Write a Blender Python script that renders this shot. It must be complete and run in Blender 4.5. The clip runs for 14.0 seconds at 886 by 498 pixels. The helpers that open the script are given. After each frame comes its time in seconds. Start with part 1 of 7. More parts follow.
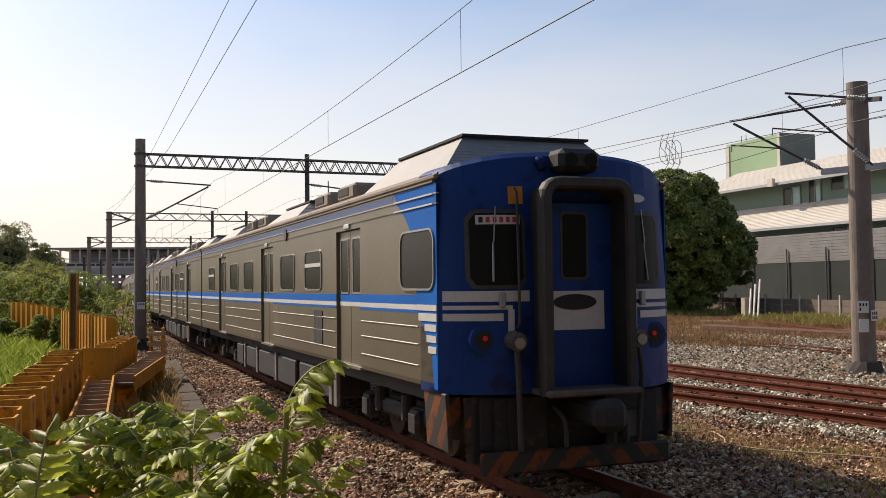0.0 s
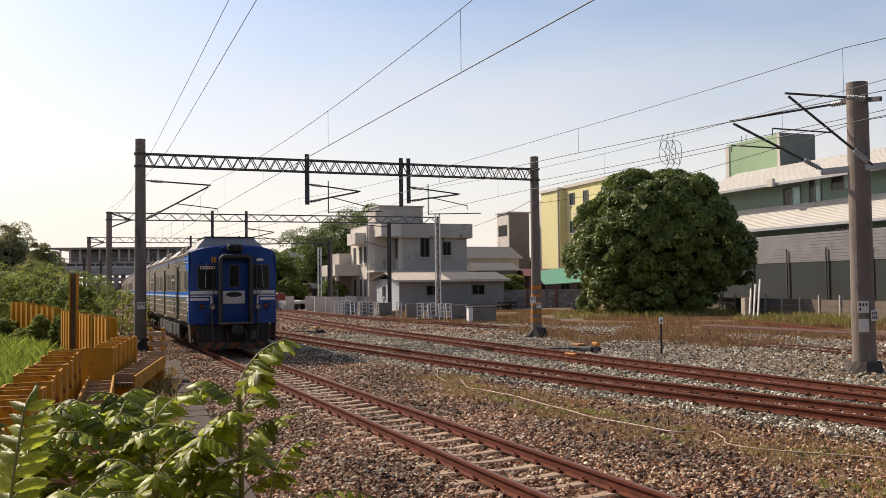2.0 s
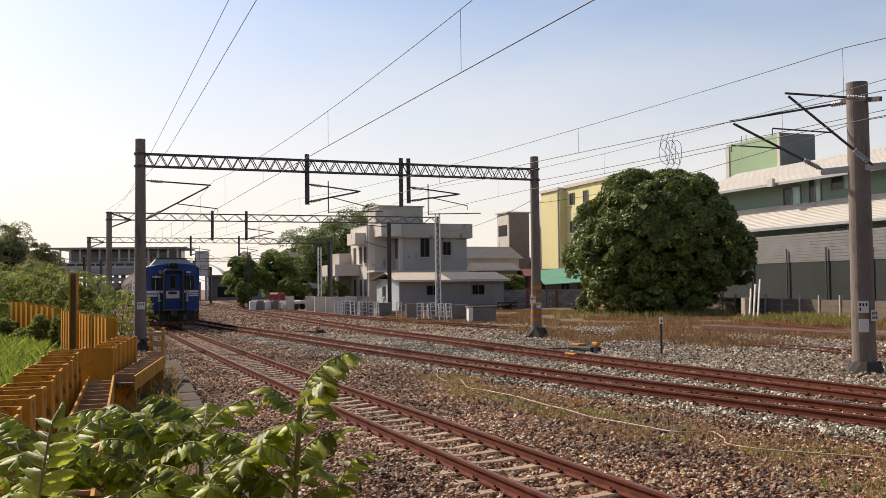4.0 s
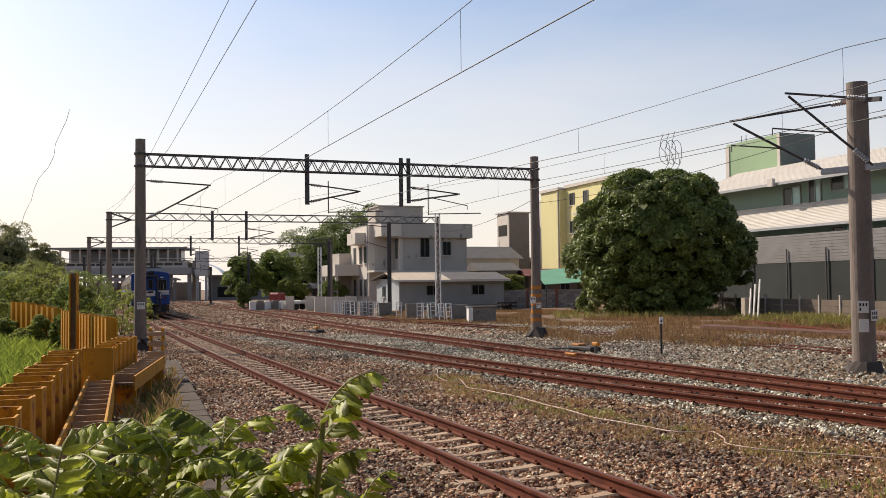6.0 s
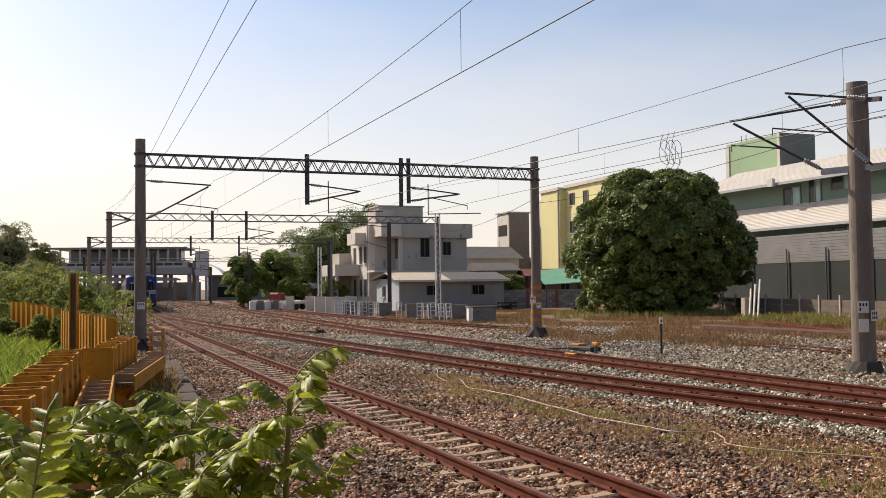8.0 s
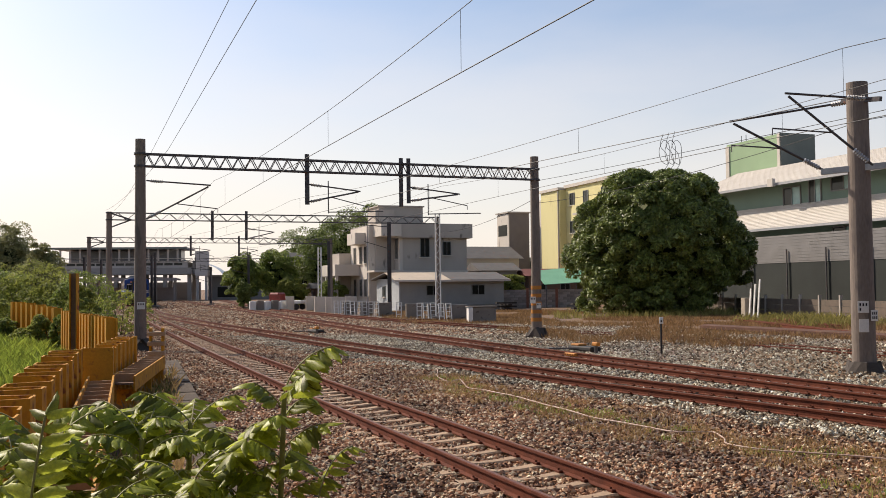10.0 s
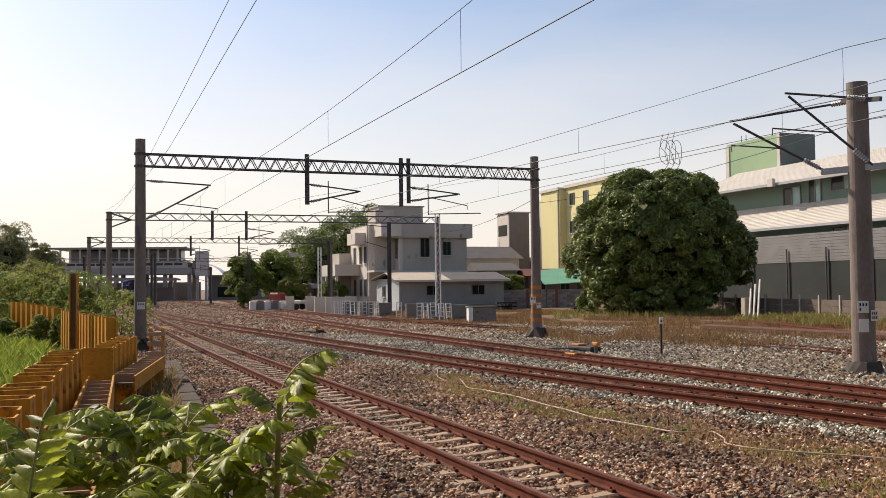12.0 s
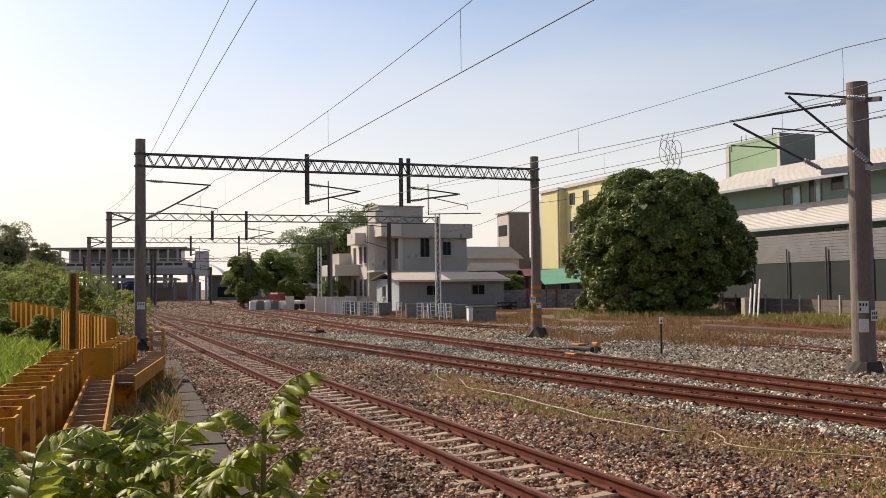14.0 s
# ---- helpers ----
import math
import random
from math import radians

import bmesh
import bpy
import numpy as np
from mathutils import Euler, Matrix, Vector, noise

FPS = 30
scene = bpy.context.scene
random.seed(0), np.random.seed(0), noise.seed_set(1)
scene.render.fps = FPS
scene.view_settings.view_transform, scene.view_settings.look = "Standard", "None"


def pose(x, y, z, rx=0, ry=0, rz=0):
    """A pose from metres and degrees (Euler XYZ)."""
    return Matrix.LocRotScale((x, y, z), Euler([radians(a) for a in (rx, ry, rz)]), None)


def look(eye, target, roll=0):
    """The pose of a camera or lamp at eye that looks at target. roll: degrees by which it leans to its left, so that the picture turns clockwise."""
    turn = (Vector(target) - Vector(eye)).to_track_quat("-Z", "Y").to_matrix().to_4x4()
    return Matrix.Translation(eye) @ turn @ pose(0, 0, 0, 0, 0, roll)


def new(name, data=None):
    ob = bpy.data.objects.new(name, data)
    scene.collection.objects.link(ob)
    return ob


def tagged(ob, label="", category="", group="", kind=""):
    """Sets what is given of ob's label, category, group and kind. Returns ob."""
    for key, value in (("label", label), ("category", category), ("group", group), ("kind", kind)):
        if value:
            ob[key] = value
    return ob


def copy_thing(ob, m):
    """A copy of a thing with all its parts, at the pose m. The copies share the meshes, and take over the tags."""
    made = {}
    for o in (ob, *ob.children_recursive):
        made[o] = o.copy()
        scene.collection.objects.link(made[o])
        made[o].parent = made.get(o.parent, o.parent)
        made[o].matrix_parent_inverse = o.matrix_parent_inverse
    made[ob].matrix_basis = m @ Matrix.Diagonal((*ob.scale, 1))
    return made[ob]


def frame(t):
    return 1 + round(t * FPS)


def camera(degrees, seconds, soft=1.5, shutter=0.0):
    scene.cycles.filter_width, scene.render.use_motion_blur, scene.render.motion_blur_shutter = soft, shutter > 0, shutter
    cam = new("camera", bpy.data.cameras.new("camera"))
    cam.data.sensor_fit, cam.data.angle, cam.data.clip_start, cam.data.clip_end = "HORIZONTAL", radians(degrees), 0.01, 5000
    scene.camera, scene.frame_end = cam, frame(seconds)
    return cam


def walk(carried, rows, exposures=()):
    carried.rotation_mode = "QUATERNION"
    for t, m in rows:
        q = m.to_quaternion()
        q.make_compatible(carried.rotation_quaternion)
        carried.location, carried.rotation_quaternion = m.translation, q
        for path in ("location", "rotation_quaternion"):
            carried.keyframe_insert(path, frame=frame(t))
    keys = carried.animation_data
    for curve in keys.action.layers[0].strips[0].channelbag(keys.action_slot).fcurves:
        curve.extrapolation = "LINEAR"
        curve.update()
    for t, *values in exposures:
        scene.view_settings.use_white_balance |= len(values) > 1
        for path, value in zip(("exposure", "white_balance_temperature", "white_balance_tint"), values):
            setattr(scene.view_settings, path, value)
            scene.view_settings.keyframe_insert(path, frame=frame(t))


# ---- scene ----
cam = camera(48.37, 14.0, soft=0.85, shutter=0.0)
EYE = Vector((0, 0, 2.152))
AIM = look(EYE, (0, 100, 2.152 + 100 * math.tan(radians(2.18))), -0.651)
walk(cam, [(0.0, AIM), (14.0, AIM)], exposures=[(0.0, 0.0, 7050, 14), (14.0, 0.0, 7050, 14)])

# ---- daylight: a high sun from beyond the fence side ----
SUN_EL, SUN_AZ = 40.0, -52.0          # azimuth from +Y, to the right positive
world = bpy.data.worlds.new("sky")
scene.world = world
world.use_nodes = True
wn = world.node_tree.nodes
sky = wn.new("ShaderNodeTexSky")
sky.sky_type = "NISHITA"
sky.sun_disc = False
sky.sun_elevation, sky.sun_rotation = radians(SUN_EL), radians(SUN_AZ)
sky.air_density, sky.dust_density, sky.ozone_density = 1.0, 1.6, 2.5
# thin high haze, thicker towards the horizon, with faint cloud streaks
wl = world.node_tree.links.new
wtc, wsep, wmap, wno, whz = wn.new("ShaderNodeTexCoord"), wn.new("ShaderNodeSeparateXYZ"), wn.new("ShaderNodeMapping"), wn.new("ShaderNodeTexNoise"), wn.new("ShaderNodeMapRange")
wl(wtc.outputs["Generated"], wsep.inputs[0])
wl(wtc.outputs["Generated"], wmap.inputs[0])
wmap.inputs["Scale"].default_value = (1.0, 1.0, 3.2)
wl(wmap.outputs[0], wno.inputs["Vector"])
wno.inputs["Scale"].default_value, wno.inputs["Detail"].default_value = 2.6, 7
whz.inputs[1].default_value, whz.inputs[2].default_value, whz.inputs[3].default_value, whz.inputs[4].default_value = 0.0, 0.30, 0.88, -0.05
wl(wsep.outputs[2], whz.inputs[0])
wad = wn.new("ShaderNodeMath")
wad.operation = "MULTIPLY_ADD"
wl(wno.outputs[0], wad.inputs[0])
wad.inputs[1].default_value = 0.7
wl(whz.outputs[0], wad.inputs[2])
wsb = wn.new("ShaderNodeMath")
wsb.operation, wsb.use_clamp = "SUBTRACT", True
wl(wad.outputs[0], wsb.inputs[0])
wsb.inputs[1].default_value = 0.33
wmx = wn.new("ShaderNodeMixRGB")
wl(wsb.outputs[0], wmx.inputs[0])
wl(sky.outputs[0], wmx.inputs[1])
wmx.inputs[2].default_value = (6.6, 6.35, 6.15, 1)
wl(wmx.outputs[0], wn["Background"].inputs[0])
wn["Background"].inputs[1].default_value = 0.15
lamp = bpy.data.lights.new("sun", "SUN")
lamp.energy, lamp.angle, lamp.color = 5.0, radians(0.6), (1.0, 0.93, 0.82)
sun = new("sun", lamp)
az, el = radians(SUN_AZ), radians(SUN_EL)
TO_SUN = Vector((math.sin(az) * math.cos(el), math.cos(az) * math.cos(el), math.sin(el)))
sun.matrix_world = look(TO_SUN * 80, (0, 0, 0))

# ---- materials ----
MATS = {}


def mat(name, col, col2=None, rough=0.8, scale=4.0, fine=40.0, bump=0.15, metal=0.0, spec=0.4, rust=None, rust_at=0.62, rand=0.0, wave=None, stretch=None, trans=0.0):
    """A surface of two tones in patches with a fine grain, optional rust or stain blotches, and relief."""
    if name in MATS:
        return MATS[name]
    m = bpy.data.materials.new(name)
    m.use_nodes = True
    nt = m.node_tree
    n, ln = nt.nodes, nt.links.new
    bs = n["Principled BSDF"]
    tc = n.new("ShaderNodeTexCoord")
    mp = n.new("ShaderNodeMapping")
    ln(tc.outputs["Object"], mp.inputs[0])
    if stretch:
        mp.inputs["Scale"].default_value = stretch
    big = n.new("ShaderNodeTexNoise")
    big.inputs["Scale"].default_value, big.inputs["Detail"].default_value = scale, 6
    small = n.new("ShaderNodeTexNoise")
    small.inputs["Scale"].default_value, small.inputs["Detail"].default_value = fine, 4
    for t in (big, small):
        ln(mp.outputs[0], t.inputs["Vector"])
    ramp = n.new("ShaderNodeValToRGB")
    c2 = col2 or tuple(c * 0.72 for c in col)
    ramp.color_ramp.elements[0].position, ramp.color_ramp.elements[1].position = 0.34, 0.66
    ramp.color_ramp.elements[0].color, ramp.color_ramp.elements[1].color = (*c2, 1), (*col, 1)
    mixn = n.new("ShaderNodeMath")
    mixn.operation = "MULTIPLY_ADD"
    ln(small.outputs[0], mixn.inputs[0])
    mixn.inputs[1].default_value = 0.45
    half = n.new("ShaderNodeMath")
    half.operation = "MULTIPLY"
    half.inputs[1].default_value = 0.55
    ln(big.outputs[0], half.inputs[0])
    ln(half.outputs[0], mixn.inputs[2])
    ln(mixn.outputs[0], ramp.inputs[0])
    out = ramp.outputs[0]
    if rust:
        rr = n.new("ShaderNodeValToRGB")
        rr.color_ramp.elements[0].position, rr.color_ramp.elements[1].position = rust_at, rust_at + 0.08
        rn = n.new("ShaderNodeTexNoise")
        rn.inputs["Scale"].default_value, rn.inputs["Detail"].default_value = scale * 2.3, 8
        ln(mp.outputs[0], rn.inputs["Vector"])
        ln(rn.outputs[0], rr.inputs[0])
        mx = n.new("ShaderNodeMixRGB")
        ln(rr.outputs[0], mx.inputs[0])
        ln(out, mx.inputs[1])
        mx.inputs[2].default_value = (*rust, 1)
        out = mx.outputs[0]
    if rand:
        oi = n.new("ShaderNodeObjectInfo")
        ge = n.new("ShaderNodeNewGeometry")
        ad = n.new("ShaderNodeMath")
        ad.operation = "ADD"
        ln(oi.outputs["Random"], ad.inputs[0])
        ln(ge.outputs["Random Per Island"], ad.inputs[1])
        fr = n.new("ShaderNodeMath")
        fr.operation = "FRACT"
        ln(ad.outputs[0], fr.inputs[0])
        hs = n.new("ShaderNodeHueSaturation")
        mr = n.new("ShaderNodeMapRange")
        mr.inputs[3].default_value, mr.inputs[4].default_value = 1 - rand, 1 + rand
        ln(fr.outputs[0], mr.inputs[0])
        ln(mr.outputs[0], hs.inputs["Value"])
        ln(out, hs.inputs["Color"])
        out = hs.outputs[0]
    ln(out, bs.inputs["Base Color"])
    bs.inputs["Roughness"].default_value = rough
    bs.inputs["Metallic"].default_value = metal
    bs.inputs["Specular IOR Level"].default_value = spec
    if trans:
        tr = n.new("ShaderNodeBsdfTranslucent")
        ln(out, tr.inputs[0])
        ms = n.new("ShaderNodeMixShader")
        ms.inputs[0].default_value = trans
        ln(bs.outputs[0], ms.inputs[1])
        ln(tr.outputs[0], ms.inputs[2])
        ln(ms.outputs[0], n["Material Output"].inputs[0])
    if bump:
        bp = n.new("ShaderNodeBump")
        bp.inputs["Strength"].default_value, bp.inputs["Distance"].default_value = bump, 0.02
        ln(small.outputs[0], bp.inputs["Height"])
        if wave:
            wv = n.new("ShaderNodeTexWave")
            wv.bands_direction = wave[0]
            wv.inputs["Scale"].default_value = wave[1]
            ln(tc.outputs["Object"], wv.inputs[0])
            b2 = n.new("ShaderNodeBump")
            b2.inputs["Strength"].default_value, b2.inputs["Distance"].default_value = wave[2], 0.03
            ln(wv.outputs[0], b2.inputs["Height"])
            ln(b2.outputs[0], bp.inputs["Normal"])
        ln(bp.outputs[0], bs.inputs["Normal"])
    MATS[name] = m
    return m


def glass(name, tint=(0.02, 0.025, 0.03), rough=0.06, spec=0.25):
    m = bpy.data.materials.new(name)
    m.use_nodes = True
    bs = m.node_tree.nodes["Principled BSDF"]
    bs.inputs["Base Color"].default_value = (*tint, 1)
    bs.inputs["Roughness"].default_value = rough
    bs.inputs["Specular IOR Level"].default_value = spec
    return m


def glow(name, col, strength):
    m = bpy.data.materials.new(name)
    m.use_nodes = True
    bs = m.node_tree.nodes["Principled BSDF"]
    bs.inputs["Base Color"].default_value = (*col, 1)
    bs.inputs["Emission Color"].default_value = (*col, 1)
    bs.inputs["Emission Strength"].default_value = strength
    return m


CONC = mat("concrete", (0.25, 0.22, 0.19), (0.16, 0.14, 0.12), 0.9, 1.2, 30, 0.2, rust=(0.09, 0.075, 0.06), rust_at=0.62)
POLE = mat("pole_concrete", (0.235, 0.19, 0.16), (0.15, 0.12, 0.10), 0.85, 1.5, 25, 0.15, rust=(0.12, 0.10, 0.09), rust_at=0.6, stretch=(1, 1, 0.25))
STEEL = mat("dark_steel", (0.10, 0.095, 0.10), (0.06, 0.055, 0.055), 0.55, 3, 40, 0.1, metal=0.4, rust=(0.16, 0.06, 0.035), rust_at=0.62)
GALV = mat("galvanised", (0.42, 0.42, 0.42), (0.3, 0.3, 0.31), 0.5, 4, 40, 0.08, metal=0.5)
RUSTY = mat("rusty_rail", (0.155, 0.042, 0.02), (0.075, 0.02, 0.011), 0.8, 5, 60, 0.15, spec=0.2)
SHINY = mat("rail_head", (0.23, 0.10, 0.055), (0.15, 0.055, 0.032), 0.5, 3, 80, 0.03, metal=0.45)
SLEEPER = mat("sleeper", (0.40, 0.28, 0.185), (0.24, 0.155, 0.10), 0.9, 3, 40, 0.2, rust=(0.16, 0.08, 0.05), rust_at=0.6, rand=0.2)
STONE = bpy.data.materials.new("ballast_rock")


STONE_PALE = bpy.data.materials.new("ballast_rock_grey")


def stone_material(m, tones):
    """Broken rock: every lump its own tone out of the given ones, with a fine grain."""
    m.use_nodes = True
    n, ln = m.node_tree.nodes, m.node_tree.links.new
    bs = n["Principled BSDF"]
    ge = n.new("ShaderNodeNewGeometry")
    rp = n.new("ShaderNodeValToRGB")
    e = rp.color_ramp.elements
    e[0].position, e[0].color = 0.0, (*tones[0], 1)
    e[1].position, e[1].color = 1.0, (*tones[-1], 1)
    for at, c in zip((0.3, 0.6, 0.82), tones[1:-1]):
        e.new(at).color = (*c, 1)
    ln(ge.outputs["Random Per Island"], rp.inputs[0])
    tc, no = n.new("ShaderNodeTexCoord"), n.new("ShaderNodeTexNoise")
    ln(tc.outputs["Object"], no.inputs["Vector"])
    no.inputs["Scale"].default_value, no.inputs["Detail"].default_value = 55, 5
    wide = n.new("ShaderNodeTexNoise")
    wide.inputs["Scale"].default_value, wide.inputs["Detail"].default_value = 0.45, 5
    ln(tc.outputs["Object"], wide.inputs["Vector"])
    wr = n.new("ShaderNodeMapRange")
    wr.inputs[1].default_value, wr.inputs[2].default_value, wr.inputs[3].default_value, wr.inputs[4].default_value = 0.35, 0.65, 0.72, 1.25
    ln(wide.outputs[0], wr.inputs[0])
    hs = n.new("ShaderNodeHueSaturation")
    mr = n.new("ShaderNodeMath")
    mr.operation = "MULTIPLY_ADD"
    ln(no.outputs[0], mr.inputs[0])
    mr.inputs[1].default_value, mr.inputs[2].default_value = 0.7, 0.65
    mu = n.new("ShaderNodeMath")
    mu.operation = "MULTIPLY"
    ln(mr.outputs[0], mu.inputs[0])
    ln(wr.outputs[0], mu.inputs[1])
    ln(mu.outputs[0], hs.inputs["Value"])
    ln(rp.outputs[0], hs.inputs["Color"])
    ln(hs.outputs[0], bs.inputs["Base Color"])
    bs.inputs["Roughness"].default_value = 0.85
    bp = n.new("ShaderNodeBump")
    bp.inputs["Strength"].default_value, bp.inputs["Distance"].default_value = 0.4, 0.01
    ln(no.outputs[0], bp.inputs["Height"])
    ln(bp.outputs[0], bs.inputs["Normal"])


stone_material(STONE, [(0.04, 0.02, 0.012), (0.20, 0.09, 0.045), (0.43, 0.22, 0.115), (0.54, 0.40, 0.26), (0.76, 0.66, 0.47)])
stone_material(STONE_PALE, [(0.045, 0.034, 0.024), (0.23, 0.165, 0.105), (0.44, 0.37, 0.26), (0.60, 0.55, 0.42), (0.90, 0.86, 0.70)])
WIRE = mat("wire", (0.03, 0.03, 0.032), None, 0.6, 5, 30, 0)
WHITE = mat("white_paint", (0.75, 0.74, 0.71), (0.66, 0.65, 0.61), 0.6, 2, 25, 0.05)
BLACK = mat("black_gear", (0.028, 0.026, 0.025), (0.018, 0.016, 0.015), 0.75, 4, 30, 0.15, rust=(0.06, 0.035, 0.025), rust_at=0.6)
YELLOW = mat("yellow_piling", (0.56, 0.28, 0.028), (0.40, 0.18, 0.022), 0.7, 2.0, 25, 0.15, spec=0.2, rust=(0.20, 0.075, 0.03), rust_at=0.58)
PLATE = glass("window_glass", (0.025, 0.03, 0.03))
DARKGLASS = glass("dark_glass", (0.018, 0.019, 0.017), 0.25, 0.06)


# ---- building helpers ----
def part(name, bm, material, parent=None, label="", smooth=False):
    me = bpy.data.meshes.new(name)
    bm.to_mesh(me)
    bm.free()
    if smooth:
        me.polygons.foreach_set("use_smooth", [True] * len(me.polygons))
    me.materials.append(material)
    ob = new(name, me)
    if parent is not None:
        ob.parent = parent
    if label:
        ob["label"] = label
    return ob


def thing(name, label, category, group="", kind="", at=None):
    ob = new(name)
    ob.empty_display_size = 0.2
    if at is not None:
        ob.matrix_basis = at
    return tagged(ob, label, category, group, kind)


def bx(bm, x, y, z, sx, sy, sz, rz=0.0, rx=0.0, ry=0.0, bev=0.0):
    """A box with its centre at x, y, z."""
    r = bmesh.ops.create_cube(bm, size=1.0, matrix=pose(x, y, z, rx, ry, rz) @ Matrix.Diagonal((sx, sy, sz, 1)))
    if bev:
        ed = list({e for v in r["verts"] for e in v.link_edges})
        bmesh.ops.bevel(bm, geom=ed, offset=bev, segments=1, affect="EDGES")
    return bm


def box(*a, **k):
    return bx(bmesh.new(), *a, **k)


def bar(bm, a, b, r, seg=6, r2=None):
    """A round bar from a to b."""
    a, b = Vector(a), Vector(b)
    d = b - a
    q = d.to_track_quat("Z", "Y").to_matrix().to_4x4()
    bmesh.ops.create_cone(bm, cap_ends=True, segments=seg, radius1=r, radius2=r if r2 is None else r2, depth=d.length, matrix=Matrix.Translation((a + b) / 2) @ q)
    return bm


def sbar(bm, a, b, w, h=None):
    """A square bar from a to b."""
    a, b = Vector(a), Vector(b)
    d = b - a
    q = d.to_track_quat("Y", "Z").to_matrix().to_4x4()
    bmesh.ops.create_cube(bm, size=1.0, matrix=Matrix.Translation((a + b) / 2) @ q @ Matrix.Diagonal((w, d.length, h or w, 1)))
    return bm


def sweep(bm, pts, prof, closed=True):
    """A profile of (side, up) offsets drawn along a path of points."""
    rings = []
    pts = [Vector(q) for q in pts]
    for i, q in enumerate(pts):
        d = pts[min(i + 1, len(pts) - 1)] - pts[max(i - 1, 0)]
        side = Vector((d.y, -d.x, 0)).normalized()
        rings.append([bm.verts.new(q + side * a + Vector((0, 0, b))) for a, b in prof])
    n = len(prof)
    for r0, r1 in zip(rings, rings[1:]):
        for j in range(n if closed else n - 1):
            bm.faces.new((r0[j], r0[(j + 1) % n], r1[(j + 1) % n], r1[j]))
    if closed:
        bm.faces.new(rings[0])
        bm.faces.new(rings[-1][::-1])
    bmesh.ops.recalc_face_normals(bm, faces=bm.faces)
    return bm


def tube(bm, pts, r, seg=4):
    """A thin round line along points, in one piece."""
    pts = [Vector(q) for q in pts]
    pts = [q for i, q in enumerate(pts) if i == 0 or (q - pts[i - 1]).length > 1e-6]
    rings = []
    for i, q in enumerate(pts):
        d = (pts[min(i + 1, len(pts) - 1)] - pts[max(i - 1, 0)]).normalized()
        u = d.cross(Vector((0.13, 0.97, 0.21))).normalized() if abs(d.y) < 0.8 else d.cross(Vector((0.97, 0.13, 0.21))).normalized()
        w = d.cross(u)
        rings.append([bm.verts.new(q + (u * math.cos(6.2832 * k / seg) + w * math.sin(6.2832 * k / seg)) * r) for k in range(seg)])
    for r0, r1 in zip(rings, rings[1:]):
        o = min(range(seg), key=lambda k: (r1[k].co - r0[0].co - (r1[0].co - r0[0].co) * 0).length)
        for k in range(seg):
            bm.faces.new((r0[k], r0[(k + 1) % seg], r1[(k + 1 + o) % seg], r1[(k + o) % seg]))
        r1[:] = r1[o:] + r1[:o]
    bm.faces.new(rings[0][::-1])
    bm.faces.new(rings[-1])
    return bm


def ribbed(a, b, r0, r1, n):
    """A ribbed insulator body from a to b, in one piece."""
    bm = bmesh.new()
    a, b = Vector(a), Vector(b)
    d = (b - a).normalized()
    u = d.cross(Vector((0.13, 0.3, 0.97))).normalized()
    w = d.cross(u)
    rings = []
    for i in range(2 * n + 1):
        q, r = a + (b - a) * (i / (2 * n)), r1 if i % 2 else r0
        rings.append([bm.verts.new(q + (u * math.cos(k * 0.7854) + w * math.sin(k * 0.7854)) * r) for k in range(8)])
    for c0, c1 in zip(rings, rings[1:]):
        for k in range(8):
            bm.faces.new((c0[k], c0[(k + 1) % 8], c1[(k + 1) % 8], c1[k]))
    bm.faces.new(rings[0][::-1])
    bm.faces.new(rings[-1])
    return bm


def spline(pts, n=12):
    """A smooth line through points (Catmull-Rom)."""
    pts = [Vector(q) for q in pts]
    pts = [pts[0] * 2 - pts[1]] + pts + [pts[-1] * 2 - pts[-2]]
    out = []
    for a, b, c, d in zip(pts, pts[1:], pts[2:], pts[3:]):
        for i in range(n):
            t = i / n
            out.append(0.5 * (2 * b + (c - a) * t + (2 * a - 5 * b + 4 * c - d) * t * t + (3 * b - a - 3 * c + d) * t ** 3))
    return out + [pts[-2]]


def main_line(s, off=0.0, z=0.0):
    """The place and heading (radians to the left of +Y) on the near track, s metres from its mark."""
    x, y, step = 1.725, 10.0, 0.5
    n = max(1, int(abs(s) / step))
    d = s / n
    for i in range(n):
        q = min((i + 0.5) * d, 95.0)
        a = 0.3698 - 0.00052 * q
        x -= math.sin(a) * d
        y += math.cos(a) * d
    a = 0.3698 - 0.00052 * min(s, 95.0)
    return Vector((x + math.cos(a) * off, y + math.sin(a) * off, z)), a


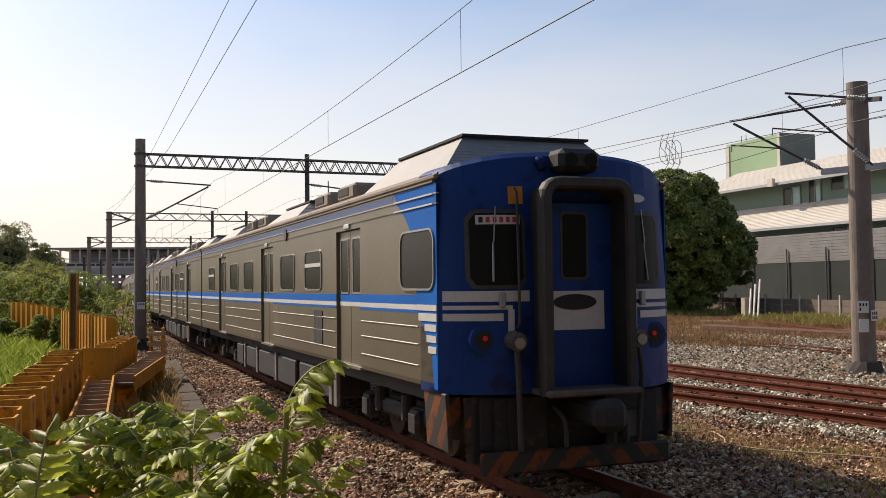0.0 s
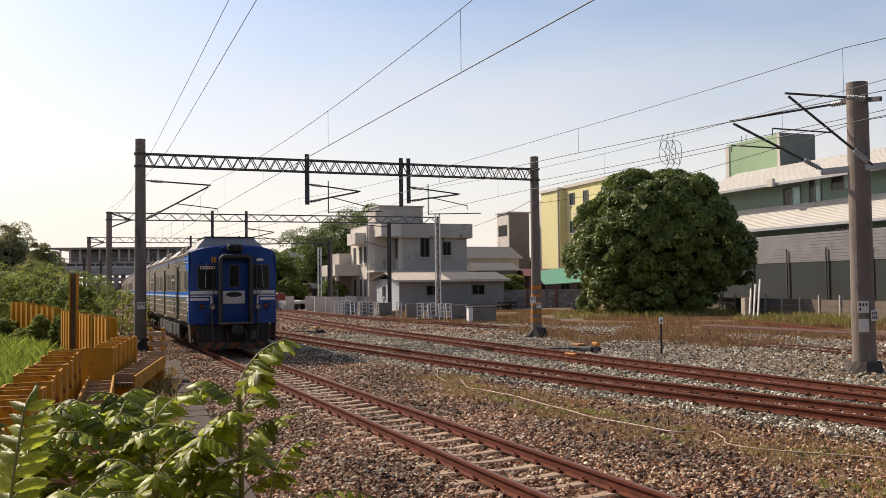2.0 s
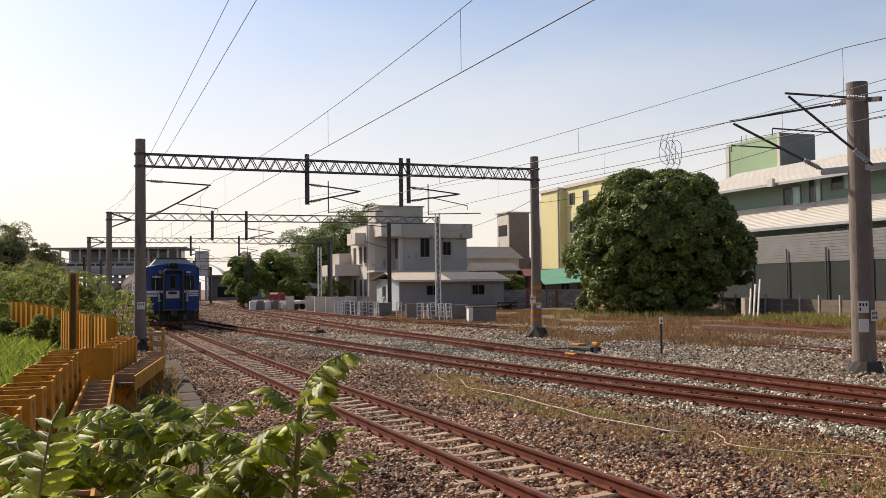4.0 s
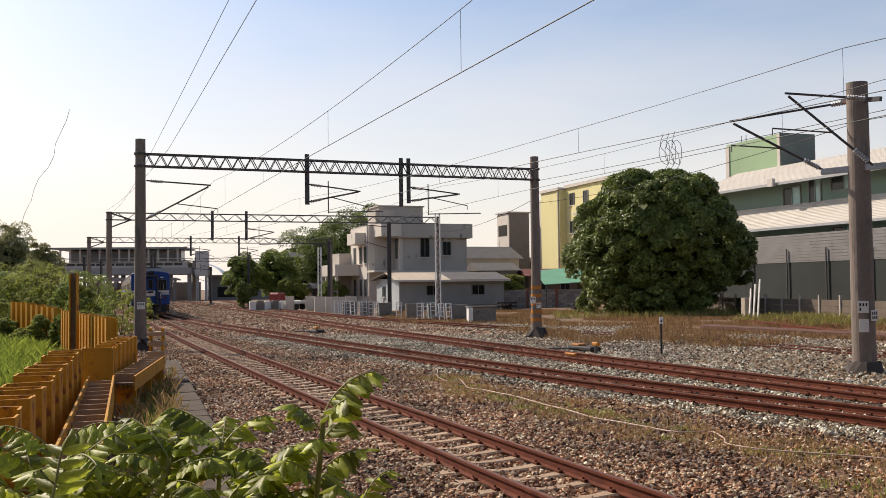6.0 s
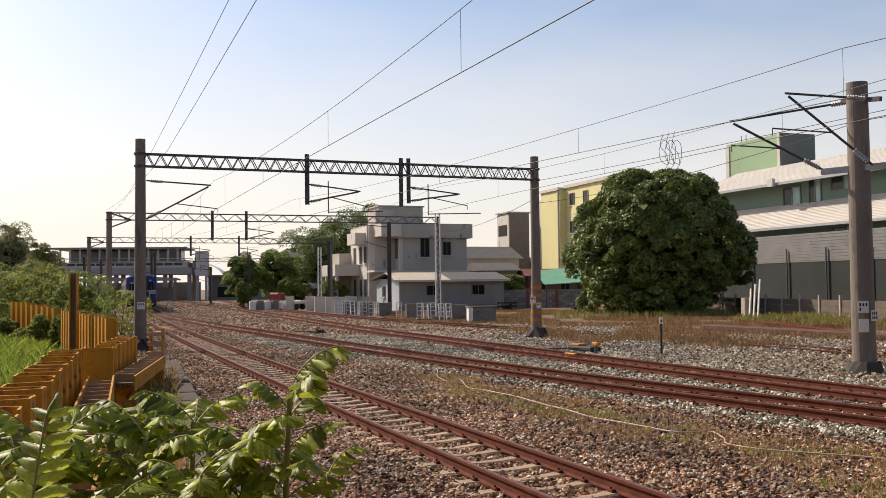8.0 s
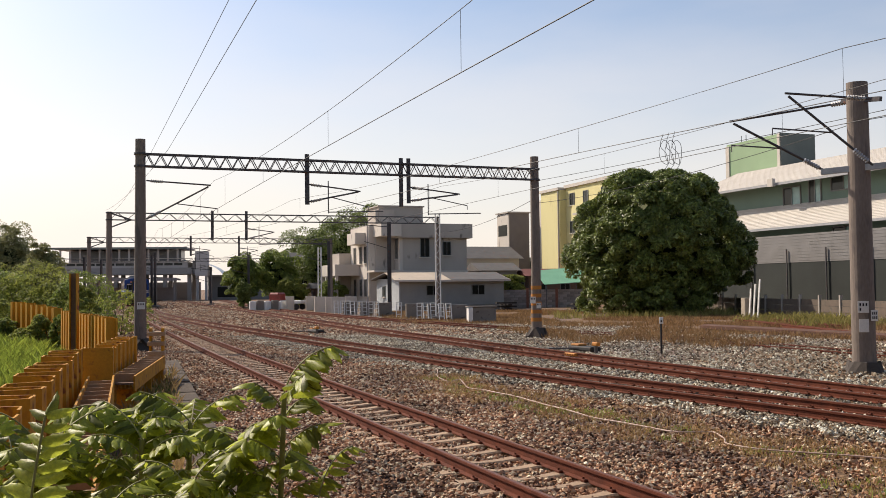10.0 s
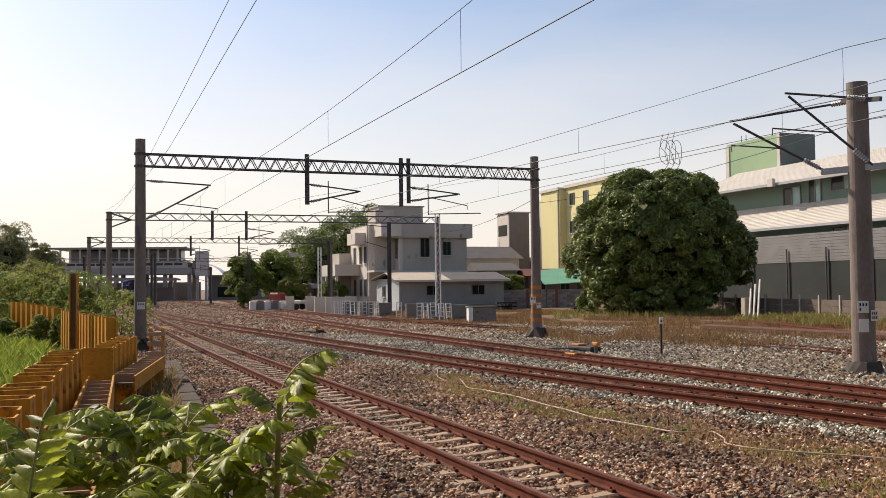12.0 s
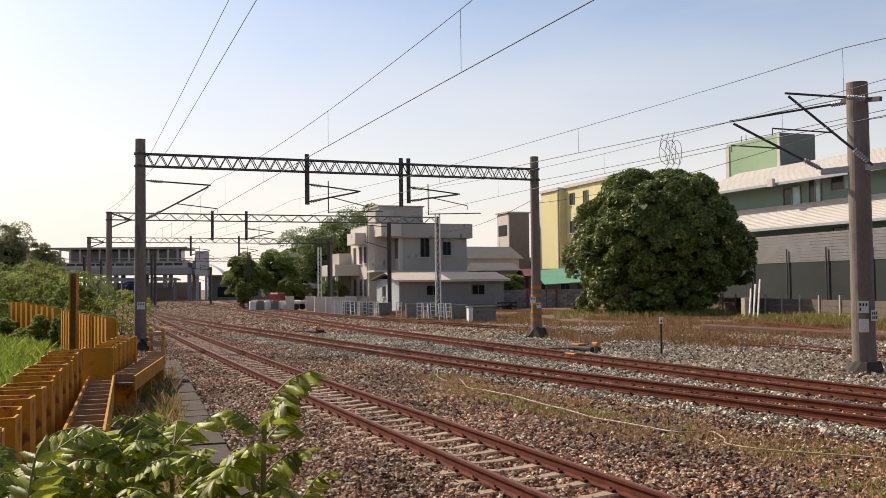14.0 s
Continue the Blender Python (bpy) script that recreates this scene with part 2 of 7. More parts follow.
# ---- ground ----
def ground_material():
    m = bpy.data.materials.new("ground")
    m.use_nodes = True
    n, ln = m.node_tree.nodes, m.node_tree.links.new
    bs = n["Principled BSDF"]
    tc = n.new("ShaderNodeTexCoord")
    vor = n.new("ShaderNodeTexVoronoi")
    vor.inputs["Scale"].default_value = 13
    ln(tc.outputs["Object"], vor.inputs["Vector"])
    hsv = n.new("ShaderNodeSeparateColor")
    ln(vor.outputs["Color"], hsv.inputs[0])
    ramp = n.new("ShaderNodeValToRGB")
    e = ramp.color_ramp.elements
    e[0].position, e[0].color = 0.0, (0.085, 0.052, 0.042, 1)
    e[1].position, e[1].color = 1.0, (0.30, 0.225, 0.18, 1)
    mid = e.new(0.5)
    mid.color = (0.185, 0.12, 0.095, 1)
    ln(hsv.outputs[0], ramp.inputs[0])
    patch = n.new("ShaderNodeTexNoise")
    patch.inputs["Scale"].default_value, patch.inputs["Detail"].default_value = 0.22, 7
    ln(tc.outputs["Object"], patch.inputs["Vector"])
    pr = n.new("ShaderNodeValToRGB")
    pr.color_ramp.elements[0].position, pr.color_ramp.elements[1].position = 0.38, 0.52
    ln(patch.outputs[0], pr.inputs[0])
    soil = n.new("ShaderNodeValToRGB")
    soil.color_ramp.elements[0].color, soil.color_ramp.elements[1].color = (0.135, 0.07, 0.034, 1), (0.245, 0.15, 0.074, 1)
    sn = n.new("ShaderNodeTexNoise")
    sn.inputs["Scale"].default_value, sn.inputs["Detail"].default_value = 9, 8
    ln(tc.outputs["Object"], sn.inputs["Vector"])
    ln(sn.outputs[0], soil.inputs[0])
    mx = n.new("ShaderNodeMixRGB")
    ln(pr.outputs[0], mx.inputs[0])
    ln(ramp.outputs[0], mx.inputs[1])
    ln(soil.outputs[0], mx.inputs[2])
    ln(mx.outputs[0], bs.inputs["Base Color"])
    bs.inputs["Roughness"].default_value = 0.95
    bp = n.new("ShaderNodeBump")
    bp.inputs["Strength"].default_value, bp.inputs["Distance"].default_value = 0.9, 0.04
    ln(vor.outputs["Distance"], bp.inputs["Height"])
    ln(bp.outputs[0], bs.inputs["Normal"])
    return m


def build_ground():
    bm = bmesh.new()
    xs = [-3000, -600, -200] + [x * 2.0 for x in range(-40, 41)] + [200, 600, 3000]
    ys = [-300, -40] + [y * 2.0 for y in range(-4, 80)] + [200, 300, 600, 3500]
    grid = []
    for y in ys:
        row = []
        for x in xs:
            z = -0.21
            if abs(x) < 90 and -10 < y < 170:
                z += 0.05 * noise.noise((x * 0.3, y * 0.3, 2))
            row.append(bm.verts.new((x, y, z)))
        grid.append(row)
    for r0, r1 in zip(grid, grid[1:]):
        for i in range(len(r0) - 1):
            bm.faces.new((r0[i], r0[i + 1], r1[i + 1], r1[i]))
    ob = part("ground", bm, ground_material(), smooth=True)
    return tagged(ob, "stony railway ground with reddish ballast and dry soil", "ground", kind="structure")


build_ground()

# ---- tracks ----
RAIL_PROF = [(-0.065, -0.153), (0.065, -0.153), (0.065, -0.142), (0.012, -0.128), (0.010, -0.045), (0.034, -0.034), (0.034, -0.004), (0.026, 0.0), (-0.026, 0.0), (-0.034, -0.004), (-0.034, -0.034), (-0.010, -0.045), (-0.012, -0.128), (-0.065, -0.142)]


def offset_line(pts, off):
    out = []
    for i, q in enumerate(pts):
        d = pts[min(i + 1, len(pts) - 1)] - pts[max(i - 1, 0)]
        out.append(q + Vector((d.y, -d.x, 0)).normalized() * off)
    return out


def build_track(name, pts, label, pitch=0.62, rails=True, sleepers=(0, 1e9), sunk=0.0, shiny=True):
    tr = thing(name, label, "railway track", kind="structure")
    for off in (-0.567, 0.567):
        rail = part("rail", sweep(bmesh.new(), offset_line(pts, off), RAIL_PROF), RUSTY, tr, "rust-brown steel rail")
        if shiny:
            part("rail_head", sweep(bmesh.new(), offset_line(pts, off), [(-0.022, 0.0005), (0.022, 0.0005), (0.022, 0.003), (-0.022, 0.003)]), SHINY, rail, "polished rail head")
    # sleepers and fastenings
    sl = bmesh.new()
    # a waisted concrete sleeper: deep under the rails, dipping between them
    rows = []
    for x_, top, hw in ((-0.98, -0.165, 0.085), (-0.8, -0.145, 0.10), (-0.45, -0.145, 0.10), (-0.25, -0.165, 0.085), (0.0, -0.175, 0.08), (0.25, -0.165, 0.085), (0.45, -0.145, 0.10), (0.8, -0.145, 0.10), (0.98, -0.165, 0.085)):
        rows.append([sl.verts.new((x_, a_, b_)) for a_, b_ in ((-hw - 0.04, -0.28), (-hw - 0.012, top - 0.02), (-hw + 0.012, top), (hw - 0.012, top), (hw + 0.012, top - 0.02), (hw + 0.04, -0.28))])
    for r0, r1 in zip(rows, rows[1:]):
        for j in range(5):
            sl.faces.new((r0[j], r1[j], r1[j + 1], r0[j + 1]))
    sl.faces.new(rows[0])
    sl.faces.new(rows[-1][::-1])
    bmesh.ops.recalc_face_normals(sl, faces=sl.faces)
    me = bpy.data.meshes.new("sleeper")
    sl.to_mesh(me)
    sl.free()
    me.materials.append(SLEEPER)
    cl = bmesh.new()
    for off in (-0.567, 0.567):
        for s in (-1, 1):
            bx(cl, off + s * 0.085, 0, -0.128, 0.06, 0.11, 0.035, bev=0.008)
            bar(cl, (off + s * 0.095, 0, -0.14), (off + s * 0.095, 0, -0.085), 0.014, 6)
    mc = bpy.data.meshes.new("fastening")
    cl.to_mesh(mc)
    cl.free()
    mc.materials.append(RUSTY)
    run, nxt, count = 0.0, sleepers[0], 0
    for a, b in zip(pts, pts[1:]):
        d = b - a
        while run + d.length > nxt and nxt < sleepers[1] and count < 280:
            q = a + d * ((nxt - run) / d.length)
            m = Matrix.Translation(q + Vector((0, 0, -sunk))) @ pose(0, 0, 0, 0, 0, math.degrees(math.atan2(d.y, d.x)) - 90 + random.uniform(-0.6, 0.6))
            so = new("sleeper", me)
            so.parent, so.matrix_basis = tr, m
            co = new("fastening", mc)
            co.parent, co.matrix_basis = tr, Matrix.Translation((0, 0, sunk)) @ m
            nxt += pitch
            count += 1
        run += d.length
    return tr


NEAR_LINE = [main_line(s)[0] for s in np.arange(-14, 330, 3.0)]
LINE_2 = offset_line(spline([(12.6, 8.0, 0), (7.53, 16.92, 0), (2.57, 25.94, 0), (-3.18, 38.13, 0), (-7.96, 48.76, 0), (-14.82, 63.93, 0), (-26.0, 92.0, 0), (-38.5, 130.0, 0)], 8), -0.567)
LINE_3 = offset_line(spline([(15.2, 5.5, 0), (11.9, 13.0, 0), (8.93, 20.05, 0), (6.8, 25.18, 0), (3.36, 33.82, 0), (0.34, 42.03, 0), (-4.62, 55.51, 0), (-22.0, 108.0, 0), (-55.0, 205.0, 0)], 8), -0.567)
LINE_4 = spline([(20.0, 16.0, -0.12), (13.5, 32.5, -0.12), (10.46, 40.95, -0.12), (5.65, 50.2, -0.12), (-0.2, 60.5, -0.05), (-9.0, 80.0, 0), (-21.0, 115.0, 0), (-45.0, 200.0, 0)], 8)
build_track("track_1", NEAR_LINE, "near railway track with rusty rails and pale sleepers", sleepers=(5, 115))
build_track("track_2", LINE_2, "second railway track with red-brown rails in pale ballast", sunk=0.05, sleepers=(0, 50))
build_track("track_3", LINE_3, "third railway track with red-brown rails in pale ballast", sunk=0.05, sleepers=(0, 50))
build_track("track_4", LINE_4, "disused siding sunk in dry soil", sunk=0.1, sleepers=(0, 0.1), shiny=False)


# ---- overhead line: poles, gantries, wires ----
FOOTING = mat("footing_dark", (0.085, 0.07, 0.06), (0.05, 0.042, 0.036), 0.95, 2, 25, 0.3)

def concrete_pole(x, y, h, r0, r1, label, z=-0.2):
    ob = thing("catenary_pole", label, "catenary pole", "concrete catenary poles", at=pose(x, y, z))
    bm = bmesh.new()
    bmesh.ops.create_cone(bm, cap_ends=True, segments=24, radius1=r0, radius2=r1, depth=h - z, matrix=Matrix.Translation((0, 0, (h - z) / 2)))
    part("shaft", bm, POLE, ob, smooth=False)
    bm = bmesh.new()
    bmesh.ops.create_cone(bm, cap_ends=True, segments=16, radius1=r0 * 1.7, radius2=r0 * 1.35, depth=0.26, matrix=Matrix.Translation((0, 0, 0.13)))
    for v in bm.verts:
        v.co += Vector((random.uniform(-0.08, 0.08), random.uniform(-0.08, 0.08), random.uniform(-0.04, 0.06) if v.co.z > 0.2 else 0))
    part("footing", bm, FOOTING, ob, "rough dark concrete footing")
    return ob


def truss(parent, a, b, depth, n, r=0.035, width=0.3):
    """A lattice beam between two points on the lower chord."""
    a, b = Vector(a), Vector(b)
    d = (b - a).normalized()
    side = Vector((d.y, -d.x, 0)) * width / 2
    up = Vector((0, 0, depth))
    for s in (-1, 1):
        for q in (Vector(), up):
            part("chord", sbar(bmesh.new(), a + q + side * s, b + q + side * s, r * 1.7), STEEL, parent)
    for i in range(n):
        p0, p1, p2 = a + (b - a) * (i / n), a + (b - a) * ((i + 0.5) / n), a + (b - a) * ((i + 1) / n)
        for s in (-1, 1):
            part("lacing", sbar(bmesh.new(), p0 + side * s, p1 + up + side * s, r * 0.9), STEEL, parent)
            part("lacing", sbar(bmesh.new(), p1 + up + side * s, p2 + side * s, r * 0.9), STEEL, parent)
        part("tie", sbar(bmesh.new(), p0 - side, p0 + side, r * 0.8), STEEL, parent)


def cantilever(parent, root_hi, root_lo, tip, drop):
    """A hinged bracket: top tube, strut, steady arm, insulators. drop is the steady arm's end."""
    hi, lo, tip, drop = (Vector(v) for v in (root_hi, root_lo, tip, drop))
    arm = part("bracket", bar(bar(bmesh.new(), hi, tip, 0.03, 8), lo, lo + (tip - lo) * 0.96, 0.035, 8), STEEL, parent)
    for r0, r1 in ((hi, tip), (lo, tip)):
        d = (r1 - r0).normalized()
        part("insulator", ribbed(r0 + d * 0.15, r0 + d * 0.62, 0.04, 0.075, 7), GALV, arm, "ribbed grey insulator")
    k = lo + (tip - lo) * 0.45
    part("steady_arm", bar(bar(bmesh.new(), k, drop, 0.02, 6), drop, drop + Vector((0, 0, -0.18)), 0.015, 5), STEEL, arm)
    return arm


def gantry(left, right, z0, depth, n, posts, label, h=8.0, rl=0.21, rr=0.21, rad=0.035, brace=False):
    """Two poles with a lattice beam, and drop posts at fractions along it."""
    g = thing("overhead_gantry", label, "gantry", "overhead line gantries")
    l, r = Vector((*left, z0)), Vector((*right, z0))
    for q, rr_ in ((l, rl), (r, rr)):
        bm = bmesh.new()
        bmesh.ops.create_cone(bm, cap_ends=True, segments=24, radius1=rr_ * 1.12, radius2=rr_ * 0.9, depth=h + 0.2, matrix=Matrix.Translation((q.x, q.y, h / 2 - 0.1)))
        pole = part("pole", bm, POLE, g, "weathered brown-grey concrete pole")
        for z in (z0, z0 + depth):
            bm = bmesh.new()
            bmesh.ops.create_cone(bm, cap_ends=True, segments=20, radius1=rr_ * 1.15, radius2=rr_ * 1.15, depth=0.08, matrix=Matrix.Translation((q.x, q.y, z)))
            part("clamp", bm, STEEL, pole)
        bm = bmesh.new()
        bmesh.ops.create_cone(bm, cap_ends=True, segments=12, radius1=0.5, radius2=0.34, depth=0.42, matrix=Matrix.Translation((q.x, q.y, 0)))
        for v in bm.verts:
            v.co += Vector((random.uniform(-0.15, 0.15), random.uniform(-0.15, 0.15), random.uniform(-0.05, 0.1)))
        part("footing", bm, FOOTING, pole, "lumpy dark concrete footing")
    truss(g, l, r, depth, n, rad)
    d = (r - l).normalized()
    back = Vector((-d.y, d.x, 0))
    if brace:
        k_ = l + d * 1.45
        for z_ in (depth, -0.55):
            part("knee_brace", sbar(bmesh.new(), l + Vector((0, 0, z_)), k_ + Vector((0, 0, 0.02)), 0.09), STEEL, g)
    for f, low, reach in posts:
        q = l + (r - l) * f
        part("drop_post", sbar(bmesh.new(), q + Vector((0, 0, depth + 0.25)), q - Vector((0, 0, low)), 0.17), STEEL, g)
        if reach:
            rod = q + d * 0.9 + Vector((0, 0, -0.35))
            part("hanger_rod", bar(bmesh.new(), rod, rod + Vector((0, 0, -1.35)), 0.025, 6), STEEL, g)
            part("registration_arm", bar(bmesh.new(), rod + Vector((0, 0, -1.3)), rod + d * (reach + 0.1) + Vector((0, 0, -1.22)), 0.022, 6), STEEL, g)
            cantilever(g, q + Vector((0, 0, -0.5)), q + Vector((0, 0, -low + 0.1)), q + d * reach + Vector((0, 0, -0.75)), q + d * (reach + 0.35) + Vector((0, 0, -low - 0.05)))
    return g


gantry((-11.7, 38.1), (4.19, 44.66), 6.95, 0.48, 34, [(0.385, 1.35, 2.3), (0.625, 1.35, 0), (0.645, 1.2, 2.4)], "steel lattice gantry on two concrete poles over the tracks")
gantry((-22.7, 67.0), (-0.39, 75.2), 6.95, 0.48, 21, [(0.29, 1.35, 0), (0.39, 1.35, 2.0)], "steel lattice gantry on concrete poles farther along the line", h=7.5, rl=0.2, rr=0.1, brace=True)
gantry((-35.2, 98.0), (-12.2, 107.0), 6.95, 0.48, 22, [(0.4, 1.35, 2.0), (0.6, 1.35, 2.0)], "distant steel lattice gantry over the tracks", h=7.5, brace=True, rl=0.2, rr=0.2)
gantry((-60, 165.0), (-26, 177.0), 6.95, 0.48, 30, [(0.5, 1.35, 2.0)], "far steel lattice gantry before the station", rl=0.2, rr=0.2)
right_pole = concrete_pole(10.97, 25.86, 7.4, 0.30, 0.27, "tall weathered concrete catenary pole with twin cantilever arms")


# ---- town behind the tracks ----
GREY = mat("grey_render", (0.47, 0.42, 0.37), (0.37, 0.33, 0.285), 0.9, 0.5, 20, 0.1, rust=(0.15, 0.135, 0.12), rust_at=0.63, stretch=(1, 1, 0.4))
PALE = mat("pale_render", (0.62, 0.57, 0.50), (0.52, 0.47, 0.41), 0.9, 0.6, 20, 0.1, rust=(0.30, 0.27, 0.24), rust_at=0.64, stretch=(1, 1, 0.4))
YEL = mat("yellow_render", (0.72, 0.65, 0.33), (0.64, 0.57, 0.28), 0.85, 0.4, 18, 0.06, rust=(0.46, 0.39, 0.17), rust_at=0.64, stretch=(1, 1, 0.3))
GREENW = mat("green_wall", (0.20, 0.28, 0.22), (0.17, 0.24, 0.19), 0.8, 0.5, 20, 0.05, stretch=(1, 1, 0.3))
MINT = mat("mint_wall", (0.30, 0.42, 0.25), (0.26, 0.37, 0.22), 0.8, 0.5, 20, 0.05)
SHEET = mat("white_sheet", (0.56, 0.52, 0.46), (0.48, 0.44, 0.385), 0.6, 0.6, 20, 0.05, wave=("X", 1.6, 0.5), stretch=(1, 1, 0.3))
GSHEET = mat("grey_sheet", (0.26, 0.25, 0.24), (0.21, 0.20, 0.19), 0.65, 0.8, 20, 0.05, wave=("Z", 4.0, 0.12))
SHEDW = mat("shed_blue_grey", (0.32, 0.32, 0.305), (0.25, 0.25, 0.24), 0.7, 0.8, 20, 0.05, wave=("X", 5.0, 0.4))
# paler copy of the shed metal, for the wall that the sun strikes
SHED_SUNLIT = mat("shed_sunlit", (0.44, 0.47, 0.48), (0.36, 0.39, 0.40), 0.7, 0.8, 20, 0.05, wave=("Y", 5.0, 0.4))
TILE = mat("roof_sheet", (0.60, 0.50, 0.38), (0.48, 0.39, 0.29), 0.75, 1.0, 20, 0.08, wave=("X", 5.0, 0.6))
DKROOF = mat("dark_roof", (0.14, 0.135, 0.13), (0.10, 0.095, 0.09), 0.8, 1, 20, 0.1, rust=(0.18, 0.09, 0.06), rust_at=0.62)
FRAME = mat("window_frame", (0.22, 0.22, 0.21), None, 0.5, 3, 20, 0.02)
BRICK = mat("wall_brick", (0.34, 0.30, 0.27), (0.24, 0.20, 0.18), 0.9, 4, 30, 0.2, rand=0.3)
BROWN = mat("brown_wall", (0.16, 0.10, 0.075), (0.12, 0.075, 0.055), 0.85, 1, 20, 0.08)


def add_window(parent, x, y, z, w, h, face, pane=PLATE, sill=True):
    """A framed window on a wall of a local block. face: 'front' (towards -y) or 'side' (towards -x)."""
    fr, gl = bmesh.new(), bmesh.new()
    t = 0.07
    if face == "front":
        for a, b, sw, sh in ((x - w / 2, z, t, h), (x + w / 2, z, t, h), (x, z, t * 0.8, h), (x, z - h / 2, w, t), (x, z + h / 2, w, t)):
            bx(fr, a, y - 0.03, b, sw, 0.09, sh)
        bx(gl, x, y - 0.012, z, w - 0.05, 0.03, h - 0.05)
        sl = box(x, y - 0.09, z - h / 2 - 0.06, w + 0.25, 0.2, 0.07)
    else:
        for a, b, sw, sh in ((y - w / 2, z, t, h), (y + w / 2, z, t, h), (y, z, t * 0.8, h), (y, z - h / 2, w, t), (y, z + h / 2, w, t)):
            bx(fr, x - 0.03, a, b, 0.09, sw, sh)
        bx(gl, x - 0.012, y, z, 0.03, w - 0.05, h - 0.05)
        sl = box(x - 0.09, y, z - h / 2 - 0.06, 0.2, w + 0.25, 0.07)
    win = part("window", fr, FRAME, parent)
    part("pane", gl, pane, win)
    if sill:
        part("sill", sl, PALE, win)
    else:
        sl.free()


def slab(bm, x0, x1, y0, y1, z0, z1, bev=0.0):
    return bx(bm, (x0 + x1) / 2, (y0 + y1) / 2, (z0 + z1) / 2, x1 - x0, y1 - y0, z1 - z0, bev=bev)


def sl(*a, **k):
    return slab(bmesh.new(), *a, **k)


def grey_house():
    h = thing("concrete_house", "unfinished grey concrete house with balconies and roof tower", "house", at=pose(-4.75, 108.5, -0.2, 0, 0, 20))
    part("wall", sl(0, 7.9, 0, 6.5, 0, 7.75), GREY, h, "bare grey rendered front block")
    part("parapet", sl(-0.5, 8.4, -0.6, 6.9, 7.75, 9.35, 0.03), GREY, h, "deep overhanging concrete parapet")
    # pale render on this corner, the rear block and balconies paints in their sunlight
    part("corner_column", sl(-0.06, 0.3, -0.05, 0.4, 0.0, 7.75), PALE, h)
    part("floor_band", sl(-0.1, 7.98, -0.12, 0.0, 3.9, 4.15), PALE, h)
    part("wall", sl(-2.9, 5.0, 2.2, 10.2, 0, 9.3), PALE, h, "weathered rear block painted pale as sunlit")
    part("tower", sl(-1.6, 3.6, 2.6, 7.2, 9.3, 11.4), GREY, h, "square grey roof tower")
    part("tower_cap", sl(-1.75, 3.75, 2.45, 7.35, 11.4, 11.55), GREY, h)
    part("tower_front", sl(-2.2, -0.02, 1.9, 2.2, 4.1, 11.0), GREY, h)
    for x, z, w, hh in ((2.9, 6.7, 1.05, 2.1), (5.5, 6.6, 0.95, 1.5), (1.0, 2.2, 1.1, 1.4), (5.3, 2.2, 1.1, 1.4)):
        add_window(h, x, 0, z, w, hh, "front", DARKGLASS)
    for y, z in ((1.1, 6.6),):
        add_window(h, 0, y, z, 0.8, 2.2, "side", DARKGLASS)
    for y in (3.6, 5.6, 8.2):
        for z in (2.3, 6.0):
            add_window(h, -2.9, y, z, 0.9, 1.9, "side", DARKGLASS)
    part("balcony", sl(-4.1, -2.9, 3.6, 7.2, 7.2, 8.5, 0.02), PALE, h, "boxed balcony painted pale as sunlit")
    part("balcony", sl(-2.4, -0.1, -1.0, 2.2, 7.9, 9.3, 0.02), PALE, h, "boxed balcony painted pale as sunlit")
    part("balcony", sl(-5.8, -2.9, 6.2, 13.5, 3.7, 5.0, 0.02), PALE, h, "long balcony painted pale as sunlit")
    part("wing", sl(-4.3, -2.0, 10.2, 15.0, 0, 6.4), GREY, h)
    for y in (6.4, 9.0, 11.2, 13.2):
        part("column", sl(-5.7, -5.4, y, y + 0.3, 0, 3.7), PALE, h)
    part("canopy", sl(-3.2, 0.2, -0.9, 2.2, 4.0, 4.2), PALE, h)
    part("drain_pipe", bar(bmesh.new(), (-3.0, 2.5, 0), (-3.0, 2.5, 9.2), 0.07, 8), GALV, h)
    part("railing", sl(-5.9, -5.8, 6.2, 13.5, 0.9, 2.1), PALE, h)


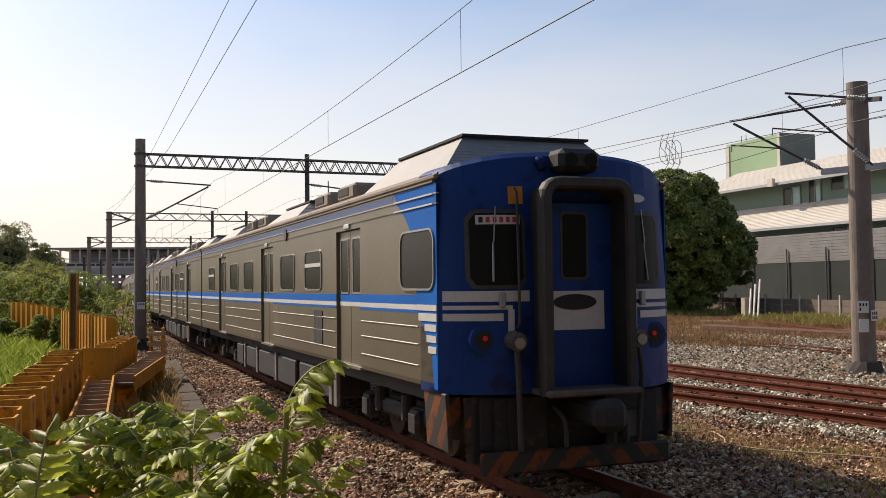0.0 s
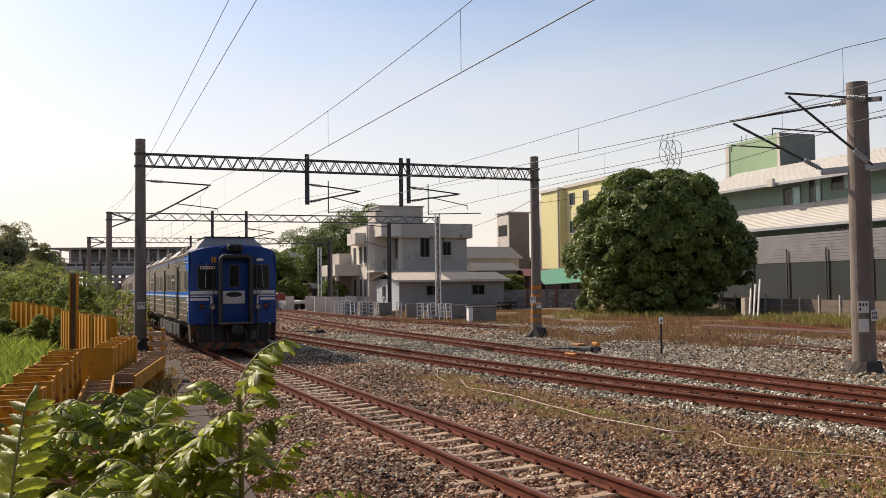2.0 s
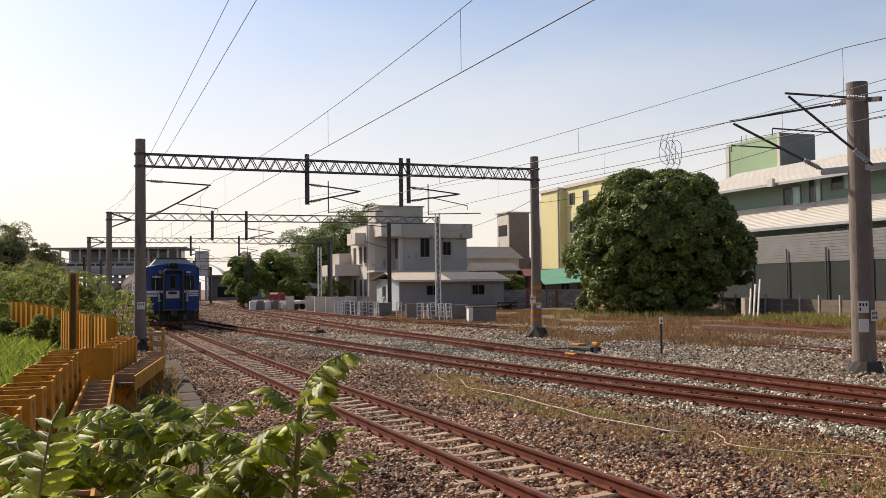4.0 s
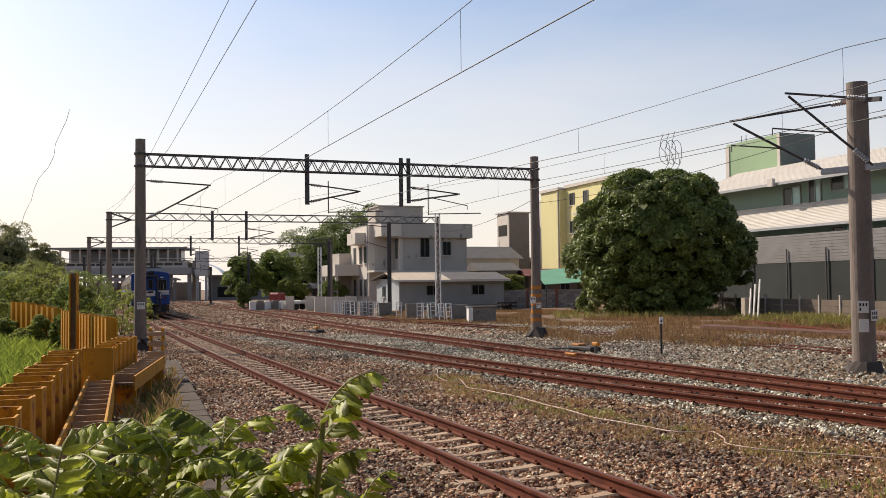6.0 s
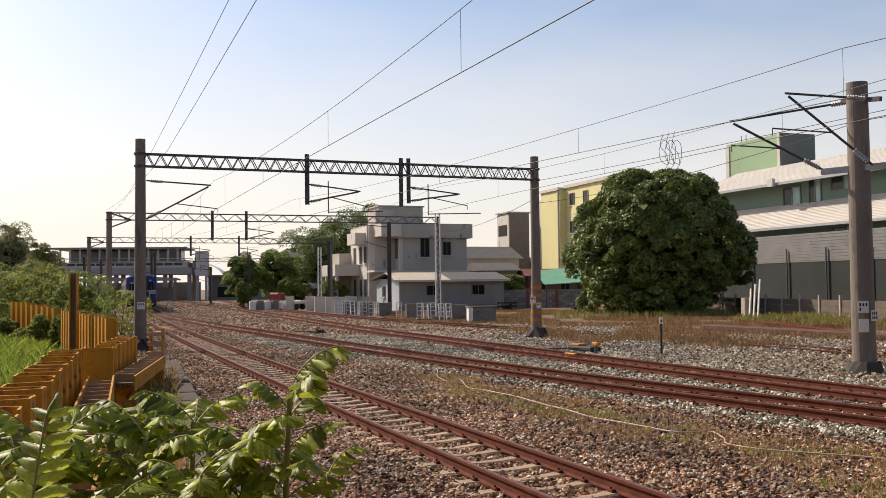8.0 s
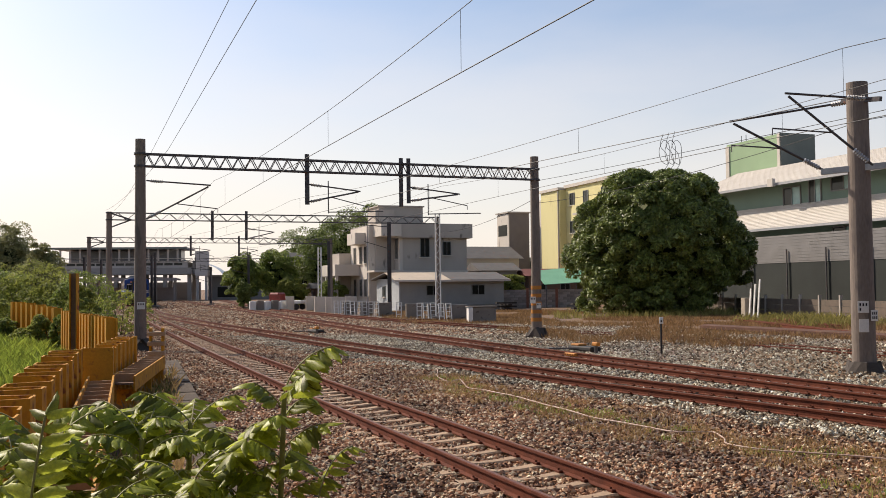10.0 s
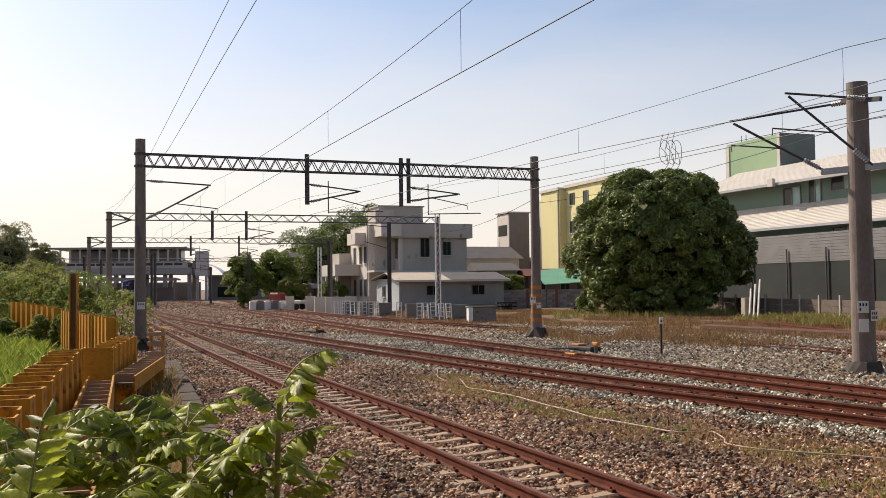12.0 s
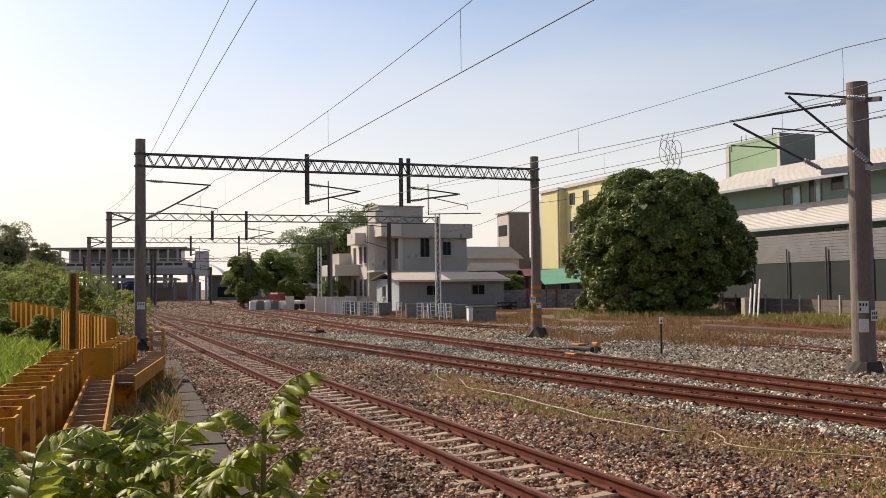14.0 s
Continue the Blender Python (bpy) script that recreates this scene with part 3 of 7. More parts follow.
def shed():
    s = thing("store_shed", "low blue-grey metal shed with corrugated lean roof", "shed", at=pose(-4.25, 97.0, -0.2, 0, 0, 19))
    part("front_wall", sl(0, 11.0, 0, 0.12, 0, 2.95), SHEDW, s, "blue-grey metal wall")
    part("side_wall", sl(-0.12, 0, -0.02, 8.4, 0, 3.2), SHED_SUNLIT, s, "metal end wall with sunlight painted in pale")
    part("back_wall", sl(0, 11.0, 8.3, 8.4, 0, 2.9), SHEDW, s)
    part("end_wall", sl(10.9, 11.0, 0.12, 8.3, 0, 2.9), SHEDW, s)
    for y0, y1, z0, z1, nm in ((-0.7, 3.2, 2.95, 3.75, "roof"), (3.2, 9.0, 3.75, 3.05, "roof")):
        bm = bmesh.new()
        v = [bm.verts.new(p_) for p_ in ((-0.7, y0, z0), (11.4, y0, z0), (11.4, y1, z1), (-0.7, y1, z1))]
        w = [bm.verts.new(p_.co + Vector((0, 0, 0.08))) for p_ in v]
        bm.faces.new(w)
        bm.faces.new(v[::-1])
        for i in range(4):
            bm.faces.new((v[i], v[(i + 1) % 4], w[(i + 1) % 4], w[i]))
        part(nm, bm, TILE if y0 < 0 else DKROOF, s, "corrugated sheet roof")
    part("roof_patch", box(8.2, 1.25, 3.42, 6.3, 4.0, 0.04, rx=11.6), DKROOF, s, "darker roof sheets")
    part("fascia", sl(-0.75, 11.45, -0.76, -0.70, 2.84, 3.02), PALE, s)
    for x in (3.4, 8.2):
        add_window(s, x, 0, 2.0, 1.35, 0.95, "front", DARKGLASS, sill=False)
    add_window(s, -0.12, 5.4, 1.9, 1.0, 1.1, "side", PLATE)
    part("base_wall", sl(-0.16, 11.04, -0.06, 0.0, 0, 0.5), CONC, s)


def yellow_building():
    b = thing("apartment_building", "yellow rendered four-storey building with small windows", "building", at=pose(20.0, 112.6, -0.2, 0, 0, 19.5))
    part("wall", sl(0, 10, 0, 13.0, 0, 14.6), YEL, b, "yellow rendered wall")
    part("wall", sl(-0.9, 9, 13.0, 18.5, 0, 14.4), YEL, b, "yellow rendered rear wing")
    part("wall", sl(1.2, 9, 18.5, 24.5, 0, 14.0), PALE, b, "pale rear wing")
    part("parapet", sl(-0.25, 10.2, -0.2, 13.1, 14.6, 15.0), PALE, b)
    part("parapet", sl(-1.1, 9.2, 13.1, 18.7, 14.4, 14.75), PALE, b)
    for y in (3.0, 7.6, 11.2):
        for z in (13.1, 9.6, 6.1, 2.6):
            add_window(b, 0, y, z, 1.25, 1.5, "side", PLATE)
    for z in (11.2, 7.7, 4.2):
        part("balcony", sl(-0.95, 0, 1.0, 9.4, z - 0.25, z, 0.02), PALE, b)
        part("balcony_wall", sl(-0.95, -0.83, 1.0, 9.4, z, z + 0.95), YEL, b)
    part("drain_pipe", bar(bmesh.new(), (-0.98, 13.3, 0), (-0.98, 13.3, 14.3), 0.08, 8), PALE, b)


def green_awning():
    a = thing("canopy_roof", "green sheet canopy roof on thin steel posts", "canopy", at=pose(11.6, 104.0, -0.2, 0, 0, 15))
    bm = bmesh.new()
    v = [bm.verts.new(p_) for p_ in ((-1.0, 0, 2.4), (4.5, -0.6, 2.7), (4.5, 4.2, 4.3), (-0.6, 4.2, 3.9))]
    w = [bm.verts.new(q.co + Vector((0, 0, 0.06))) for q in v]
    bm.faces.new(w)
    bm.faces.new(v[::-1])
    for i in range(4):
        bm.faces.new((v[i], v[(i + 1) % 4], w[(i + 1) % 4], w[i]))
    part("roof_sheet", bm, mat("green_sheet", (0.16, 0.42, 0.26), (0.13, 0.36, 0.22), 0.6, 1, 20, 0.05, wave=("X", 4.0, 0.5)), a, "green corrugated sheet")
    for x, y, z in ((-0.7, 0.2, 2.45), (4.2, -0.3, 2.7), (4.2, 3.9, 4.2), (-0.4, 3.9, 3.85)):
        part("post", bar(bmesh.new(), (x, y, 0), (x, y, z), 0.05, 6), STEEL, a)


def grey_tower_house():
    t = thing("tower_house", "narrow grey townhouse with arched windows on its side", "house", at=pose(9.2, 136.0, -0.2, 0, 0, 20))
    part("wall", sl(0, 3.0, 0, 4.0, 0, 12.4), mat("mauve_wall", (0.20, 0.175, 0.17), (0.16, 0.14, 0.135), 0.85, 1, 20, 0.05), t, "dull mauve-grey wall")
    # paler plate over the side: its sunlight is put into the colour
    part("side_wall", sl(-0.12, 0, 0, 4.0, 0, 12.3), PALE, t, "side wall plate with sunlight painted in pale")
    part("cap", sl(-0.3, 3.2, -0.2, 4.2, 12.4, 12.6), GREY, t)
    part("opening", sl(-0.16, -0.121, 0.5, 3.5, 9.3, 10.8), DARKGLASS, t)
    for z in (6.2, 2.9):
        bm = bmesh.new()
        vs = [(1.1, z - 1.0), (1.1, z + 0.3)] + [(2.0 + 0.9 * math.cos(radians(a)), z + 0.3 + 1.0 * math.sin(radians(a))) for a in range(165, 0, -15)] + [(2.9, z + 0.3), (2.9, z - 1.0)]
        f = [bm.verts.new((-0.17, a, b)) for a, b in vs]
        g_ = [bm.verts.new((-0.10, a, b)) for a, b in vs]
        bm.faces.new(f)
        for i in range(len(f)):
            bm.faces.new((f[i], f[(i + 1) % len(f)], g_[(i + 1) % len(f)], g_[i]))
        bmesh.ops.recalc_face_normals(bm, faces=bm.faces)
        w = part("arched_window", bm, PLATE, t, "arched window")
    part("annex", sl(3.0, 6.5, 1.0, 4.0, 0, 6.3), mat("teal_sheet", (0.33, 0.37, 0.37), (0.24, 0.27, 0.27), 0.7, 1, 20, 0.06), t)
    for z in (1.6, 3.4, 5.2):
        add_window(t, 4.7, 1.0, z, 2.4, 1.1, "front", PLATE)


def low_house(x, y, w, d, hgt, roof_h, rz, wall, roof, label):
    h = thing("low_house", label, "house", "small houses behind the yard", at=pose(x, y, -0.2, 0, 0, rz))
    part("wall", sl(0, w, 0, d, 0, hgt), wall, h)
    bm = bmesh.new()
    e = 0.5
    v = [bm.verts.new(p_) for p_ in ((-e, -e, hgt - 0.1), (w + e, -e, hgt - 0.1), (w + e, d + e, hgt - 0.1), (-e, d + e, hgt - 0.1), (-e, d / 2, hgt + roof_h), (w + e, d / 2, hgt + roof_h))]
    for q in ((0, 1, 5, 4), (2, 3, 4, 5), (0, 4, 3), (1, 2, 5), (0, 3, 2, 1)):
        bm.faces.new([v[i] for i in q])
    bmesh.ops.recalc_face_normals(bm, faces=bm.faces)
    part("roof", bm, roof, h)
    for k in range(max(1, int(w / 3))):
        add_window(h, 1.5 + 3 * k, 0, hgt * 0.55, 1.2, 1.1, "front", DARKGLASS)
    add_window(h, 0, d / 2, hgt * 0.6, 1.2, 1.1, "side", DARKGLASS)


def warehouse():
    w = thing("warehouse", "long green industrial building with white sheet bands", "warehouse", at=pose(27.9, 95.0, -0.2, 0, 0, -70))
    part("wall", sl(-6, 62, 1.5, 30, 0, 11.4), GREENW, w, "dull green rendered wall")
    for z0, z1, y0, y1, nm in ((11.35, 13.9, -0.3, 6.0, "upper_roof"), (7.35, 9.55, -0.5, 1.6, "lower_roof")):
        bm = bmesh.new()
        v = [bm.verts.new(p_) for p_ in ((-7, y0, z0), (63, y0, z0), (63, y1, z1), (-7, y1, z1))]
        u = [bm.verts.new(q.co + Vector((0, 0.02, -0.18))) for q in v]
        bm.faces.new(v)
        bm.faces.new(u[::-1])
        for i in range(4):
            bm.faces.new((v[i], v[(i + 1) % 4], u[(i + 1) % 4], u[i]))
        bmesh.ops.recalc_face_normals(bm, faces=bm.faces)
        rf = part(nm, bm, SHEET, w, "white corrugated sheet roof band")
        nr = 16
        for k in range(nr):
            f = (k + 0.5) / nr
            part("rib", box(28, y0 + (y1 - y0) * f, z0 + (z1 - z0) * f + 0.012, 70, 0.04, 0.035), SHEET, rf)
        part("gutter", sl(-7.05, 63.05, y0 - 0.16, y0, z0 - 0.26, z0 - 0.06), GALV, rf)
    part("roof_deck", sl(-7, 63, 6.0, 30, 13.5, 13.85), SHEET, w)
    part("downpipe_box", sl(6.3, 7.0, -0.75, -0.45, 11.0, 11.7), PALE, w)
    for s_, z, ww, hh in ((-3.5, 10.3, 1.3, 1.1), (6.9, 10.15, 2.3, 1.7), (9.9, 10.35, 1.5, 2.1), (13.4, 10.75, 3.0, 1.2), (20.4, 10.3, 2.0, 2.2), (28.0, 10.3, 2.0, 2.0), (36, 10.3, 2.0, 2.0), (13.5, 6.6, 3.0, 0.9), (19.5, 6.4, 2.0, 1.0)):
        fr = bmesh.new()
        for a, b, sw, sh in ((s_ - ww / 2, z, 0.1, hh), (s_ + ww / 2, z, 0.1, hh), (s_, z, 0.08, hh), (s_, z - hh / 2, ww, 0.1), (s_, z + hh / 2, ww, 0.1)):
            bx(fr, a, 1.45, b, sw, 0.12, sh)
        win = part("window", fr, FRAME, w)
        part("pane", box(s_ - ww / 4, 1.48, z, ww / 2 - 0.06, 0.03, hh - 0.1), PLATE, win)
        part("pane", box(s_ + ww / 4, 1.48, z, ww / 2 - 0.06, 0.03, hh - 0.1), mat("teal_pane", (0.35, 0.55, 0.52), None, 0.2, 2, 20, 0), win, "pale teal pane")
    part("annex_wall", sl(1.8, 62, -4.0, 1.4, 4.0, 6.3), GSHEET, w, "grey corrugated annex wall")
    for k in range(9):
        part("annex_rib", box(31.9, -4.005, 4.15 + 0.25 * k, 60.2, 0.024, 0.03), GSHEET, w)
    part("annex_base", sl(1.85, 62, -3.97, 1.4, 0, 4.0), mat("dark_green_base", (0.032, 0.038, 0.033), (0.022, 0.026, 0.023), 0.8, 0.6, 20, 0.05), w, "dark green lower wall")
    part("annex_end", sl(1.74, 1.8, -4.02, 1.4, 3.3, 6.3), PALE, w)
    part("lean_to", sl(-6, 1.7, -3.2, 1.4, 0, 2.6), CONC, w)
    for k in range(10):
        part("mast_post", box(3.6 + 4.6 * k, -4.12, 2.55, 0.09, 0.09, 5.1), STEEL, w)
    ph = part("penthouse", sl(-11.5, -2.6, 8.0, 12.2, 13.8, 17.6), MINT, w, "mint green roof house")
    # darker plate puts the shade of the near end into its colour
    part("penthouse_end", sl(-2.6, -2.5, 7.9, 12.3, 13.8, 17.65), mat("mint_shaded", (0.13, 0.15, 0.14), (0.10, 0.12, 0.11), 0.8, 1, 20, 0.05), ph)
    part("penthouse_corner", sl(-3.0, -2.5, 7.9, 8.0, 13.8, 17.6), PALE, ph)
    part("corner_post", sl(-11.6, -11.0, 7.9, 8.0, 13.8, 17.4), PALE, ph)
    for s_ in (-10.2, -9.4):
        part("vent_pipe", bar(bmesh.new(), (s_, 9, 17.6), (s_, 9, 18.5), 0.05, 6), GALV, ph)


def yard_fence():
    """Concrete panel fence: posts, three boards to a bay."""
    f = thing("panel_fence", "weathered concrete board fence with square posts", "fence")
    a, b = Vector((21.6, 84.0, -0.2)), Vector((26.6, 46.0, -0.2))
    n = 15
    d = (b - a) / n
    rz = math.degrees(math.atan2(d.y, d.x))
    FENCE = mat("fence_concrete", (0.165, 0.128, 0.098), (0.115, 0.088, 0.068), 0.9, 1.5, 25, 0.2, rust=(0.10, 0.085, 0.07), rust_at=0.58)
    FPOST = mat("fence_post", (0.42, 0.38, 0.33), (0.30, 0.27, 0.23), 0.9, 2, 25, 0.2)
    for i in range(n + 1):
        q = a + d * i
        part("post", box(q.x, q.y, 0.55, 0.16, 0.16, 1.5 + random.uniform(-0.05, 0.12), rz=rz), FPOST, f, "pale concrete post")
        if i < n:
            m = q + d / 2
            for k in range(3):
                part("board", box(m.x + 0.02 * k, m.y, 0.02 + 0.41 * k, d.length - 0.1, 0.07, 0.39, rz=rz + random.uniform(-0.3, 0.3)), FENCE, f)


def block_wall():
    """Low block wall at the yard's edge, laid in courses."""
    wall = thing("block_wall", "low wall of pale concrete blocks with piers", "wall", at=pose(5.9, 104.6, -0.2, 0, 0, 3))
    bm = bmesh.new()
    bx(bm, 0, 0, 0, 0.78, 0.18, 0.26, bev=0.02)
    me = bpy.data.meshes.new("block")
    bm.to_mesh(me)
    bm.free()
    me.materials.append(BRICK)
    for r in range(7):
        for k in range(11):
            o = new("block", me)
            o.parent = wall
            o.matrix_basis = pose(0.4 + 0.8 * k + (0.4 if r % 2 else 0), random.uniform(-0.01, 0.01), 0.14 + 0.275 * r)
    part("mortar", sl(0, 9.1, -0.07, 0.07, 0, 1.92), CONC, wall)
    for x in (0, 3.0, 6.1, 9.2):
        part("pier", sl(x - 0.13, x + 0.13, -0.16, 0.16, 0, 2.1), mat("red_brick", (0.27, 0.12, 0.08), (0.19, 0.08, 0.055), 0.9, 4, 30, 0.2), wall)


def canopies():
    """Low platform roofs on posts under the concourse."""
    for k, (x, y, w) in enumerate(((-66.0, 190.0, 7.0), (-57.5, 194.0, 5.0), (-74.5, 196.0, 6.0))):
        c = thing("platform_canopy", "low grey platform canopy on dark posts", "canopy", "platform canopies", at=pose(x, y, -0.2, 0, 0, 12))
        SD = mat("canopy_steel", (0.28, 0.26, 0.25), (0.22, 0.20, 0.195), 0.8, 0.6, 10, 0.05)
        part("roof", box(w / 2, 6, 4.6, w, 14, 0.35, ry=4), mat("canopy_grey", (0.22, 0.19, 0.17), (0.16, 0.14, 0.125), 0.8, 0.6, 10, 0.05), c)
        part("fascia", box(w / 2, -1.05, 4.4, w, 0.1, 0.6), SD, c)
        part("back_wall", box(w / 2, 8, 1.5, w * 0.8, 0.2, 2.6), mat("canopy_wall", (0.32, 0.26, 0.23), (0.24, 0.19, 0.17), 0.9, 0.6, 10, 0.05), c)
        for px in (0.6, w - 0.6):
            for py in (0.5, 6.5):
                part("post", box(px, py, 2.2, 0.28, 0.28, 4.4), SD, c)


canopies()


def station():
    s = thing("station_concourse", "grey elevated station concourse spanning the tracks", "station", at=pose(-80.5, 206.0, -0.2, 0, 0, 6))
    SG = mat("station_grey", (0.50, 0.47, 0.45), (0.42, 0.39, 0.37), 0.8, 0.4, 10, 0.05)
    SD = mat("station_dark", (0.33, 0.305, 0.29), (0.26, 0.24, 0.225), 0.8, 0.4, 10, 0.05)
    part("deck", sl(-1.5, 27.5, 0, 12, 5.6, 7.0), SD, s, "dark concourse deck")
    part("lower_wall", sl(-0.5, 26.5, 0.6, 11, 7.0, 8.2), SG, s)
    part("upper_wall", sl(1.2, 24.6, 4.0, 9, 8.2, 10.8), mat("concourse_glass", (0.16, 0.165, 0.17), (0.12, 0.125, 0.13), 0.3, 0.5, 10, 0.02), s, "dark glazed upper storey")
    part("roof", sl(-1.2, 26.4, -0.8, 12.5, 11.0, 11.3), SD, s, "flat grey roof")
    part("roof_edge", sl(-1.3, 26.5, -0.95, -0.8, 10.95, 11.35), mat("roof_edge_green", (0.20, 0.22, 0.20), (0.15, 0.17, 0.155), 0.7, 0.5, 10, 0.03), s)
    for k in range(13):
        part("column", box(0.4 + 2 * k, 0.4, 9.6, 0.35, 0.35, 2.8), SG, s)
        part("window", box(0.5 + 2 * k, 0.52, 7.75, 1.7, 0.08, 0.5), PLATE, s)
    for z in (8.3, 8.9):
        part("handrail", sl(-1.5, 27.5, -0.05, 0.05, z, z + 0.12), PALE, s)
    for k in range(6):
        part("pier", box(1 + 5.1 * k, 3, 2.8, 0.8, 1.0, 5.6), SG, s)
        part("pier", box(1 + 5.1 * k, 10, 2.8, 0.8, 1.0, 5.6), SG, s)
    for x in (28.6, 30.4):
        part("tower_leg", box(x, 0.2, 2.6, 0.5, 0.6, 5.2), SG, s)
    part("rear_building", sl(3, 27, 16, 17, 0, 4.0), SD, s)
    part("footbridge", sl(27.5, 28.3, 0.5, 2.0, 5.6, 8.4), SD, s)
    part("stair_tower", sl(28.3, 30.8, -1.5, 2, 5.2, 10.4), SG, s, "grey stair tower")
    bm = bmesh.new()
    for i in range(13):
        a = radians(90 - 80 * i / 12)
        for y in (0, 10):
            bm.verts.new((25.0 + 9.2 * math.cos(a) if i else 25.0, y, 4.2 + 4.4 * math.sin(a)))
    bm.verts.ensure_lookup_table()
    for i in range(12):
        bm.faces.new((bm.verts[2 * i], bm.verts[2 * i + 2], bm.verts[2 * i + 3], bm.verts[2 * i + 1]))
    part("curved_roof", bm, mat("glazed_roof", (0.45, 0.50, 0.54), (0.38, 0.42, 0.46), 0.4, 1, 10, 0.03), s, "pale curved roof")
    pl = thing("station_platform", "concrete station platform with orange edge under posts", "platform", at=pose(-69.5, 205.0, -0.2, 0, 0, 19))
    part("slab", sl(0, 9, -6, 60, 0, 1.1), CONC, pl)
    part("edge_strip", sl(-0.1, 9.1, -6.1, 60, 1.1, 1.16), mat("platform_edge", (0.5, 0.28, 0.16), (0.4, 0.2, 0.1), 0.8, 2, 20, 0.05), pl, "orange tactile edge")
    for k in range(5):
        part("post", box(4.5, 2 + 6 * k, 2.9, 0.3, 0.3, 3.6), SD, pl)
    part("canopy", sl(0.5, 8.5, 6, 60, 4.7, 4.95), SD, pl)
    part("kiosk", sl(6.0, 8.8, -3.0, 2.0, 1.1, 3.0), SG, pl)
    hall = thing("station_hall", "low dark station building with brown wall beside the platforms", "building", at=pose(-51.0, 214.0, -0.2, 0, 0, 6))
    part("wall", sl(0, 13, 0, 8, 0, 5.0), mat("hall_grey", (0.20, 0.19, 0.185), (0.15, 0.145, 0.14), 0.8, 0.6, 10, 0.05), hall)
    part("wall", sl(13, 24, 0, 8, 0, 2.9), BROWN, hall, "brown brick wall")
    part("roof", sl(-0.5, 24.5, -0.7, 8.5, 5.0, 5.4), SD, hall)
    part("opening", sl(2, 6, -0.06, 0.0, 0.6, 2.8), DARKGLASS, hall)
    part("sign", sl(4.2, 7.0, -0.14, -0.06, 2.2, 3.4), PALE, hall)


grey_house()
shed()
yellow_building()
green_awning()
grey_tower_house()
low_house(1.6, 126, 9, 7, 6.0, 1.6, 22, PALE, DKROOF, "old low house with a dark tin roof")
low_house(4.6, 118, 4.5, 5, 4.3, 0.9, 18, GSHEET, DKROOF, "small patched tin-roofed house")
low_house(10.2, 118, 6.0, 5, 3.6, 0.8, 10, BROWN, mat("maroon_roof", (0.17, 0.05, 0.045), (0.12, 0.04, 0.035), 0.8, 1, 20, 0.1), "small brown house with a maroon roof")
low_house(-19.6, 128, 7, 6, 5.4, 1.7, 24, mat("cream_wall", (0.60, 0.54, 0.36), (0.5, 0.45, 0.3), 0.85, 1, 20, 0.05), DKROOF, "cream house with dark gabled roof")
low_house(-15.5, 119, 4, 4, 2.4, 0.6, 15, BROWN, DKROOF, "low brown hut behind the yard")
warehouse()
yard_fence()
block_wall()
station()


# ---- the train ----
BODY = mat("stainless_body", (0.172, 0.142, 0.10), (0.125, 0.102, 0.072), 0.38, 0.7, 30, 0.03, metal=0.3, rust=(0.20, 0.165, 0.125), rust_at=0.62, stretch=(1, 1, 0.4))
ROOF = mat("roof_brown", (0.27, 0.215, 0.17), (0.19, 0.15, 0.12), 0.8, 1.5, 30, 0.1, rust=(0.13, 0.10, 0.08), rust_at=0.6)
SHROUD = mat("roof_shroud", (0.30, 0.285, 0.27), (0.24, 0.225, 0.21), 0.6, 2, 30, 0.08, wave=("Y", 9.0, 0.3))
# one blue paint in two tones: shaded for the end, sunlit for the sides
BLUE_SHADED = mat("blue_shaded", (0.004, 0.042, 0.20), (0.003, 0.03, 0.145), 0.5, 1.0, 25, 0.03, spec=0.25, rust=(0.004, 0.018, 0.085), rust_at=0.6)
LIVERY_BLUE_SUNLIT = mat("livery_blue_sunlit", (0.006, 0.125, 0.46), (0.005, 0.10, 0.38), 0.6, 1.0, 25, 0.02, spec=0.08)
LIVERY_WHITE = mat("stripe_white", (0.58, 0.56, 0.53), (0.48, 0.465, 0.44), 0.45, 1.5, 25, 0.02)
RUBBER = mat("gangway_rubber", (0.065, 0.06, 0.055), (0.045, 0.04, 0.036), 0.7, 5, 40, 0.2)
ORANGE = mat("pilot_orange", (0.22, 0.056, 0.009), (0.10, 0.028, 0.008), 0.6, 3, 30, 0.1, rust=(0.045, 0.026, 0.02), rust_at=0.52)
CHROME = mat("bright_trim", (0.42, 0.39, 0.35), (0.30, 0.28, 0.25), 0.4, 5, 40, 0.02, metal=0.8)
TAIL = glow("tail_lamp_red", (0.5, 0.01, 0.012), 0.14)
LAMP_ORANGE = mat("marker_orange", (0.75, 0.26, 0.02), None, 0.4, 5, 30, 0)
RED_TEXT = mat("red_marking", (0.55, 0.05, 0.05), None, 0.6, 5, 30, 0)
DOORS = [(3.12, 4.40), (9.22, 10.48), (15.28, 16.50)]
WINDOWS = [(5.29, 6.45), (7.26, 8.46), (11.42, 12.57), (13.37, 14.55), (17.33, 18.46)]


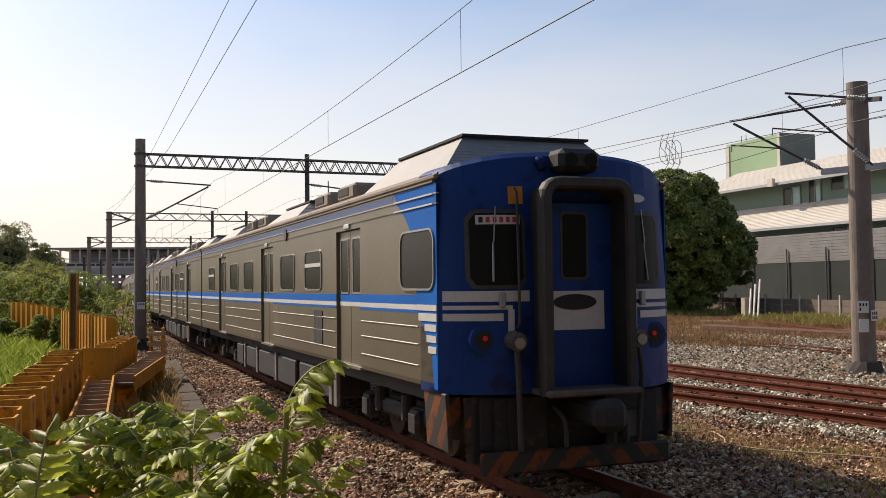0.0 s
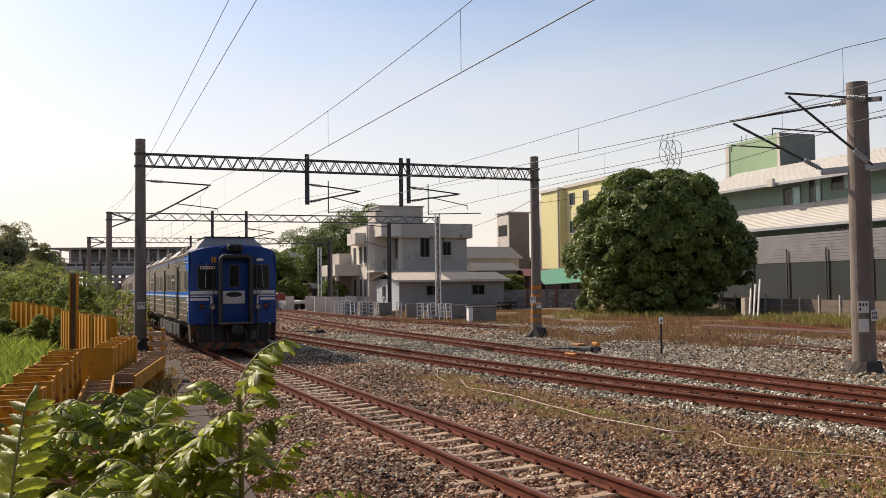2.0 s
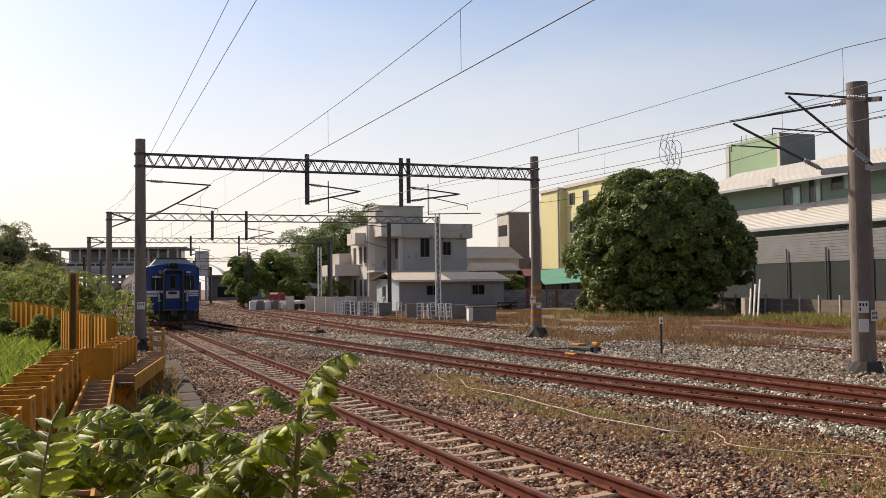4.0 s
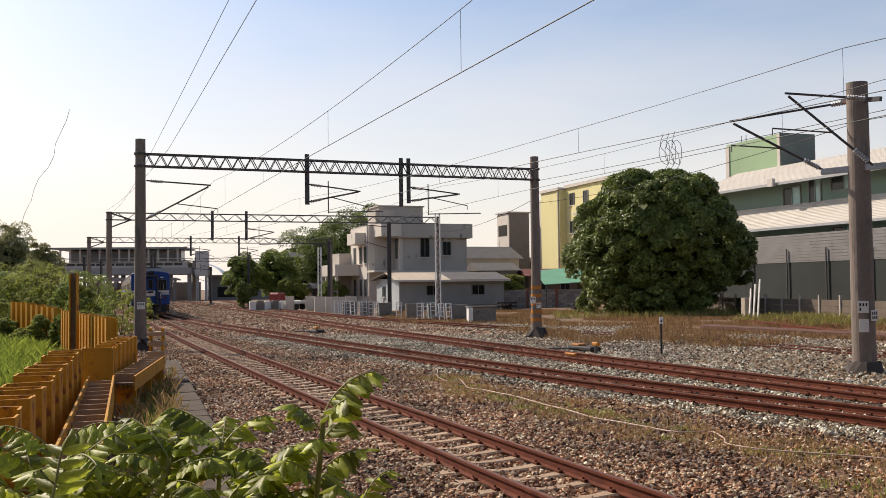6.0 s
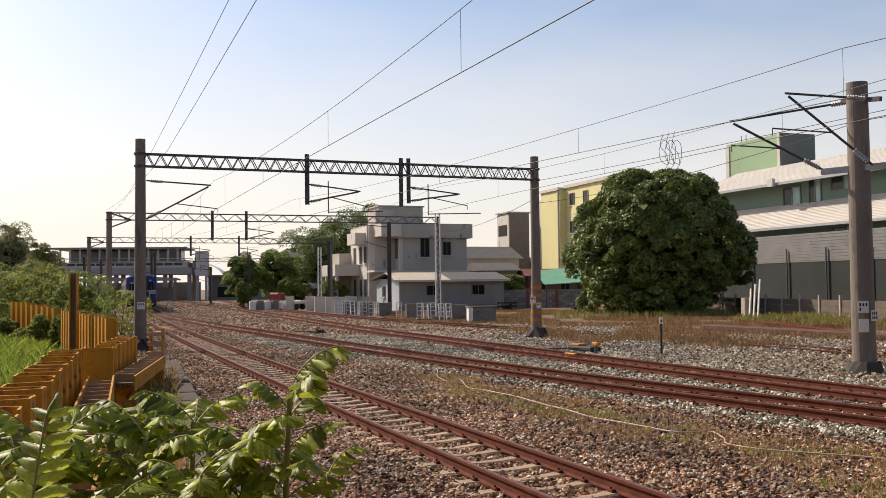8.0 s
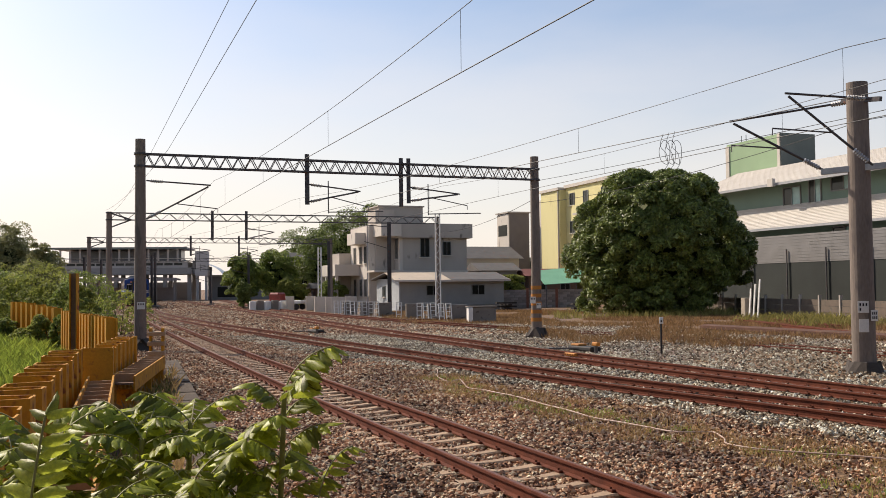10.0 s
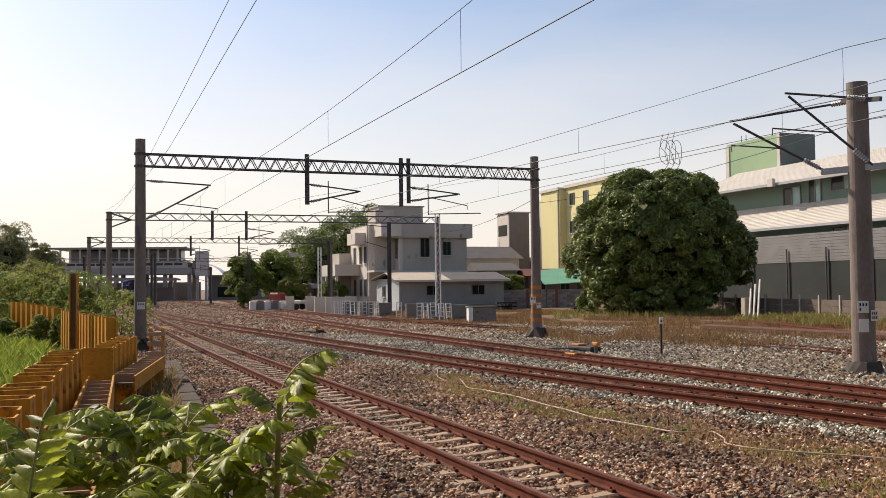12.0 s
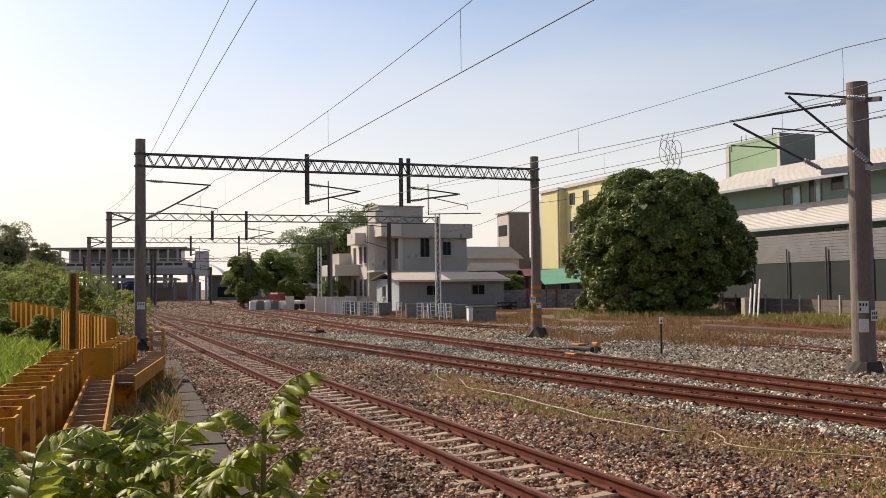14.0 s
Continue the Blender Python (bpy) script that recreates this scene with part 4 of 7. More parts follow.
def car_shell(bm, y0, y1):
    """The car's outer skin with door bays set in, drawn through stations along its length."""
    st = [(y0, 0)]
    for a, b in DOORS:
        st += [(a, 0), (a + 0.004, 1), (b - 0.004, 1), (b, 0)]
    st.append((y1, 0))
    rings = []
    for y, inset in st:
        w = 1.375 if inset else 1.44
        half = [(1.33, 1.02), (w - 0.01, 1.05), (w, 1.10), (w, 2.965), (1.44, 2.97), (1.44, 3.28), (1.465, 3.29), (1.465, 3.33), (1.40, 3.40), (1.16, 3.50), (0.7, 3.585), (0, 3.62)]
        prof = [(-a, b) for a, b in half] + [(a, b) for a, b in half[-2::-1]]
        rings.append([bm.verts.new((a, y, b)) for a, b in prof])
    n = len(rings[0])
    for r0, r1 in zip(rings, rings[1:]):
        for j in range(n - 1):
            bm.faces.new((r0[j], r0[j + 1], r1[j + 1], r1[j]))
        bm.faces.new((r0[n - 1], r0[0], r1[0], r1[n - 1]))
    bm.faces.new(rings[0])
    bm.faces.new(rings[-1][::-1])
    bmesh.ops.recalc_face_normals(bm, faces=bm.faces)
    return bm


def ring_panel(bm, cx, cz, w, h, r, depth, x, rim=0.0, side=-1, seg=5):
    """A rounded rectangle in the side wall's plane; with rim it is a frame, else a filled pane. It stands depth proud of x."""
    def loop(w_, h_, r_):
        out = []
        for k, (sy, sz) in enumerate(((1, 1), (-1, 1), (-1, -1), (1, -1))):
            for i in range(seg + 1):
                a = radians(90 * k + 90 * i / seg)
                out.append((cx + sy * (w_ / 2 - r_) + r_ * math.cos(a), cz + sz * (h_ / 2 - r_) + r_ * math.sin(a)))
        return out
    xo = x + side * depth
    lo = [bm.verts.new((xo, a, b)) for a, b in loop(w, h, r)]
    base = [bm.verts.new((x, a, b)) for a, b in loop(w, h, r)]
    n = len(lo)
    for i in range(n):
        bm.faces.new((lo[i], lo[(i + 1) % n], base[(i + 1) % n], base[i]))
    if rim:
        li = [bm.verts.new((xo, a, b)) for a, b in loop(w - 2 * rim, h - 2 * rim, max(r - rim, 0.02))]
        bi = [bm.verts.new((x, a, b)) for a, b in loop(w - 2 * rim, h - 2 * rim, max(r - rim, 0.02))]
        for i in range(n):
            j = (i + 1) % n
            bm.faces.new((lo[i], lo[j], li[j], li[i]))
            bm.faces.new((li[i], li[j], bi[j], bi[i]))
    else:
        bm.faces.new(lo)
    bmesh.ops.recalc_face_normals(bm, faces=bm.faces)
    return bm


def car_window(parent, a, b, z0, z1, x, side, blind=False, r=0.13):
    fr = part("window", ring_panel(bmesh.new(), (a + b) / 2, (z0 + z1) / 2, b - a, z1 - z0, r, 0.018, x, 0.022, side), CHROME, parent, "bright-rimmed window")
    part("pane", ring_panel(bmesh.new(), (a + b) / 2, (z0 + z1) / 2, b - a - 0.06, z1 - z0 - 0.06, r - 0.03, 0.006, x, 0, side), DARKGLASS, fr)
    if blind:
        part("sash_bar", box(x + side * 0.012, (a + b) / 2, z1 - 0.24, 0.014, b - a - 0.1, 0.06), LIVERY_WHITE, fr)


def build_side(car, side, cab):
    x = 1.44 * side
    for k, (a, b) in enumerate(WINDOWS):
        car_window(car, a, b, 2.11, 2.76, x, side, blind=(k in (0, 4)))
    for a, b in DOORS:
        for c0, c1 in ((a + 0.02, (a + b) / 2 - 0.006), ((a + b) / 2 + 0.006, b - 0.02)):
            leaf = part("door_leaf", box(1.378 * side, (c0 + c1) / 2, 2.0, 0.03, c1 - c0, 1.92, bev=0.006), BODY, car, "stainless sliding door leaf")
            m0, m1 = c0 + 0.12, c1 - 0.12
            fr = part("door_window", ring_panel(bmesh.new(), (m0 + m1) / 2, 2.46, m1 - m0 + 0.06, 0.80, 0.06, 0.012, 1.393 * side, 0.025, side), CHROME, leaf)
            part("door_pane", ring_panel(bmesh.new(), (m0 + m1) / 2, 2.46, m1 - m0, 0.74, 0.05, 0.004, 1.393 * side, 0, side), DARKGLASS, leaf)
        part("door_sill", box(1.40 * side, (a + b) / 2, 1.045, 0.10, b - a, 0.035), CHROME, car)
        part("door_lamp", box(1.45 * side, (a + b) / 2, 3.02, 0.03, 0.28, 0.07, bev=0.008), LIVERY_WHITE, car)
    # stripes and rolled ribs, broken at the doors
    runs, y = [], (0.70 if cab else 0.12)
    for a, b in DOORS:
        runs.append((y, a))
        y = b
    runs.append((y, 19.98))
    for a, b in runs:
        m, ln_ = (a + b) / 2, b - a
        part("blue_stripe", box(x, m, 2.005, 0.008, ln_, 0.11), LIVERY_BLUE_SUNLIT, car)
        part("white_stripe", box(x, m, 1.92, 0.009, ln_, 0.06), LIVERY_WHITE, car)
        part("blue_stripe", box(x, m, 1.872, 0.008, ln_, 0.034), LIVERY_BLUE_SUNLIT, car)
        for z in (1.70, 1.50, 1.26):
            part("rib", box(x, m, z, 0.026, ln_ - 0.10, 0.016, bev=0.005), CHROME, car, "bright rolled rib")
    for a, b in DOORS:
        part("blue_stripe", box(1.394 * side, (a + b) / 2, 2.005, 0.006, b - a - 0.05, 0.11), LIVERY_BLUE_SUNLIT, car)
        part("white_stripe", box(1.394 * side, (a + b) / 2, 1.92, 0.007, b - a - 0.05, 0.06), LIVERY_WHITE, car)
    part("roof_stripe", box(x, 10.05 + (0.75 if cab else 0), 3.215, 0.008, 19.8 - (1.5 if cab else 0), 0.085), mat("roof_stripe_blue", (0.05, 0.09, 0.24), (0.04, 0.07, 0.18), 0.5, 2, 25, 0.03), car)
    for z in (3.165, 3.055):
        part("cornice_rib", box(x, 10.05, z, 0.03, 19.9, 0.016), CHROME if z > 3.1 else BODY, car)
    part("gutter", box(1.455 * side, 10.05, 3.345, 0.05, 19.9, 0.05, bev=0.01), ROOF, car, "brown roof gutter")
    part("grille", ring_panel(bmesh.new(), 5.53, 1.54, 0.56, 0.52, 0.03, 0.012, x, 0, side), BLACK, car, "dark vent grille")
    bm = bmesh.new()
    bar(bm, (x, 7.95, 3.12), (x + side * 0.03, 7.95, 3.12), 0.11, 14)
    part("number_lamp", bm, STEEL, car)


def build_running_gear(car):
    for yc in (3.0, 17.0):
        bg = part("bogie", box(0, yc, 0.52, 1.5, 2.2, 0.2, bev=0.03), BLACK, car, "dark grimy bogie")
        for s in (-1, 1):
            part("side_frame", box(s * 0.95, yc, 0.50, 0.16, 3.0, 0.22, bev=0.05), BLACK, bg)
            for dy in (-1.05, 1.05):
                part("axle_box", box(s * 1.02, yc + dy, 0.44, 0.22, 0.34, 0.32, bev=0.05), BLACK, bg)
                part("spring", bar(bmesh.new(), (s * 1.0, yc + dy * 0.55, 0.42), (s * 1.0, yc + dy * 0.55, 0.75), 0.10, 10), BLACK, bg)
        for dy in (-1.05, 1.05):
            bm = bmesh.new()
            bar(bm, (-0.75, 0, 0), (0.75, 0, 0), 0.07, 10)
            for s in (-1, 1):
                bar(bm, (s * 0.53, 0, 0), (s * 0.63, 0, 0), 0.43, 28)
                bar(bm, (s * 0.50, 0, 0), (s * 0.53, 0, 0), 0.455, 28)
                for k in range(6):
                    a = k * math.pi / 3
                    bx(bm, s * 0.635, 0.24 * math.cos(a), 0.24 * math.sin(a), 0.02, 0.05, 0.05)
            ws = part("wheelset", bm, mat("wheel_steel", (0.09, 0.07, 0.055), (0.05, 0.04, 0.03), 0.6, 5, 40, 0.1, metal=0.4), car, "dirty steel wheelset")
            ws.matrix_basis = pose(0, yc + dy, 0.43)
    part("underframe", box(0, 10.05, 0.93, 2.5, 19.3, 0.18), BLACK, car)
    for k, (y, ln_, z0, w) in enumerate(((5.6, 0.9, 0.42, 0.62), (6.9, 1.2, 0.36, 0.7), (8.6, 1.6, 0.34, 0.75), (10.6, 1.7, 0.36, 0.7), (12.4, 1.2, 0.40, 0.7), (13.9, 0.9, 0.38, 0.62))):
        for s in (-1, 1):
            part("equipment_box", box(s * (1.32 - w / 2), y, (z0 + 0.86) / 2, w, ln_, 0.86 - z0, bev=0.03), BLACK, car, "grimy equipment box")
    for y in (4.95, 5.25, 9.6, 11.65, 13.2):
        part("step", box(-1.30, y, 0.62, 0.06, 0.17, 0.55), mat("pale_step", (0.20, 0.18, 0.155), (0.09, 0.08, 0.07), 0.7, 6, 30, 0.1), car, "pale grubby step bracket")


def build_roof(car, cab):
    """Shrouds over the cooling units, and small boxes along the ridge."""
    spans = [(0.50, 3.6, 0.48)] if cab else [(0.8, 3.4, 0.36)]
    spans += [(8.3, 11.2, 0.36), (15.6, 18.4, 0.36)]
    for a, b, h in spans:
        bm = bmesh.new()
        z0 = 3.44
        lo = [bm.verts.new(v) for v in ((-1.22, a, z0), (1.22, a, z0), (1.22, b + 0.3, z0), (-1.22, b + 0.3, z0))]
        hi = [bm.verts.new(v) for v in ((-0.80, a + 0.42, z0 + h), (0.80, a + 0.42, z0 + h), (0.80, b - 0.35, z0 + h), (-0.80, b - 0.35, z0 + h))]
        for i in range(4):
            bm.faces.new((lo[i], lo[(i + 1) % 4], hi[(i + 1) % 4], hi[i]))
        bm.faces.new(hi)
        sh = part("roof_shroud", bm, SHROUD, car, "pale ridged roof shroud")
        part("shroud_rim", box(0, (a + b) / 2, z0 + h + 0.012, 1.68, b - a - 0.7, 0.03), BLACK, sh)
    for y in (5.4, 7.0, 12.6, 14.2):
        bxp = part("roof_box", box(-0.55, y, 3.66, 0.95, 1.0, 0.26, bev=0.05), ROOF, car, "brown roof ventilator")
        part("vent_slot", box(-1.03, y + 0.1, 3.68, 0.012, 0.6, 0.12), BLACK, bxp)
    part("walkway", box(0, 10.05, 3.64, 0.5, 19.0, 0.05), ROOF, car)


def face_y(x):
    return 0.14 - 0.44 * (1 - abs(x / 1.44) ** 4.2)


def face_patch(x0, x1, z0, z1, off, nx=10, r=0.0, lean=True):
    """A patch that follows the bowed end wall, off metres proud, with clipped corners."""
    bm = bmesh.new()
    cols = []
    for i in range(nx + 1):
        x = x0 + (x1 - x0) * i / nx
        cut = 0.0
        if r:
            e = min(x - x0, x1 - x)
            cut = r - math.sqrt(max(0, r * r - (r - e) ** 2)) if e < r else 0.0
        y = face_y(x) - off
        za, zb = z0 + cut, z1 - cut
        cols.append([bm.verts.new((x, y + tilt(za), za)), bm.verts.new((x, y + tilt(zb), zb)), bm.verts.new((x, y + 0.02 + tilt(zb), zb)), bm.verts.new((x, y + 0.02 + tilt(za), za))])
    for a, b in zip(cols, cols[1:]):
        for j in range(4):
            bm.faces.new((a[j], b[j], b[(j + 1) % 4], a[(j + 1) % 4]))
    bm.faces.new(cols[0])
    bm.faces.new(cols[-1][::-1])
    bmesh.ops.recalc_face_normals(bm, faces=bm.faces)
    return bm


def tilt(z):
    return max(0.0, z - 2.1) * 0.06


def build_cab_end(car):
    # bowed blue end wall, drawn in columns from the floor to the roof's arch
    bm = bmesh.new()
    cols = []
    xs = [-1.44, -1.435, -1.425, -1.405, -1.38, -1.34, -1.28] + [x / 10 for x in range(-12, 13, 2)] + [1.28, 1.34, 1.38, 1.405, 1.425, 1.435, 1.44]
    for x in xs:
        top = 3.34 + 0.28 * math.sqrt(max(0.0, 1 - (x / 1.46) ** 2)) if abs(x) < 1.44 else 3.34
        zs = [1.0, 1.1, 1.6, 2.1, 2.6, 3.0, 3.25, top - 0.05, top]
        rd = [0, 0, 0, 0, 0, 0, 0, 0.015, 0.07]
        cols.append([bm.verts.new((x, face_y(x) + tilt(z) + d, z)) for z, d in zip(zs, rd)] + [bm.verts.new((x, 0.7, top + 0.01)), bm.verts.new((x, 0.7, 1.0))])
    n = len(cols[0])
    for a, b in zip(cols, cols[1:]):
        for j in range(n):
            bm.faces.new((a[j], b[j], b[(j + 1) % n], a[(j + 1) % n]))
    bm.faces.new(cols[0])
    bm.faces.new(cols[-1][::-1])
    bmesh.ops.recalc_face_normals(bm, faces=bm.faces)
    end = part("cab_end", bm, BLUE_SHADED, car, "blue cab end with its shade painted in")
    for f in end.data.polygons:
        f.use_smooth = f.center.y < 0.3 and 1.05 < f.center.z < 3.3
    # side panels in the sunlit blue, slanting to the rear
    for s in (-1, 1):
        bm = bmesh.new()
        x = s * 1.446
        pts = [(0.135, 1.04), (0.24, 1.04), (0.32, 1.45), (0.52, 1.66), (0.72, 1.85), (0.80, 2.06), (0.86, 2.5), (1.0, 2.8), (1.16, 2.95), (1.5, 3.16), (1.6, 3.275), (0.135, 3.275)]
        f = [bm.verts.new((x, a, b)) for a, b in pts]
        g = [bm.verts.new((x - s * 0.012, a, b)) for a, b in pts]
        bm.faces.new(f if s > 0 else f[::-1])
        for i in range(len(pts)):
            j = (i + 1) % len(pts)
            bm.faces.new((f[i], f[j], g[j], g[i]))
        bmesh.ops.recalc_face_normals(bm, faces=bm.faces)
        part("cab_side", bm, LIVERY_BLUE_SUNLIT, car, "blue cab side with sunlight painted in")
        car_window(car, 0.19, 1.36, 2.11, 2.80, x, s, r=0.17)
        part("white_stripe", box(s * 1.449, 0.455, 1.92, 0.012, 0.64, 0.065), LIVERY_WHITE, car)
        part("white_stripe", box(s * 1.449, 0.425, 1.815, 0.012, 0.58, 0.085), LIVERY_WHITE, car)
        for z, b in ((1.70, 0.44), (1.58, 0.38), (1.46, 0.33)):
            part("white_bar", box(s * 1.449, 0.165 + b / 2 - 0.05, z, 0.012, b - 0.08, 0.075), LIVERY_WHITE, car)
        for z in (3.165, 3.055):
            part("cornice_rib", box(s * 1.452, 0.9, z, 0.02, 1.36, 0.018), LIVERY_WHITE, car)
        # end wall: window, stripes, lamps
        w = part("cab_window", face_patch(*sorted((s * 1.20, s * 0.58)), 2.12, 2.97, 0.012, r=0.1), RUBBER, end, "rubber-sealed cab window")
        part("pane", face_patch(*sorted((s * 1.16, s * 0.62)), 2.16, 2.93, 0.018, r=0.08), DARKGLASS, w)
        part("wiper", bar(bar(bmesh.new(), (s * 0.93, face_y(0.93) + 0.02, 2.62), (s * 0.95, face_y(0.95) - 0.035, 2.2), 0.012, 5), (s * 0.9, face_y(0.9) + 0.03, 3.0), (s * 0.93, face_y(0.93) + 0.0, 2.62), 0.008, 5), GALV, w)
        part("white_band", face_patch(*sorted((s * 1.40, s * 0.55)), 1.985, 2.10, 0.004), LIVERY_WHITE, end)
        part("white_band", face_patch(*sorted((s * 1.40, s * 0.74)), 1.90, 1.945, 0.004), LIVERY_WHITE, end)
        part("white_band", face_patch(*sorted((s * 0.79, s * 0.72)), 1.66, 1.90, 0.0045), LIVERY_WHITE, end)
        part("white_band", face_patch(*sorted((s * 1.40, s * 0.84)), 1.78, 1.86, 0.004), LIVERY_WHITE, end)
        tl = bmesh.new()
        bar(tl, (s * 1.05, face_y(1.05) + 0.05, 1.58), (s * 1.05, face_y(1.05) - 0.03, 1.58), 0.15, 20)
        t_ = part("tail_lamp", tl, BLUE_SHADED, end, "round blue tail lamp housing")
        part("lens", bar(bmesh.new(), (s * 1.05, face_y(1.05) - 0.03, 1.58), (s * 1.05, face_y(1.05) - 0.038, 1.58), 0.10, 16), BLACK, t_)
        part("bulb", bar(bmesh.new(), (s * 1.04, face_y(1.05) - 0.03, 1.60), (s * 1.04, face_y(1.05) - 0.046, 1.60), 0.028, 12), TAIL, t_, "glowing red tail light")
        jk = bmesh.new()
        bar(jk, (s * 0.74, face_y(0.74) + 0.03, 1.58), (s * 0.74, face_y(0.74) - 0.14, 1.56), 0.10, 14)
        j_ = part("jumper_socket", jk, mat("socket_grey", (0.16, 0.15, 0.14), (0.09, 0.085, 0.08), 0.5, 6, 40, 0.1, metal=0.3), end, "grey round jumper cable socket")
        part("socket_cap", bar(bmesh.new(), (s * 0.74, face_y(0.74) - 0.14, 1.55), (s * 0.74, face_y(0.74) - 0.18, 1.55), 0.06, 12), CHROME, j_)
        part("hose", tube(bmesh.new(), spline([(s * 0.74, -0.36, 1.5), (s * 0.75, -0.42, 1.2), (s * 0.73, -0.40, 0.8), (s * 0.71, -0.38, 0.42)], 5), 0.032, 7), RUBBER, end, "hanging black rubber hose")
        part("handle", box(s * 0.86, face_y(0.86) - 0.03, 2.0, 0.07, 0.05, 0.16, bev=0.012), GALV, end)
        part("hand_rail", tube(bmesh.new(), [(s * 0.70, -0.27, 3.2), (s * 0.70, -0.33, 3.15), (s * 0.70, -0.36, 2.2), (s * 0.70, -0.36, 1.75), (s * 0.70, -0.30, 1.7)], 0.016, 6), RUBBER, end)
    part("marker_light", face_patch(-0.75, -0.59, 3.03, 3.22, 0.012, 4), LAMP_ORANGE, end, "orange marker panel")
    part("badge", face_patch(0.70, 0.98, 3.08, 3.17, 0.012, 4, r=0.03), LIVERY_WHITE, end, "small pale badge plate")
    nb = part("number_board", face_patch(-1.10, -0.64, 2.81, 2.91, 0.022, 6), LIVERY_WHITE, end, "white number board with red marks")
    for k in range(6):
        part("marking", face_patch(-1.07 + 0.07 * k, -1.03 + 0.07 * k, 2.83, 2.89, 0.025, 2), BLACK if k == 0 else RED_TEXT, nb)
    # head box over the gangway
    hb = part("head_box", box(0.0, -0.26, 3.50, 0.50, 0.44, 0.25, bev=0.06), BLACK, end, "black headlamp box on the roof edge")
    for s in (-1, 1):
        part("headlamp", bar(bmesh.new(), (s * 0.12, -0.47, 3.50), (s * 0.12, -0.49, 3.50), 0.075, 16), DARKGLASS, hb)
    part("head_cowl", box(-0.36, -0.02, 3.48, 0.10, 0.5, 0.16, ry=-25, bev=0.03), BLUE_SHADED, end)
    # gangway: rubber hoop, door set back
    hoop = bmesh.new()
    pth = [(-0.50, 1.0), (-0.50, 3.08)] + [(-0.50 + 0.16 * (1 - math.cos(radians(a))), 3.08 + 0.16 * math.sin(radians(a))) for a in (20, 45, 70, 90)] + [(0.50 - 0.16 * (1 - math.cos(radians(a))), 3.08 + 0.16 * math.sin(radians(a))) for a in (90, 70, 45, 20)] + [(0.50, 3.08), (0.50, 1.0)]
    rings = []
    for i, (x, z) in enumerate(pth):
        a, b = pth[max(i - 1, 0)], pth[min(i + 1, len(pth) - 1)]
        t = Vector((b[0] - a[0], b[1] - a[1])).normalized()
        nx_, nz_ = -t.y, t.x
        rings.append([hoop.verts.new((x + nx_ * w, y, z + nz_ * w)) for w, y in ((0.0, -0.20), (0.0, -0.52), (0.06, -0.52), (0.06, -0.63), (0.04, -0.66), (-0.04, -0.66), (-0.065, -0.63), (-0.065, -0.20))])
    for r0, r1 in zip(rings, rings[1:]):
        for j in range(8):
            hoop.faces.new((r0[j], r1[j], r1[(j + 1) % 8], r0[(j + 1) % 8]))
    hoop.faces.new(rings[0])
    hoop.faces.new(rings[-1])
    bmesh.ops.recalc_face_normals(hoop, faces=hoop.faces)
    gw = part("gangway_hoop", hoop, mat("hoop_rubber", (0.042, 0.036, 0.03), (0.025, 0.021, 0.018), 0.6, 4, 30, 0.15), car, "grey rubber gangway hoop")
    part("apron", box(0, -0.52, 1.03, 1.1, 0.46, 0.07, bev=0.02), mat("apron_tan", (0.14, 0.105, 0.08), (0.08, 0.06, 0.045), 0.8, 5, 40, 0.1), gw, "worn tan foot plate")
    gd = part("gangway_door", box(0, -0.315, 2.05, 0.94, 0.03, 2.0, bev=0.01), BLUE_SHADED, car, "blue end door")
    part("door_window", ring_box(-0.02, 2.58, 0.34, 0.74, 0.05, -0.334), RUBBER, gd)
    part("door_pane", ring_box(-0.02, 2.58, 0.28, 0.68, 0.04, -0.340), DARKGLASS, gd)
    pl = part("name_plate", box(-0.03, -0.337, 1.88, 0.72, 0.014, 0.42), LIVERY_WHITE, gd, "white panel with dark oval")
    bm = bmesh.new()
    bmesh.ops.create_cone(bm, cap_ends=True, segments=24, radius1=1, radius2=1, depth=0.012, matrix=pose(-0.03, -0.348, 1.97, 90) @ Matrix.Diagonal((0.26, 0.085, 1, 1)))
    part("oval", bm, BLACK, pl)
    # pilot with slanting warning stripes, coupler
    for s in (-1, 1):
        for k in range(7):
            x0 = s * (0.36 + 0.142 * k)
            bm = bmesh.new()
            y = -0.26 + 0.34 * (k / 6) ** 3
            zb, zt = (0.20 + 0.05 * k, 0.96)
            q = [(x0, zb), (x0 + s * 0.15, zb + 0.03), (x0 + s * 0.15, zt), (x0, zt)]
            fr = [bm.verts.new((a, y - 0.05 * (zt - b), b)) for a, b in q]
            bk = [bm.verts.new((a, y + 0.04, b)) for a, b in q]
            bm.faces.new(fr)
            bm.faces.new(bk[::-1])
            for i in range(4):
                bm.faces.new((fr[i], fr[(i + 1) % 4], bk[(i + 1) % 4], bk[i]))
            bmesh.ops.recalc_face_normals(bm, faces=bm.faces)
            part("pilot_plate", bm, PILOT if k > 4 else BLACK, car, "striped pilot plate" if k > 4 else "grimy black pilot plate")
        part("pilot_side", box(s * 1.38, 0.32, 0.70, 0.05, 0.68, 0.62, ry=s * 3, bev=0.01), PILOT, car, "orange and black striped pilot side")
    part("pilot_foot", box(0, -0.30, 0.29, 2.3, 0.06, 0.24, bev=0.025), PILOT, car, "striped lower pilot bar")
    # dark plate added to close the gaps and darken the space behind the pilot
    part("buffer_beam", box(0, 0.0, 0.62, 2.3, 0.2, 0.74, bev=0.02), BLACK, car, "dark plate added behind the pilot")
    cp = bmesh.new()
